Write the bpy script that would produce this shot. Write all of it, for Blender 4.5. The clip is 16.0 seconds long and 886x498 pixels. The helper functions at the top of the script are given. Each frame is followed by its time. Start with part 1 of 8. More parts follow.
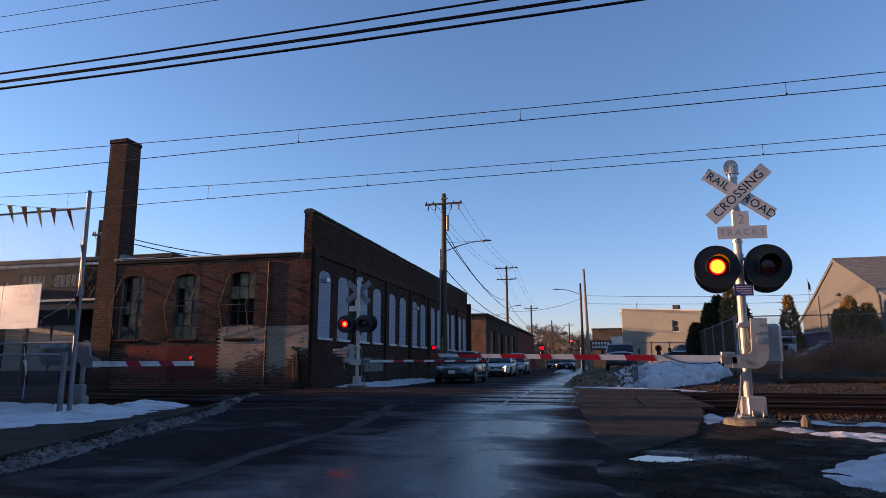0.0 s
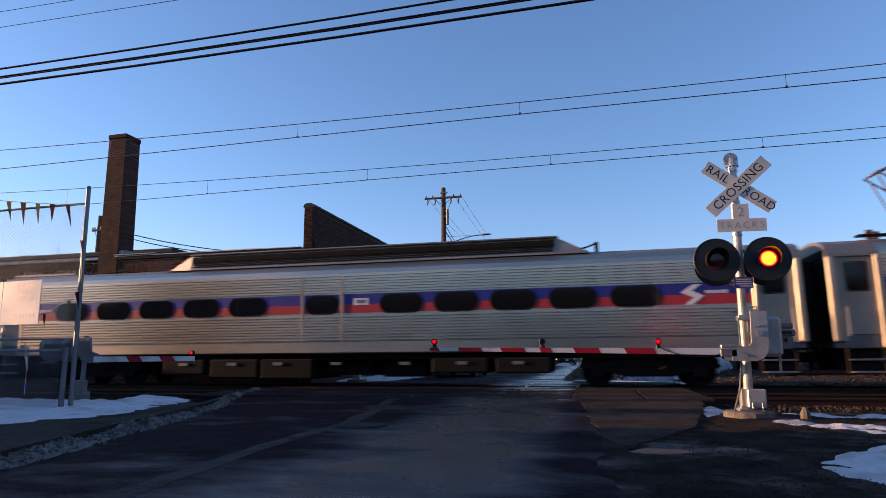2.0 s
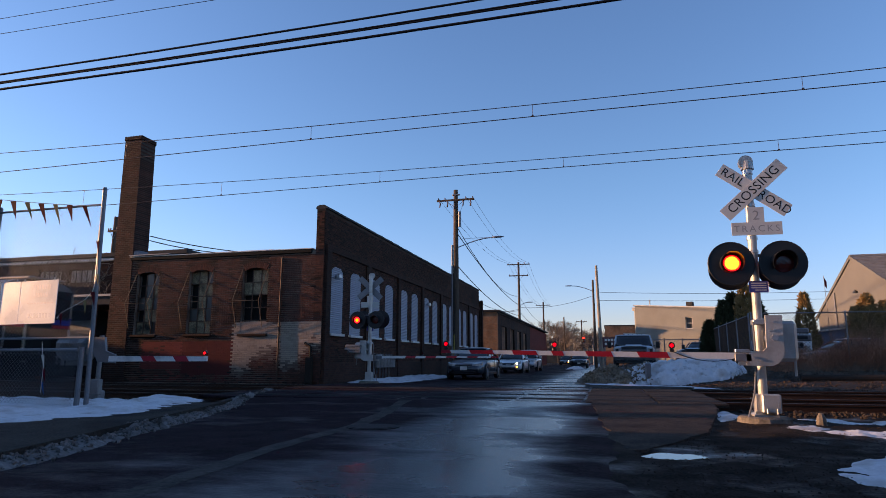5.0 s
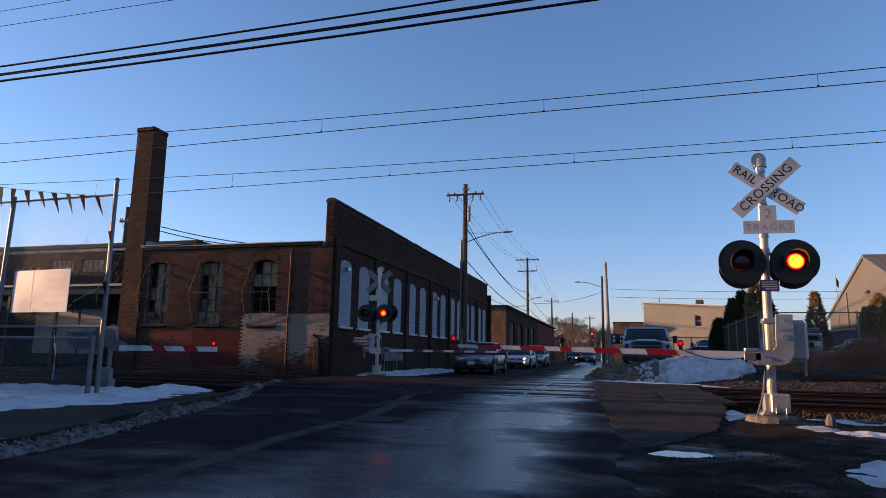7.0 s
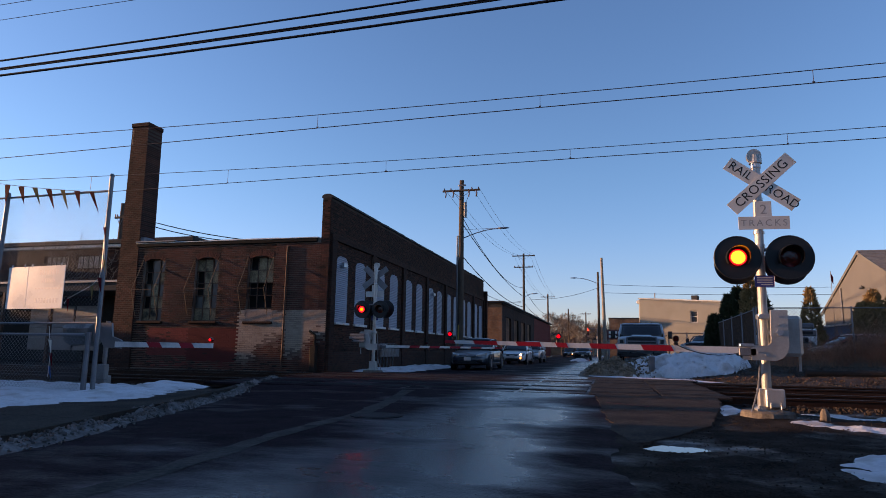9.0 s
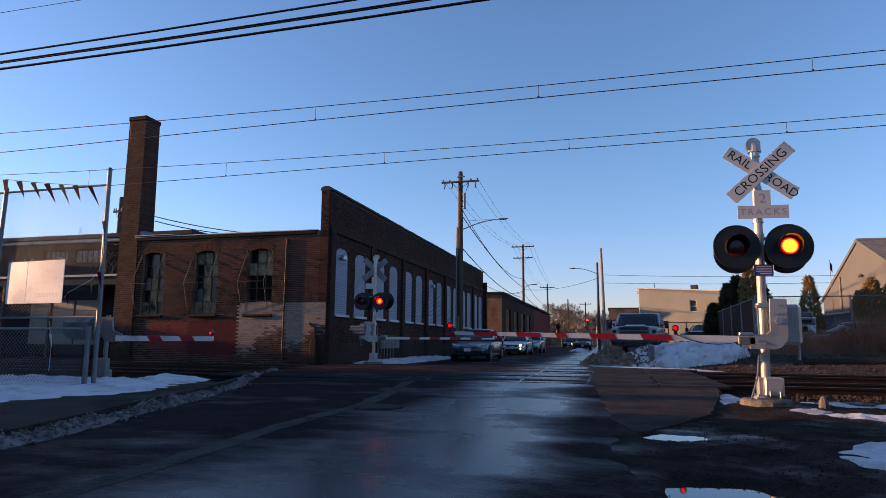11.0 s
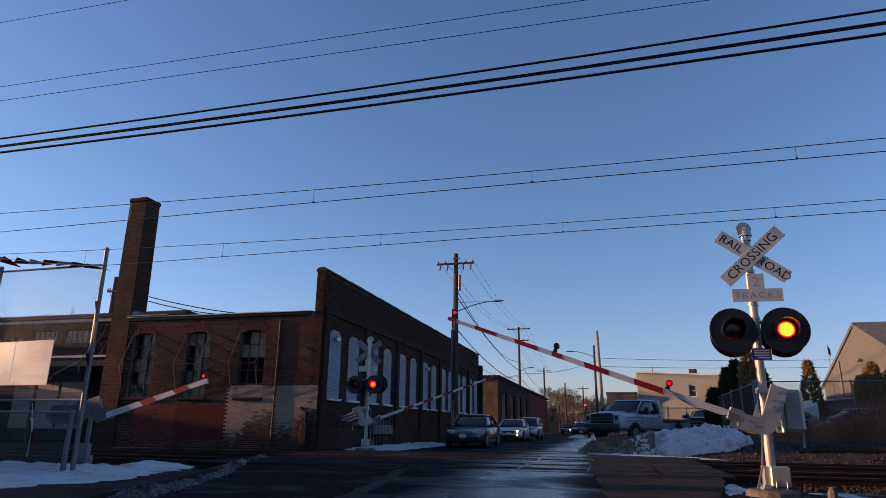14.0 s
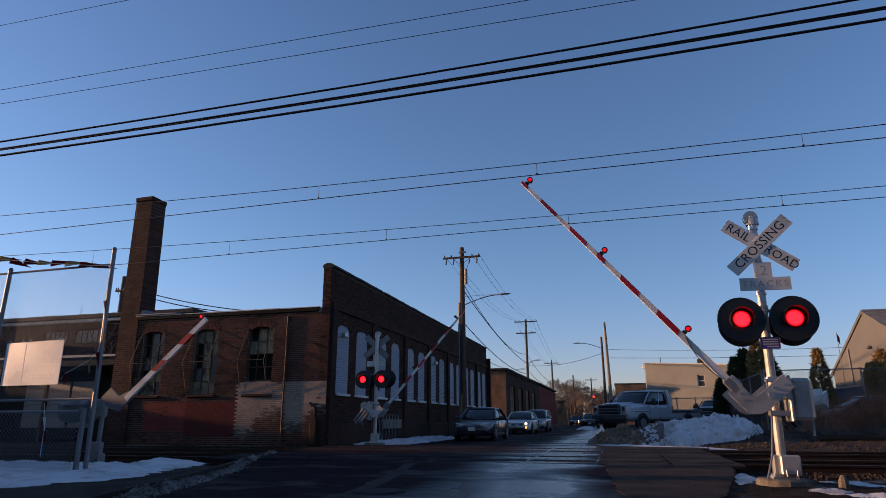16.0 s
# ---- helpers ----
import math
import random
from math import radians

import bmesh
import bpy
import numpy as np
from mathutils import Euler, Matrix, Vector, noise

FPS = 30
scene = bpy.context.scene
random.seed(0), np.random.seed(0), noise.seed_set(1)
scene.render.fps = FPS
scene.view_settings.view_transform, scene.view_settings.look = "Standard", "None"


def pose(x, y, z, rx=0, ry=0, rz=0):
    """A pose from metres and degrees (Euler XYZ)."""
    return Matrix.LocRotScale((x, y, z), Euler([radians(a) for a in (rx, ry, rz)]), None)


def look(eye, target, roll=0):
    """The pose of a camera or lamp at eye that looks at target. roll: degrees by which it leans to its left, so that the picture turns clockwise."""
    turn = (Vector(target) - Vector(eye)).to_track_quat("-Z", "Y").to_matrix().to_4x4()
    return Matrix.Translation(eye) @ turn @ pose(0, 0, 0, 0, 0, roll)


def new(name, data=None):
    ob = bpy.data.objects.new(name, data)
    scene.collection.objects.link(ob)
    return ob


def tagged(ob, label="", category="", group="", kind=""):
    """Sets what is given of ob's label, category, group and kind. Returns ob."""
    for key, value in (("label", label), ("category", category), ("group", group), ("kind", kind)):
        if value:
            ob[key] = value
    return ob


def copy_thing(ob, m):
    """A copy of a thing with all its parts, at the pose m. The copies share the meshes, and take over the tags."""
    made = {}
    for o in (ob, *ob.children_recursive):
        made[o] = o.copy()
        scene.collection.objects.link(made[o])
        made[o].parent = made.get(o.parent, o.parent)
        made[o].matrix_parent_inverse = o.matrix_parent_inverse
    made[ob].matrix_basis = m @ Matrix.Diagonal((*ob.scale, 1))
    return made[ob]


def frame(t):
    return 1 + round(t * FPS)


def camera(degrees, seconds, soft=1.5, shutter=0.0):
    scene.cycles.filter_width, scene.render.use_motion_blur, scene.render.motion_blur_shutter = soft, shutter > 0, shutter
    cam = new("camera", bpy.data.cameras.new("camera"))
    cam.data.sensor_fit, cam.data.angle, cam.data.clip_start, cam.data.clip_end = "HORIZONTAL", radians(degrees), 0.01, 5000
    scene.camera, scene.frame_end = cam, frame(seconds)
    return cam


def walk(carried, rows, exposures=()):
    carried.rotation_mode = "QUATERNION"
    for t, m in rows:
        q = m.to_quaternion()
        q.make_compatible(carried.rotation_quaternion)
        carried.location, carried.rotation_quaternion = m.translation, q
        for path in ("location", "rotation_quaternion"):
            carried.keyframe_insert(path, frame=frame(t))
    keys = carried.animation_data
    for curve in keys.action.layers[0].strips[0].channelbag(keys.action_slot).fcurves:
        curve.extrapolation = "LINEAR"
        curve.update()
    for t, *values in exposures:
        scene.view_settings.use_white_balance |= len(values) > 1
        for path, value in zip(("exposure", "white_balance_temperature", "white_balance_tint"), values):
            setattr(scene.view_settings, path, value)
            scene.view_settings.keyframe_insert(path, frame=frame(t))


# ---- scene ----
from mathutils import Quaternion

# ================= camera and its walk =================
EYE = (0.0, 0.0, 0.92)
cam = camera(71.7, 16.0, 0.75, 0.15)


def hold(yaw, pitch, roll):
    return pose(*EYE, 90 + pitch, 0, yaw) @ pose(0, 0, 0, 0, 0, roll)


PATH = [
    (0.0, 13.56, 10.56, -0.17), (0.5, 13.14, 10.53, -0.21), (1.0, 13.18, 10.52, 0.01), (1.5, 13.21, 10.23, -0.19),
    (2.0, 13.55, 10.01, -0.42), (2.5, 13.67, 10.14, -0.46), (3.0, 13.96, 10.27, -0.15), (3.5, 14.09, 10.32, 0.30),
    (4.0, 14.46, 10.43, -0.15), (6.5, 15.44, 9.77, 0.76), (7.0, 15.54, 9.68, 0.96), (7.5, 15.45, 9.49, 0.99),
    (8.0, 15.27, 9.59, 0.66), (8.5, 14.95, 9.62, 1.24), (9.0, 15.18, 9.32, 0.86), (11.5, 14.94, 8.53, 0.23),
    (12.0, 14.31, 10.50, -0.26), (12.5, 14.65, 12.40, -0.87), (13.0, 14.42, 12.96, -0.27), (13.5, 14.56, 14.52, -0.12),
    (14.0, 14.73, 16.14, 0.63), (14.5, 14.57, 15.92, 0.13), (15.0, 14.67, 16.12, 0.33), (15.5, 15.15, 16.43, 0.55),
    (16.0, 15.29, 15.58, -0.20),
]
walk(cam, [(t, hold(a, b, c)) for t, a, b, c in PATH], [(0.0, 1.24, 7850, 26), (0.6, 1.16, 7850, 26), (1.2, 1.16, 7850, 26), (1.6, 1.26, 7850, 26), (2.0, 1.34, 7850, 26), (3.5, 1.34, 7850, 26), (4.0, 1.4, 7850, 26), (5.0, 1.3, 7850, 26), (6.3, 1.15, 7850, 26), (9.2, 1.15, 7850, 26), (11.3, 1.3, 7850, 26), (11.6, 1.28, 7850, 26), (12.2, 1.1, 7850, 26), (13.0, 1.0, 7850, 26), (14.5, 0.82, 7850, 26), (16.0, 0.78, 7850, 26)])

# ================= sky and sun =================
SUN_ELEV, SUN_AZ = radians(7.5), radians(-95.0)  # azimuth from +Y towards +X
to_sun = Vector((math.sin(SUN_AZ) * math.cos(SUN_ELEV), math.cos(SUN_AZ) * math.cos(SUN_ELEV), math.sin(SUN_ELEV)))
world = bpy.data.worlds.new("dusk_sky")
scene.world = world
world.use_nodes = True
wn = world.node_tree
sky = wn.nodes.new("ShaderNodeTexSky")
sky.sky_type = "NISHITA"
sky.sun_disc = False
sky.sun_elevation = SUN_ELEV
sky.sun_rotation = SUN_AZ
sky.air_density, sky.dust_density, sky.ozone_density = 1.0, 0.35, 4.6
wn.nodes["Background"].inputs["Strength"].default_value = 0.15
# a faint lilac haze low over the whole horizon
sky_dir = wn.nodes.new("ShaderNodeTexCoord")
sky_up = wn.nodes.new("ShaderNodeSeparateXYZ")
wn.links.new(sky_dir.outputs["Generated"], sky_up.inputs[0])
haze = wn.nodes.new("ShaderNodeMapRange")
haze.interpolation_type = "SMOOTHSTEP"
haze.inputs["From Min"].default_value, haze.inputs["From Max"].default_value = 0.0, 0.3
haze.inputs["To Min"].default_value, haze.inputs["To Max"].default_value = 1.0, 0.0
wn.links.new(sky_up.outputs["Z"], haze.inputs["Value"])
hazed = wn.nodes.new("ShaderNodeMix")
hazed.data_type, hazed.blend_type = "RGBA", "MULTIPLY"
hazed.inputs["B"].default_value = (1.14, 0.92, 1.06, 1)
wn.links.new(haze.outputs[0], hazed.inputs["Factor"])
wn.links.new(sky.outputs[0], hazed.inputs["A"])
wn.links.new(hazed.outputs["Result"], wn.nodes["Background"].inputs["Color"])
sun_data = bpy.data.lights.new("sun", "SUN")
sun_data.energy, sun_data.angle, sun_data.color = 3.2, radians(0.6), (1.0, 0.66, 0.38)
sun = new("sun", sun_data)
sun.matrix_world = look((0, 0, 30), Vector((0, 0, 30)) - to_sun)

# ================= materials =================


def material(name, base, rough=0.7, metal=0.0, vary=0.25, scale=3.0, fine=40.0, bump=0.15, stain=None, stain_scale=0.6,
             rough_vary=0.15, coat=0.0, spec=0.5, pieces=0.0, stretch=(1, 1, 1)):
    m = bpy.data.materials.new(name)
    m.use_nodes = True
    n, l = m.node_tree.nodes, m.node_tree.links
    b = n["Principled BSDF"]
    tc = n.new("ShaderNodeTexCoord")
    mp = n.new("ShaderNodeMapping")
    mp.inputs["Scale"].default_value = stretch
    l.new(tc.outputs["Object"], mp.inputs["Vector"])
    big, small = n.new("ShaderNodeTexNoise"), n.new("ShaderNodeTexNoise")
    big.inputs["Scale"].default_value, small.inputs["Scale"].default_value = scale, fine
    big.inputs["Detail"].default_value, small.inputs["Detail"].default_value = 5, 3
    l.new(mp.outputs[0], big.inputs["Vector"])
    l.new(mp.outputs[0], small.inputs["Vector"])
    mix = n.new("ShaderNodeMix")
    mix.data_type = "RGBA"
    mix.inputs["A"].default_value = (*[c * (1 - vary) for c in base], 1)
    mix.inputs["B"].default_value = (*[min(1, c * (1 + vary)) for c in base], 1)
    add = n.new("ShaderNodeMath")
    add.operation = "ADD"
    l.new(big.outputs[0], add.inputs[0])
    l.new(small.outputs[0], add.inputs[1])
    half = n.new("ShaderNodeMapRange")
    half.inputs["From Min"].default_value, half.inputs["From Max"].default_value = 0.7, 1.3
    l.new(add.outputs[0], half.inputs["Value"])
    l.new(half.outputs[0], mix.inputs["Factor"])
    col = mix.outputs["Result"]
    if stain:
        st = n.new("ShaderNodeTexNoise")
        st.inputs["Scale"].default_value, st.inputs["Detail"].default_value = stain_scale, 6
        l.new(mp.outputs[0], st.inputs["Vector"])
        ra = n.new("ShaderNodeMapRange")
        ra.inputs["From Min"].default_value, ra.inputs["From Max"].default_value = 0.5, 0.68
        l.new(st.outputs[0], ra.inputs["Value"])
        m2 = n.new("ShaderNodeMix")
        m2.data_type = "RGBA"
        m2.inputs["B"].default_value = (*stain, 1)
        l.new(col, m2.inputs["A"])
        l.new(ra.outputs[0], m2.inputs["Factor"])
        col = m2.outputs["Result"]
    if pieces:
        ob = n.new("ShaderNodeObjectInfo")
        hs = n.new("ShaderNodeHueSaturation")
        rr = n.new("ShaderNodeMapRange")
        rr.inputs["To Min"].default_value, rr.inputs["To Max"].default_value = 1 - pieces, 1 + pieces
        l.new(ob.outputs["Random"], rr.inputs["Value"])
        l.new(rr.outputs[0], hs.inputs["Value"])
        l.new(col, hs.inputs["Color"])
        col = hs.outputs["Color"]
    l.new(col, b.inputs["Base Color"])
    rg = n.new("ShaderNodeMapRange")
    rg.inputs["To Min"].default_value = max(0.02, rough - rough_vary)
    rg.inputs["To Max"].default_value = min(1.0, rough + rough_vary)
    l.new(big.outputs[0], rg.inputs["Value"])
    l.new(rg.outputs[0], b.inputs["Roughness"])
    b.inputs["Metallic"].default_value = metal
    b.inputs["Specular IOR Level"].default_value = spec if rough < 0.6 or metal > 0.3 else min(spec, 0.18)
    b.inputs["Coat Weight"].default_value = coat
    if bump:
        bp = n.new("ShaderNodeBump")
        bp.inputs["Strength"].default_value = bump
        bp.inputs["Distance"].default_value = 0.02
        l.new(small.outputs[0], bp.inputs["Height"])
        l.new(bp.outputs[0], b.inputs["Normal"])
    return m


def brick_material(name, c1, c2, mortar, axis="x", grime=(0.016, 0.013, 0.011), grime_amount=0.8):
    """Stretcher-bond brickwork at true size; axis is the wall's own run."""
    m = bpy.data.materials.new(name)
    m.use_nodes = True
    n, l = m.node_tree.nodes, m.node_tree.links
    b = n["Principled BSDF"]
    tc = n.new("ShaderNodeTexCoord")
    sp, cb = n.new("ShaderNodeSeparateXYZ"), n.new("ShaderNodeCombineXYZ")
    l.new(tc.outputs["Object"], sp.inputs[0])
    l.new(sp.outputs["X" if axis == "x" else "Y"], cb.inputs["X"])
    l.new(sp.outputs["Z"], cb.inputs["Y"])
    br = n.new("ShaderNodeTexBrick")
    br.inputs["Scale"].default_value = 1.0
    br.inputs["Brick Width"].default_value, br.inputs["Row Height"].default_value = 0.215, 0.083
    br.inputs["Mortar Size"].default_value, br.inputs["Bias"].default_value = 0.0075, -0.15
    br.inputs["Color1"].default_value, br.inputs["Color2"].default_value = (*c1, 1), (*c2, 1)
    br.inputs["Mortar"].default_value = (*mortar, 1)
    l.new(cb.outputs[0], br.inputs["Vector"])
    nz = n.new("ShaderNodeTexNoise")
    nz.inputs["Scale"].default_value, nz.inputs["Detail"].default_value = 0.45, 8
    nz.inputs["Roughness"].default_value = 0.65
    l.new(tc.outputs["Object"], nz.inputs["Vector"])
    ra = n.new("ShaderNodeMapRange")
    ra.inputs["From Min"].default_value, ra.inputs["From Max"].default_value = 0.4, 0.7
    ra.inputs["To Max"].default_value = grime_amount
    l.new(nz.outputs[0], ra.inputs["Value"])
    mx = n.new("ShaderNodeMix")
    mx.data_type = "RGBA"
    mx.inputs["B"].default_value = (*grime, 1)
    l.new(br.outputs["Color"], mx.inputs["A"])
    l.new(ra.outputs[0], mx.inputs["Factor"])
    l.new(mx.outputs["Result"], b.inputs["Base Color"])
    b.inputs["Roughness"].default_value = 0.9
    b.inputs["Specular IOR Level"].default_value = 0.15
    bp = n.new("ShaderNodeBump")
    bp.inputs["Strength"].default_value, bp.inputs["Distance"].default_value = 0.6, 0.01
    bp.invert = True
    l.new(br.outputs["Fac"], bp.inputs["Height"])
    l.new(bp.outputs[0], b.inputs["Normal"])
    return m


def wet_asphalt(name, base, wet_from, wet_to, dry_rough=0.75, wet_rough=0.16, lane=None, stretch=(0.45, 0.6, 1), stain=None, soak_gloss=0.3):
    """Dark asphalt or mud with melt water; lane: x of the wet lane's two edges."""
    m = material(name, base, dry_rough, 0, 0.6, 2.2, 38, 0.7, rough_vary=0.1, stain=stain, stain_scale=1.3)
    n, l = m.node_tree.nodes, m.node_tree.links
    b = n["Principled BSDF"]
    tc = n.new("ShaderNodeTexCoord")
    mp = n.new("ShaderNodeMapping")
    mp.inputs["Scale"].default_value = stretch
    l.new(tc.outputs["Object"], mp.inputs["Vector"])
    nz = n.new("ShaderNodeTexNoise")
    nz.inputs["Scale"].default_value, nz.inputs["Detail"].default_value, nz.inputs["Roughness"].default_value = 1.0, 10, 0.62
    l.new(mp.outputs[0], nz.inputs["Vector"])
    wet = nz.outputs[0]
    if lane:
        sp = n.new("ShaderNodeSeparateXYZ")
        l.new(tc.outputs["Object"], sp.inputs[0])
        for a, c, low in ((lane[0] - 1.8, lane[0], -0.22), (lane[1] + 0.9, lane[1], -0.18)):
            r = n.new("ShaderNodeMapRange")
            r.interpolation_type = "SMOOTHSTEP"
            r.inputs["From Min"].default_value, r.inputs["From Max"].default_value = a, c
            r.inputs["To Min"].default_value, r.inputs["To Max"].default_value = low, 0.13
            l.new(sp.outputs["X"], r.inputs["Value"])
            ad = n.new("ShaderNodeMath")
            l.new(wet, ad.inputs[0])
            l.new(r.outputs[0], ad.inputs[1])
            wet = ad.outputs[0]
    ra = n.new("ShaderNodeMapRange")
    ra.inputs["From Min"].default_value, ra.inputs["From Max"].default_value = wet_from, wet_to
    l.new(wet, ra.inputs["Value"])
    for sock, dry, soaked in (("Roughness", dry_rough, wet_rough), ("Specular IOR Level", 0.02, soak_gloss)):
        mr = n.new("ShaderNodeMix")
        mr.inputs["A"].default_value, mr.inputs["B"].default_value = dry, soaked
        l.new(ra.outputs[0], mr.inputs["Factor"])
        l.new(mr.outputs[0], b.inputs[sock])
    for nd in n:
        if nd.bl_idname == "ShaderNodeBump":
            inv = n.new("ShaderNodeMapRange")
            inv.inputs["To Min"].default_value, inv.inputs["To Max"].default_value = 0.7, 0.07
            l.new(ra.outputs[0], inv.inputs["Value"])
            l.new(inv.outputs[0], nd.inputs["Strength"])
    return m


def brick_piece(name, ramp_colors, grime, grime_amount, single=False):
    """Fired brick, each piece with its own tone; soot and weather run over the wall as a whole."""
    m = bpy.data.materials.new(name)
    m.use_nodes = True
    n, l = m.node_tree.nodes, m.node_tree.links
    b = n["Principled BSDF"]
    geo = n.new("ShaderNodeNewGeometry")
    rnd_out = n.new("ShaderNodeObjectInfo").outputs["Random"] if single else geo.outputs["Random Per Island"]
    cr = n.new("ShaderNodeValToRGB")
    cr.color_ramp.elements[0].color, cr.color_ramp.elements[1].color = (*ramp_colors[0], 1), (*ramp_colors[-1], 1)
    for k, c in enumerate(ramp_colors[1:-1]):
        e = cr.color_ramp.elements.new((k + 1) / (len(ramp_colors) - 1))
        e.color = (*c, 1)
    l.new(rnd_out, cr.inputs["Fac"])
    big, fine = n.new("ShaderNodeTexNoise"), n.new("ShaderNodeTexNoise")
    big.inputs["Scale"].default_value, big.inputs["Detail"].default_value, big.inputs["Roughness"].default_value = 0.55, 8, 0.68
    fine.inputs["Scale"].default_value, fine.inputs["Detail"].default_value = 30, 3
    l.new(geo.outputs["Position"], big.inputs["Vector"])
    l.new(geo.outputs["Position"], fine.inputs["Vector"])
    ra = n.new("ShaderNodeMapRange")
    ra.inputs["From Min"].default_value, ra.inputs["From Max"].default_value = 0.46, 0.7
    ra.inputs["To Max"].default_value = grime_amount
    l.new(big.outputs[0], ra.inputs["Value"])
    mx = n.new("ShaderNodeMix")
    mx.data_type = "RGBA"
    mx.inputs["B"].default_value = (*grime, 1)
    l.new(cr.outputs[0], mx.inputs["A"])
    l.new(ra.outputs[0], mx.inputs["Factor"])
    l.new(mx.outputs["Result"], b.inputs["Base Color"])
    b.inputs["Roughness"].default_value, b.inputs["Specular IOR Level"].default_value = 0.9, 0.15
    bp = n.new("ShaderNodeBump")
    bp.inputs["Strength"].default_value, bp.inputs["Distance"].default_value = 0.4, 0.01
    l.new(fine.outputs[0], bp.inputs["Height"])
    l.new(bp.outputs[0], b.inputs["Normal"])
    return m


def glow(name, color, strength):
    m = bpy.data.materials.new(name)
    m.use_nodes = True
    b = m.node_tree.nodes["Principled BSDF"]
    b.inputs["Base Color"].default_value = (*color, 1)
    b.inputs["Emission Color"].default_value = (*color, 1)
    b.inputs["Emission Strength"].default_value = strength
    return m


def round_glow(name, middle, rim, strength, rim_strength, radius):
    """A lit lens, hot in the middle and redder to its rim, broken up by the lens's prisms."""
    m = glow(name, middle, strength)
    n, l = m.node_tree.nodes, m.node_tree.links
    b = n["Principled BSDF"]
    tc = n.new("ShaderNodeTexCoord")
    size = n.new("ShaderNodeVectorMath")
    size.operation = "LENGTH"
    l.new(tc.outputs["Object"], size.inputs[0])
    prisms = n.new("ShaderNodeTexNoise")
    prisms.inputs["Scale"].default_value, prisms.inputs["Detail"].default_value = 70, 2
    l.new(tc.outputs["Object"], prisms.inputs["Vector"])
    ad = n.new("ShaderNodeMath")
    ad.operation = "MULTIPLY_ADD"
    ad.inputs[1].default_value = 0.024
    l.new(prisms.outputs[0], ad.inputs[0])
    l.new(size.outputs["Value"], ad.inputs[2])
    edge = n.new("ShaderNodeMapRange")
    edge.interpolation_type = "SMOOTHSTEP"
    edge.inputs["From Min"].default_value, edge.inputs["From Max"].default_value = radius * 0.7 + 0.012, radius + 0.012
    l.new(ad.outputs[0], edge.inputs["Value"])
    mc = n.new("ShaderNodeMix")
    mc.data_type = "RGBA"
    mc.inputs[6].default_value, mc.inputs[7].default_value = (*middle, 1), (*rim, 1)
    l.new(edge.outputs[0], mc.inputs["Factor"])
    l.new(mc.outputs[2], b.inputs["Emission Color"])
    ms = n.new("ShaderNodeMapRange")
    ms.inputs["To Min"].default_value, ms.inputs["To Max"].default_value = strength, rim_strength
    l.new(edge.outputs[0], ms.inputs["Value"])
    l.new(ms.outputs[0], b.inputs["Emission Strength"])
    return m


def cloth(name, base):
    """Thin pennant cloth that lets some light through."""
    m = material(name, base, 0.6, 0, 0.15)
    n, l = m.node_tree.nodes, m.node_tree.links
    b = n["Principled BSDF"]
    tr = n.new("ShaderNodeBsdfTranslucent")
    tr.inputs["Color"].default_value = (*[min(1.0, 1.3 * v) for v in base], 1)
    mx = n.new("ShaderNodeMixShader")
    mx.inputs[0].default_value = 0.55
    l.new(b.outputs[0], mx.inputs[1])
    l.new(tr.outputs[0], mx.inputs[2])
    l.new(mx.outputs[0], n["Material Output"].inputs["Surface"])
    return m


def glass(name, tint=(0.03, 0.035, 0.04), rough=0.05):
    m = bpy.data.materials.new(name)
    m.use_nodes = True
    b = m.node_tree.nodes["Principled BSDF"]
    b.inputs["Base Color"].default_value = (*tint, 1)
    b.inputs["Roughness"].default_value = rough
    b.inputs["Specular IOR Level"].default_value = 0.6
    return m


M = {}
M["asphalt"] = wet_asphalt("wet_asphalt", (0.0235, 0.0145, 0.0168), 0.43, 0.74, 0.75, 0.25, (-1.75, -1.0), (0.4, 0.75, 1), soak_gloss=0.24)
M["patch"] = material("crossing_asphalt", (0.052, 0.041, 0.034), 0.88, 0, 0.55, 1.6, 32, 0.9, stain=(0.026, 0.022, 0.02), stain_scale=1.5, spec=0.05)
M["ground"] = wet_asphalt("muddy_ground", (0.026, 0.02, 0.0165), 0.5, 0.66, 0.88, 0.27, None, (0.8, 0.8, 1), (0.05, 0.04, 0.033), 0.2)
M["concrete"] = material("pavement_concrete", (0.05, 0.042, 0.035), 0.9, 0, 0.45, 1.5, 32, 0.7, stain=(0.024, 0.02, 0.018), stain_scale=0.9, spec=0.05)
M["paint_line"] = material("worn_paint", (0.046, 0.04, 0.035), 0.75, 0, 0.6, 3.0, 25, 0.5, stain=(0.016, 0.014, 0.013), stain_scale=2.6, spec=0.1)
M["ballast"] = material("ballast_stone", (0.036, 0.026, 0.02), 0.9, 0, 0.4, 6, 40, 0.5, pieces=0.0)
M["tie"] = material("weathered_tie_wood", (0.03, 0.022, 0.017), 0.9, 0, 0.35, 3, 50, 0.4, stretch=(8, 1, 8))
M["rail"] = material("rusty_rail", (0.055, 0.026, 0.016), 0.55, 0.6, 0.3, 2, 30, 0.2)
M["rail_head"] = material("polished_rail_head", (0.035, 0.028, 0.025), 0.5, 0.4, 0.15, 2, 30, 0.05)
M["snow"] = material("old_snow", (0.6, 0.6, 0.61), 0.75, 0, 0.12, 2.5, 25, 0.6, stain=(0.4, 0.36, 0.33), stain_scale=1.9)
M["dirty_snow"] = material("dirty_snow", (0.17, 0.155, 0.145), 0.85, 0, 0.5, 4.0, 18, 0.9, stain=(0.045, 0.036, 0.03), stain_scale=1.6)
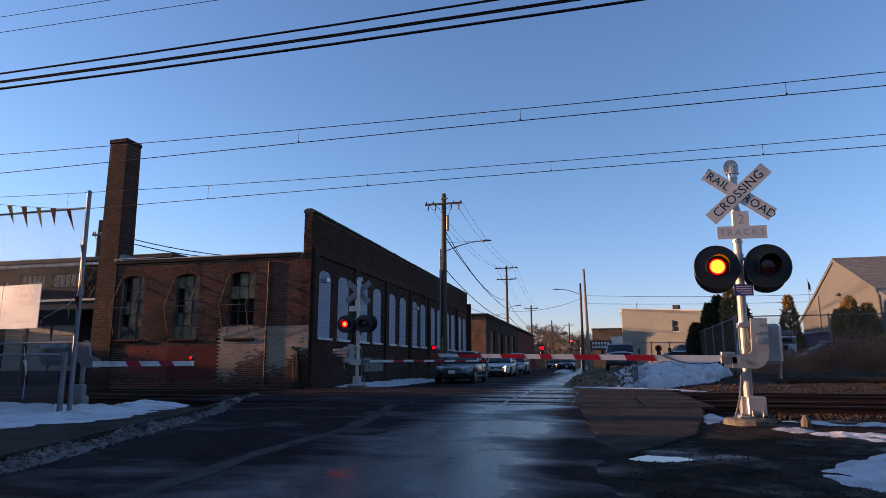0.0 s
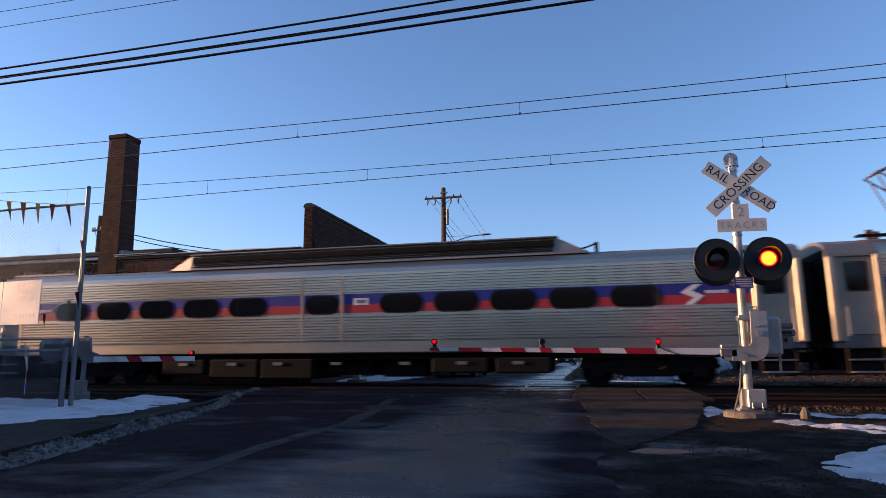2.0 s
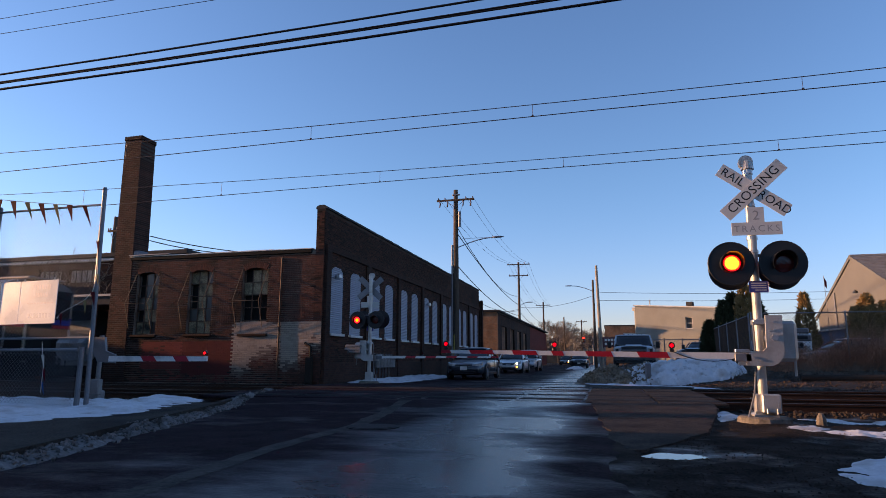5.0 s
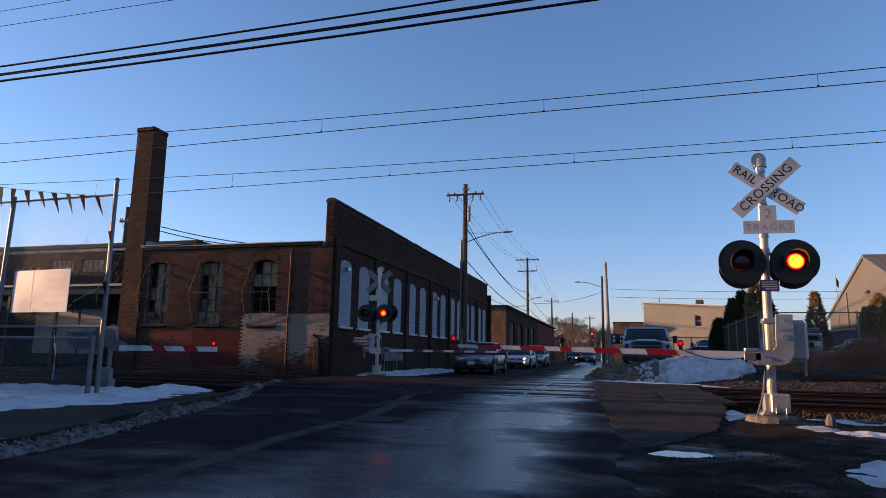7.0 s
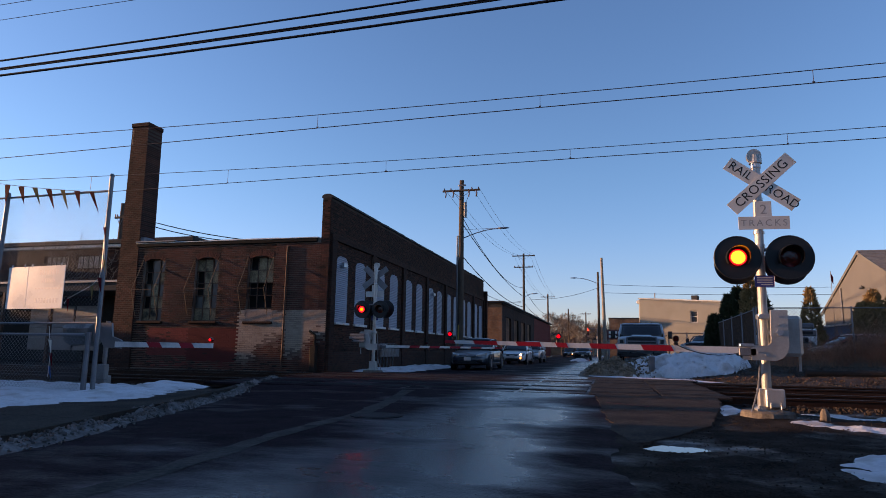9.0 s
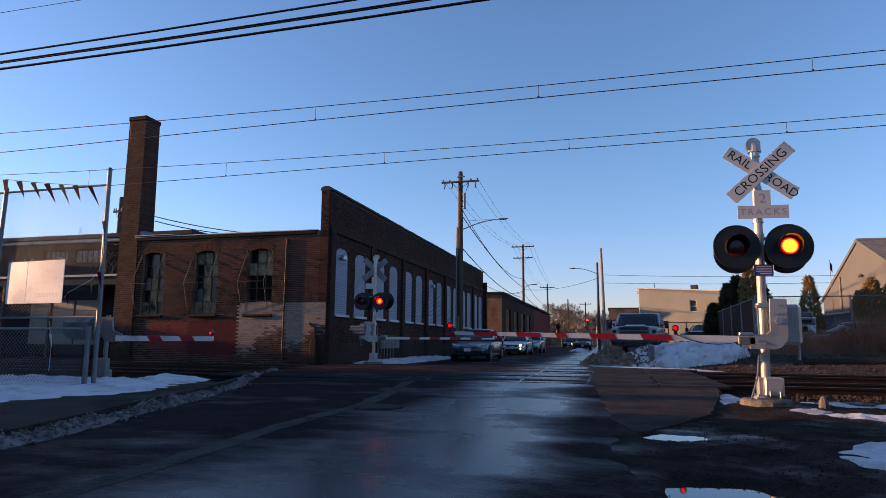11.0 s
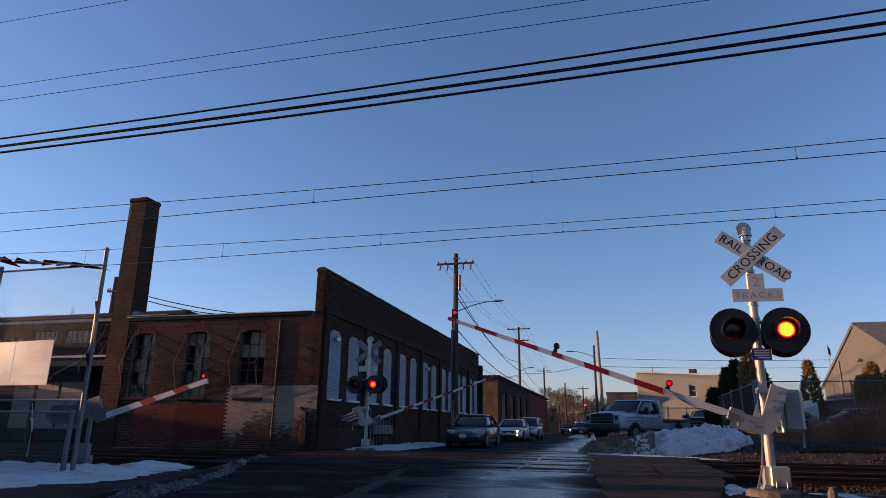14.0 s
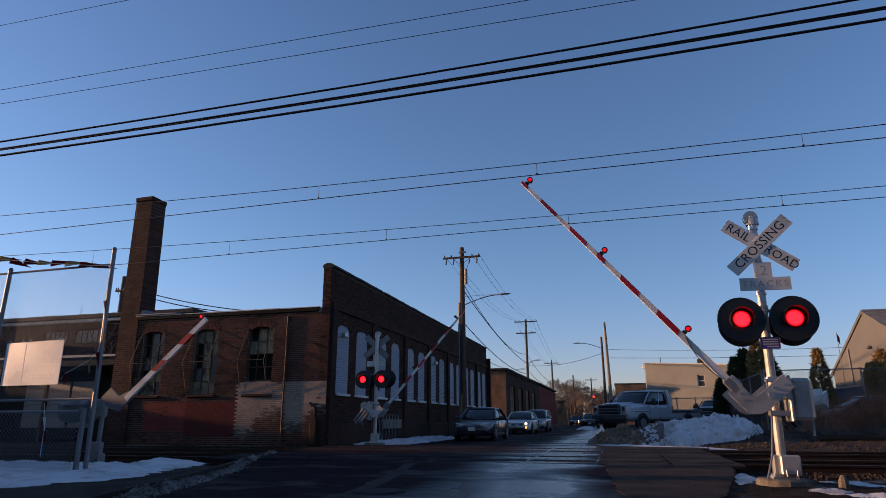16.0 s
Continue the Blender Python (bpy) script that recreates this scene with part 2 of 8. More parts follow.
M["brown_snow"] = material("gravelly_snow", (0.2, 0.135, 0.09), 0.9, 0, 0.6, 3.0, 14, 0.9, stain=(0.32, 0.29, 0.26), stain_scale=1.5)
M["grit"] = material("dark_grit", (0.03, 0.026, 0.026), 0.9, 0, 0.5, 20, 60, 0.2)
M["water"] = material("puddle_water", (0.02, 0.018, 0.016), 0.04, 0, 0.1, 2, 10, 0.0, rough_vary=0.02, spec=1.0)
M["mortar"] = material("old_mortar", (0.2, 0.155, 0.125), 0.95, 0, 0.35, 2, 40, 0.3, stain=(0.08, 0.056, 0.045), stain_scale=0.8)
# front mortar darkened: the street side's shade is in the colour
M["mortar_dark"] = material("shaded_side_mortar", (0.07, 0.045, 0.034), 0.95, 0, 0.35, 2, 40, 0.3, stain=(0.03, 0.024, 0.02), stain_scale=0.8)
RED = [(0.066, 0.029, 0.022), (0.1, 0.04, 0.029), (0.135, 0.052, 0.037), (0.08, 0.033, 0.025)]
WHITE = [(0.3, 0.22, 0.165), (0.41, 0.31, 0.235), (0.35, 0.26, 0.2)]
M["brick_red"] = brick_piece("red_brick", RED, (0.03, 0.018, 0.013), 0.8)
M["brick_red_one"] = brick_piece("red_brick_single", RED, (0.03, 0.018, 0.013), 0.8, True)
M["brick_soot"] = brick_piece("sooted_brick", [(0.022, 0.014, 0.011), (0.07, 0.03, 0.02)], (0.018, 0.013, 0.01), 0.6)
M["brick_white"] = brick_piece("whitewashed_piece", WHITE, (0.13, 0.08, 0.06), 0.6)
M["brick_white_one"] = brick_piece("whitewashed_piece_single", WHITE, (0.13, 0.08, 0.06), 0.6, True)
M["brick_faint"] = brick_piece("thinly_washed_piece", [(0.12, 0.07, 0.055), (0.2, 0.14, 0.11)], (0.05, 0.03, 0.023), 0.8)
M["brick_faint_one"] = brick_piece("thinly_washed_piece_single", [(0.12, 0.07, 0.055), (0.2, 0.14, 0.11)], (0.05, 0.03, 0.023), 0.8, True)
M["brick_painted"] = brick_piece("red_painted_piece", [(0.19, 0.042, 0.034), (0.23, 0.05, 0.04)], (0.11, 0.034, 0.027), 0.5)
M["brick_painted_dark"] = brick_piece("deep_red_painted_piece", [(0.12, 0.026, 0.022), (0.14, 0.03, 0.025)], (0.075, 0.024, 0.02), 0.4)
M["film_red"] = material("red_wall_paint", (0.18, 0.04, 0.032), 0.8, 0, 0.25, 2, 30, 0.2, stain=(0.14, 0.04, 0.03), stain_scale=1.1)
M["film_dark"] = material("deep_red_wall_paint", (0.115, 0.025, 0.021), 0.8, 0, 0.2, 2, 30, 0.2)
M["film_white"] = material("worn_whitewash", (0.27, 0.2, 0.16), 0.9, 0, 0.3, 2, 30, 0.2, stain=(0.1, 0.06, 0.045), stain_scale=1.0)
# brick of the street side: its shade is in the colour, under the grime
M["brick_dark"] = brick_piece("shaded_side_brick", [(0.03, 0.014, 0.01), (0.06, 0.024, 0.017), (0.1, 0.039, 0.026), (0.045, 0.019, 0.014)], (0.018, 0.012, 0.01), 0.8)
M["brick_side"] = brick_material("darkened_brick", (0.075, 0.031, 0.021), (0.04, 0.018, 0.014), (0.055, 0.038, 0.03), "y", grime_amount=0.75)
M["brick_chimney"] = brick_material("chimney_brick", (0.095, 0.036, 0.024), (0.04, 0.018, 0.014), (0.1, 0.072, 0.058))
M["brick_tan"] = brick_material("tan_brick", (0.34, 0.16, 0.085), (0.27, 0.12, 0.07), (0.2, 0.16, 0.13))
M["red_paint"] = brick_material("red_painted_brick", (0.2, 0.035, 0.026), (0.16, 0.03, 0.022), (0.17, 0.04, 0.032), grime_amount=0.3)
M["coping"] = material("coping_stone", (0.62, 0.6, 0.56), 0.85, 0, 0.25, 2, 30, 0.3)
M["roof_tar"] = material("roof_tar", (0.05, 0.048, 0.046), 0.9, 0, 0.3)
M["shutter"] = material("corrugated_white_panel", (0.31, 0.32, 0.36), 0.5, 0.2, 0.12, 2, 40, 0.1)
M["old_glass"] = glass("dusty_pane", (0.035, 0.03, 0.026), 0.4)
M["pale_pane"] = material("clouded_pane", (0.25, 0.19, 0.115), 0.75, 0, 0.5, 3, 20, 0.05, spec=0.1, stain=(0.03, 0.026, 0.022), stain_scale=2.0)
M["banner_pane"] = material("milky_pane", (0.36, 0.34, 0.31), 0.5, 0, 0.5, 3, 20, 0.05, stain=(0.1, 0.09, 0.08), stain_scale=1.4)
M["dark"] = material("dark_interior", (0.012, 0.011, 0.01), 0.9, 0, 0.2)
M["rust"] = material("rusted_steel", (0.11, 0.06, 0.04), 0.75, 0.4, 0.4, 5, 50, 0.3)
M["awning"] = material("pale_rusty_rod", (0.12, 0.085, 0.06), 0.7, 0.2, 0.3, 5, 40, 0.1)
M["galv"] = material("galvanised_steel", (0.45, 0.46, 0.47), 0.42, 0.85, 0.15, 4, 60, 0.08)
M["dull_steel"] = material("weathered_steel", (0.2, 0.2, 0.21), 0.55, 0.7, 0.2, 4, 60, 0.1)
M["bag"] = material("grey_tarpaulin", (0.09, 0.088, 0.086), 0.5, 0, 0.3, 4, 30, 0.4)
M["silver_paint"] = material("aluminium_paint", (0.47, 0.455, 0.43), 0.4, 0.35, 0.12, 3, 50, 0.08, stain=(0.3, 0.28, 0.26), stain_scale=2.0)
M["white_sheet"] = material("white_sign_sheet", (0.62, 0.58, 0.53), 0.5, 0, 0.06, 2, 40, 0.03, stain=(0.55, 0.51, 0.46), stain_scale=2.5)
M["black_letter"] = material("black_lettering", (0.02, 0.02, 0.02), 0.6, 0, 0.2, 5, 40, 0)
M["faded_letter"] = material("faded_lettering", (0.33, 0.31, 0.29), 0.6, 0, 0.2, 5, 40, 0)
M["black"] = material("matt_black_paint", (0.012, 0.012, 0.013), 0.5, 0.1, 0.2, 4, 50, 0.05)
M["lens"] = material("dark_red_lens", (0.09, 0.008, 0.006), 0.12, 0, 0.2, 20, 60, 0.1)
M["arm_white"] = material("gate_arm_white", (0.74, 0.7, 0.66), 0.5, 0, 0.08, 3, 40, 0.04, stain=(0.5, 0.46, 0.42), stain_scale=3)
M["arm_red"] = material("gate_arm_red", (0.42, 0.007, 0.018), 0.4, 0, 0.15, 3, 40, 0.03)
M["lamp_glow"] = round_glow("signal_lamp_lit", (1.0, 0.014, 0.022), (0.5, 0.002, 0.004), 2.4, 0.35, 0.13)
M["lamp_core"] = round_glow("signal_lamp_core", (1.0, 0.4, 0.014), (1.0, 0.012, 0.012), 4.6, 2.2, 0.112)
M["far_core"] = glow("far_signal_core", (1.0, 0.03, 0.003), 14.0)
M["small_glow"] = glow("gate_light_lit", (1.0, 0.004, 0.01), 0.75)
M["dark_red"] = material("unlit_red_plastic", (0.07, 0.007, 0.006), 0.25, 0, 0.2, 8, 30, 0)
M["blue_sign"] = material("blue_enamel", (0.06, 0.06, 0.26), 0.4, 0, 0.1)
M["wood_pole"] = material("weathered_pole_wood", (0.09, 0.063, 0.047), 0.9, 0, 0.35, 4, 60, 0.4, stretch=(6, 6, 0.6))
M["grey_pole"] = material("bleached_pole_wood", (0.3, 0.25, 0.2), 0.85, 0, 0.3, 4, 60, 0.4, stretch=(6, 6, 0.6))
M["cable"] = material("black_cable", (0.012, 0.012, 0.014), 0.6, 0, 0.2, 3, 30, 0)
M["copper"] = material("tarnished_wire", (0.07, 0.045, 0.04), 0.5, 0.7, 0.2, 3, 30, 0)
M["insulator"] = material("brown_porcelain", (0.1, 0.05, 0.03), 0.25, 0, 0.2)
M["stainless"] = material("stainless_steel", (0.63, 0.53, 0.42), 0.33, 1.0, 0.1, 1.2, 30, 0.02, rough_vary=0.1, stretch=(0.2, 1, 1))
M["car_roof"] = material("dusty_roof_steel", (0.29, 0.25, 0.22), 0.5, 0.7, 0.2, 1.5, 30, 0.05)
M["door_steel"] = material("brushed_door_steel", (0.38, 0.32, 0.255), 0.55, 0.0, 0.15, 1.5, 40, 0.03, spec=0.2)
M["post_steel"] = material("bright_post_steel", (0.52, 0.45, 0.35), 0.34, 0.45, 0.1, 1.5, 40, 0.02)
M["red_mark"] = material("faded_red_mark", (0.1, 0.012, 0.016), 0.8, 0, 0.5, 3, 20, 0.1)
M["worn_silver"] = material("worn_aluminium_paint", (0.19, 0.185, 0.18), 0.5, 0.3, 0.2, 3, 50, 0.1, stain=(0.15, 0.13, 0.12), stain_scale=2.0)
M["train_blue"] = material("blue_stripe", (0.018, 0.022, 0.22), 0.45, 0, 0.1, 2, 20, 0)
M["train_red"] = material("red_stripe", (0.52, 0.03, 0.034), 0.45, 0, 0.1, 2, 20, 0)
M["train_white"] = material("white_decal", (0.78, 0.76, 0.72), 0.4, 0, 0.05)
M["train_glass"] = glass("train_window", (0.008, 0.008, 0.009), 0.08)
M["train_glass"].node_tree.nodes["Principled BSDF"].inputs["Specular IOR Level"].default_value = 0.3
M["train_under"] = material("sooty_underframe", (0.013, 0.011, 0.0105), 0.85, 0.2, 0.4, 3, 30, 0.2)
M["rubber"] = material("black_rubber", (0.015, 0.015, 0.015), 0.8, 0, 0.2, 6, 50, 0.1)
M["car_glass"] = glass("car_window", (0.012, 0.014, 0.016), 0.03)
M["chrome"] = material("chrome", (0.6, 0.6, 0.6), 0.12, 1.0, 0.05, 3, 20, 0)
M["head_lamp"] = material("headlight_glass", (0.5, 0.5, 0.48), 0.1, 0.3, 0.1)
M["head_glow"] = glow("headlight_lit", (1.0, 0.85, 0.6), 6.0)
M["marker_glow"] = glow("marker_lit", (1.0, 0.3, 0.05), 3.0)
M["tail_glow"] = glow("tail_light_lit", (1.0, 0.02, 0.01), 5.0)
M["guard_yellow"] = material("dull_yellow_plastic", (0.2, 0.14, 0.03), 0.6, 0, 0.2)
M["bark"] = material("bark", (0.085, 0.065, 0.05), 0.9, 0, 0.3, 5, 40, 0.3)
M["twig"] = material("bare_twigs", (0.17, 0.135, 0.11), 0.9, 0, 0.3)
M["ever_dark"] = material("dark_evergreen", (0.034, 0.042, 0.02), 0.85, 0, 0.45, 2, 20, 0)
M["ever_brown"] = material("bronzed_evergreen", (0.26, 0.165, 0.07), 0.85, 0, 0.45, 2, 20, 0)
M["weed"] = material("dead_weed", (0.4, 0.18, 0.11), 0.9, 0, 0.5, 1.5, 20, 0)
M["bank_soil"] = material("leaf_strewn_soil", (0.055, 0.042, 0.033), 0.95, 0, 0.6, 2.5, 30, 0.8, stain=(0.045, 0.033, 0.026), stain_scale=1.2)
M["bank_stone"] = material("brown_bank_stone", (0.05, 0.042, 0.036), 0.9, 0, 0.5, 6, 40, 0.4)
M["leaf"] = material("dead_leaf", (0.1, 0.055, 0.034), 0.8, 0, 0.5, 3, 20, 0.1)
M["cast_concrete"] = material("cast_concrete", (0.17, 0.145, 0.12), 0.9, 0, 0.35, 5, 40, 0.6, stain=(0.08, 0.066, 0.055), stain_scale=4)
M["stucco"] = material("cream_stucco", (0.28, 0.265, 0.225), 0.9, 0, 0.15, 0.7, 20, 0.2, stain=(0.22, 0.19, 0.155), stain_scale=0.35)
M["siding"] = material("beige_siding", (0.135, 0.13, 0.122), 0.8, 0, 0.1, 1, 20, 0.1)
M["shingle"] = material("grey_shingle", (0.25, 0.2, 0.16), 0.9, 0, 0.25, 2, 12, 0.4)
M["blue_wall"] = material("blue_siding", (0.14, 0.2, 0.32), 0.8, 0, 0.15)
M["privacy"] = material("green_privacy_screen", (0.025, 0.024, 0.022), 0.9, 0, 0.3)
M["pennant_red"] = cloth("red_pennant", (0.17, 0.01, 0.016))
M["pennant_yellow"] = cloth("yellow_pennant", (0.36, 0.27, 0.13))
M["pennant_white"] = cloth("white_pennant", (0.7, 0.66, 0.6))
M["pennant_blue"] = cloth("blue_pennant", (0.03, 0.12, 0.35))
M["banner"] = material("white_banner", (0.9, 0.84, 0.77), 0.3, 0, 0.05, 1.5, 20, 0.02, stain=(0.8, 0.74, 0.68), stain_scale=0.8)
M["orange_print"] = material("faded_orange_print", (0.8, 0.7, 0.63), 0.5, 0, 0.1)
M["grey_print"] = material("faded_grey_print", (0.7, 0.64, 0.6), 0.5, 0, 0.1)
M["sign_dark"] = material("dark_red_sign", (0.1, 0.02, 0.02), 0.5, 0, 0.2)


def paint(name, color, rough=0.3, metal=0.4):
    return material(name, color, rough, metal, 0.08, 2, 60, 0.0, coat=0.6, rough_vary=0.06)


# ================= mesh helpers =================


def B():
    return bmesh.new()


def box(bm, c, s, bev=0.0, m=None, seg=1):
    g = bmesh.ops.create_cube(bm, size=1.0)
    vs = g["verts"]
    bmesh.ops.scale(bm, vec=s, verts=vs)
    if bev:
        es = list({e for v in vs for e in v.link_edges})
        r = bmesh.ops.bevel(bm, geom=es, offset=bev, segments=seg, affect="EDGES", profile=0.6)
        vs = list({v for f in r["faces"] for v in f.verts} | {v for v in vs if v.is_valid})
    mat = Matrix.Translation(c) @ (m.to_4x4() if m else Matrix.Identity(4))
    bmesh.ops.transform(bm, matrix=mat, verts=vs)
    return bm


def cyl(bm, p0, p1, r0, r1=None, seg=10, caps=True):
    p0, p1 = Vector(p0), Vector(p1)
    r1 = r0 if r1 is None else r1
    d = p1 - p0
    q = d.to_track_quat("Z", "Y").to_matrix()
    a, c = [], []
    for i in range(seg):
        an = 2 * math.pi * i / seg
        u = q @ Vector((math.cos(an), math.sin(an), 0))
        a.append(bm.verts.new(p0 + u * r0))
        c.append(bm.verts.new(p1 + u * r1))
    for i in range(seg):
        j = (i + 1) % seg
        bm.faces.new((a[i], a[j], c[j], c[i]))
    if caps:
        bm.faces.new(a[::-1])
        bm.faces.new(c)
    return bm


def tube(bm, pts, r, seg=6):
    """A bent rod through the points, in one piece."""
    pts = [Vector(p) for p in pts]
    rings, up = [], None
    for k, p in enumerate(pts):
        d = (pts[min(k + 1, len(pts) - 1)] - pts[max(k - 1, 0)]).normalized()
        if up is None or abs(up.dot(d)) > 0.98:
            up = d.orthogonal().normalized()
        u = (up - d * up.dot(d)).normalized()
        up, v = u, d.cross(u)
        rings.append([bm.verts.new(p + (u * math.cos(2 * math.pi * i / seg) + v * math.sin(2 * math.pi * i / seg)) * r) for i in range(seg)])
    for a, b in zip(rings, rings[1:]):
        for i in range(seg):
            j = (i + 1) % seg
            bm.faces.new((a[i], a[j], b[j], b[i]))
    bm.faces.new(rings[0][::-1])
    bm.faces.new(rings[-1])
    return bm


def prism(bm, poly, lo, hi, axis="y"):
    """A flat polygon drawn out between lo and hi along an axis. Polygon in (x, z), (y, z) or (x, y)."""
    def at(p, d):
        return {"y": (p[0], d, p[1]), "x": (d, p[0], p[1]), "z": (p[0], p[1], d)}[axis]
    a = [bm.verts.new(at(p, lo)) for p in poly]
    b = [bm.verts.new(at(p, hi)) for p in poly]
    k = len(poly)
    for i in range(k):
        j = (i + 1) % k
        bm.faces.new((a[i], a[j], b[j], b[i]))
    bm.faces.new(a[::-1])
    bm.faces.new(b)
    return bm


def loft(bm, rings, close=True):
    vs = [[bm.verts.new(p) for p in r] for r in rings]
    k = len(rings[0])
    for a, b in zip(vs, vs[1:]):
        for i in range(k):
            j = (i + 1) % k
            bm.faces.new((a[i], a[j], b[j], b[i]))
    if close:
        bm.faces.new(vs[0][::-1])
        bm.faces.new(vs[-1])
    return bm


def finish(bm, smooth=False):
    bmesh.ops.recalc_face_normals(bm, faces=bm.faces)
    if smooth:
        for f in bm.faces:
            f.smooth = True


def part(name, bm, mat, parent=None, label="", smooth=False, m=None):
    finish(bm, smooth)
    me = bpy.data.meshes.new(name)
    bm.to_mesh(me)
    bm.free()
    me.materials.append(M[mat] if isinstance(mat, str) else mat)
    ob = new(name, me)
    if m is not None:
        ob.matrix_basis = m
    if parent is not None:
        ob.parent = parent
    if label:
        ob["label"] = label
    return ob


def thing(name, label, category, m=None, group="", kind=""):
    e = new(name)
    e.empty_display_size = 0.2
    if m is not None:
        e.matrix_basis = m
    return tagged(e, label, category, group, kind)


def letters(name, text, size, mat, parent, m, depth=0.0004, space=1.0, label=""):
    cu = bpy.data.curves.new(name, "FONT")
    cu.body, cu.size, cu.extrude, cu.space_character = text, size, depth, space
    cu.align_x, cu.align_y = "CENTER", "CENTER"
    cu.resolution_u = 3
    tmp = bpy.data.objects.new("tmp", cu)
    me = bpy.data.meshes.new_from_object(tmp)
    bpy.data.objects.remove(tmp)
    me.materials.clear()
    me.materials.append(M[mat])
    ob = new(name, me)
    ob.matrix_basis = m
    ob.parent = parent
    if label:
        ob["label"] = label
    return ob


def hang(a, b, sag, k=16):
    a, b = Vector(a), Vector(b)
    return [a.lerp(b, i / k) - Vector((0, 0, 4 * sag * (i / k) * (1 - i / k))) for i in range(k + 1)]


def wall_with(bm, run, lo, hi, z0, z1, holes, thick0, thick1):
    """A wall along run ('x' or 'y') in one piece, with rectangular holes (a0, a1, b0, b1)."""
    av = sorted({lo, hi, *[h[0] for h in holes], *[h[1] for h in holes]})
    zv = sorted({z0, z1, *[h[2] for h in holes], *[h[3] for h in holes]})

    def solid(i, k):
        if not (0 <= i < len(av) - 1 and 0 <= k < len(zv) - 1):
            return False
        a, z = (av[i] + av[i + 1]) / 2, (zv[k] + zv[k + 1]) / 2
        return not any(h[0] < a < h[1] and h[2] < z < h[3] for h in holes)
    made = {}

    def v(i, k, t):
        if (i, k, t) not in made:
            d = (thick0, thick1)[t]
            made[i, k, t] = bm.verts.new((av[i], d, zv[k]) if run == "x" else (d, av[i], zv[k]))
        return made[i, k, t]
    for i in range(len(av) - 1):
        for k in range(len(zv) - 1):
            if not solid(i, k):
                continue
            for t in (0, 1):
                bm.faces.new((v(i, k, t), v(i + 1, k, t), v(i + 1, k + 1, t), v(i, k + 1, t)))
            for di, dk, e in ((-1, 0, ((i, k), (i, k + 1))), (1, 0, ((i + 1, k), (i + 1, k + 1))), (0, -1, ((i, k), (i + 1, k))), (0, 1, ((i, k + 1), (i + 1, k + 1)))):
                if not solid(i + di, k + dk):
                    (p, q), (r, s) = e
                    bm.faces.new((v(p, q, 0), v(r, s, 0), v(r, s, 1), v(p, q, 1)))
    return bm


HEAPS = {}


def heap(name, outline, height, mat, label, category, seed, res=0.12, rough=0.06, base=None, kind="", ragged_edge=0.08):
    """A lump lying on the ground inside a polygon, highest in its middle, with an uneven top."""
    xs, ys = [p[0] for p in outline], [p[1] for p in outline]
    x0, x1, y0, y1 = min(xs), max(xs), min(ys), max(ys)
    nx, ny = max(3, int((x1 - x0) / res)), max(3, int((y1 - y0) / res))
    k = len(outline)

    def inside(x, y):
        hit, near = False, 9e9
        for i in range(k):
            (ax, ay), (bx, by) = outline[i], outline[(i + 1) % k]
            if (ay > y) != (by > y) and x < (bx - ax) * (y - ay) / (by - ay) + ax:
                hit = not hit
            dx, dy = bx - ax, by - ay
            s = max(0, min(1, ((x - ax) * dx + (y - ay) * dy) / (dx * dx + dy * dy + 1e-9)))
            near = min(near, math.hypot(x - ax - s * dx, y - ay - s * dy))
        return near if hit else -near
    reach = min(x1 - x0, y1 - y0) / 2

    def edge(x, y):
        return inside(x, y) + ragged_edge * (noise.noise((x * 1.7, y * 1.7, seed + 3)) + 0.7 * noise.noise((x * 5, y * 5, seed)))

    def level(x, y):
        d = edge(x, y)
        f = max(-0.15, min(1, d / reach))
        f = math.copysign(abs(f) ** 0.6, f)
        lumps = noise.noise((x * 2.2, y * 2.2, seed)) + 0.6 * noise.noise((x * 6, y * 6, seed)) + 0.35 * abs(noise.noise((x * 9, y * 9, seed))) + 0.15 * abs(noise.noise((x * 23, y * 23, seed)))
        return height * f + rough * lumps * max(0, min(1, d / 0.3)) + (base(x, y) if base else 0) - 0.01
    HEAPS[seed] = level
    bm = B()
    grid = {}
    for i in range(nx + 1):
        for j in range(ny + 1):
            x, y = x0 + (x1 - x0) * i / nx, y0 + (y1 - y0) * j / ny
            if edge(x, y) > -res * 1.5:
                grid[i, j] = bm.verts.new((x, y, level(x, y)))
    for i in range(nx):
        for j in range(ny):
            c = [grid.get(p) for p in ((i, j), (i + 1, j), (i + 1, j + 1), (i, j + 1))]
            if all(c):
                bm.faces.new(c)
    return tagged(part(name, bm, mat, smooth=True), label, category, kind=kind)

# ================= ground, road, tracks =================


def ramp(pts, v):
    for (a, x), (b, y) in zip(pts, pts[1:]):
        if v <= b:
            s = max(0.0, (v - a) / (b - a))
            return x + (y - x) * s
    return pts[-1][1]


LEFT_EDGE = [(-40, -4.6), (4.4, -5.2), (10.4, -7.1), (13.2, -8.2), (16.4, -9.3), (20.6, -9.7), (26, -9.1), (400, -9.4)]
RIGHT_EDGE = [(-40, -0.4), (7.6, 0.0), (8.3, 0.7), (8.8, 1.0), (10.3, 1.35), (14.0, 1.85), (20.0, 2.35), (24.4, 2.3), (25.4, -0.9), (400, -1.4)]
TRACKS = (14.3, 18.3)
RAIL_TOP = 0.085
PUDDLES = ((0.57, 6.93, 0.52, 0.24, 0.085), (0.64, 4.45, 0.62, 0.32, 0.08))


def rz(y):
    """Height of the street, which rises a little to the rails."""
    return ramp([(-50, 0), (10.6, 0), (12.6, 0.08), (20.4, 0.08), (24.0, 0.0), (500, 0.0)], y)


def over_track(y):
    return any(abs(y - ty) < 1.48 for ty in (14.3, 18.3))


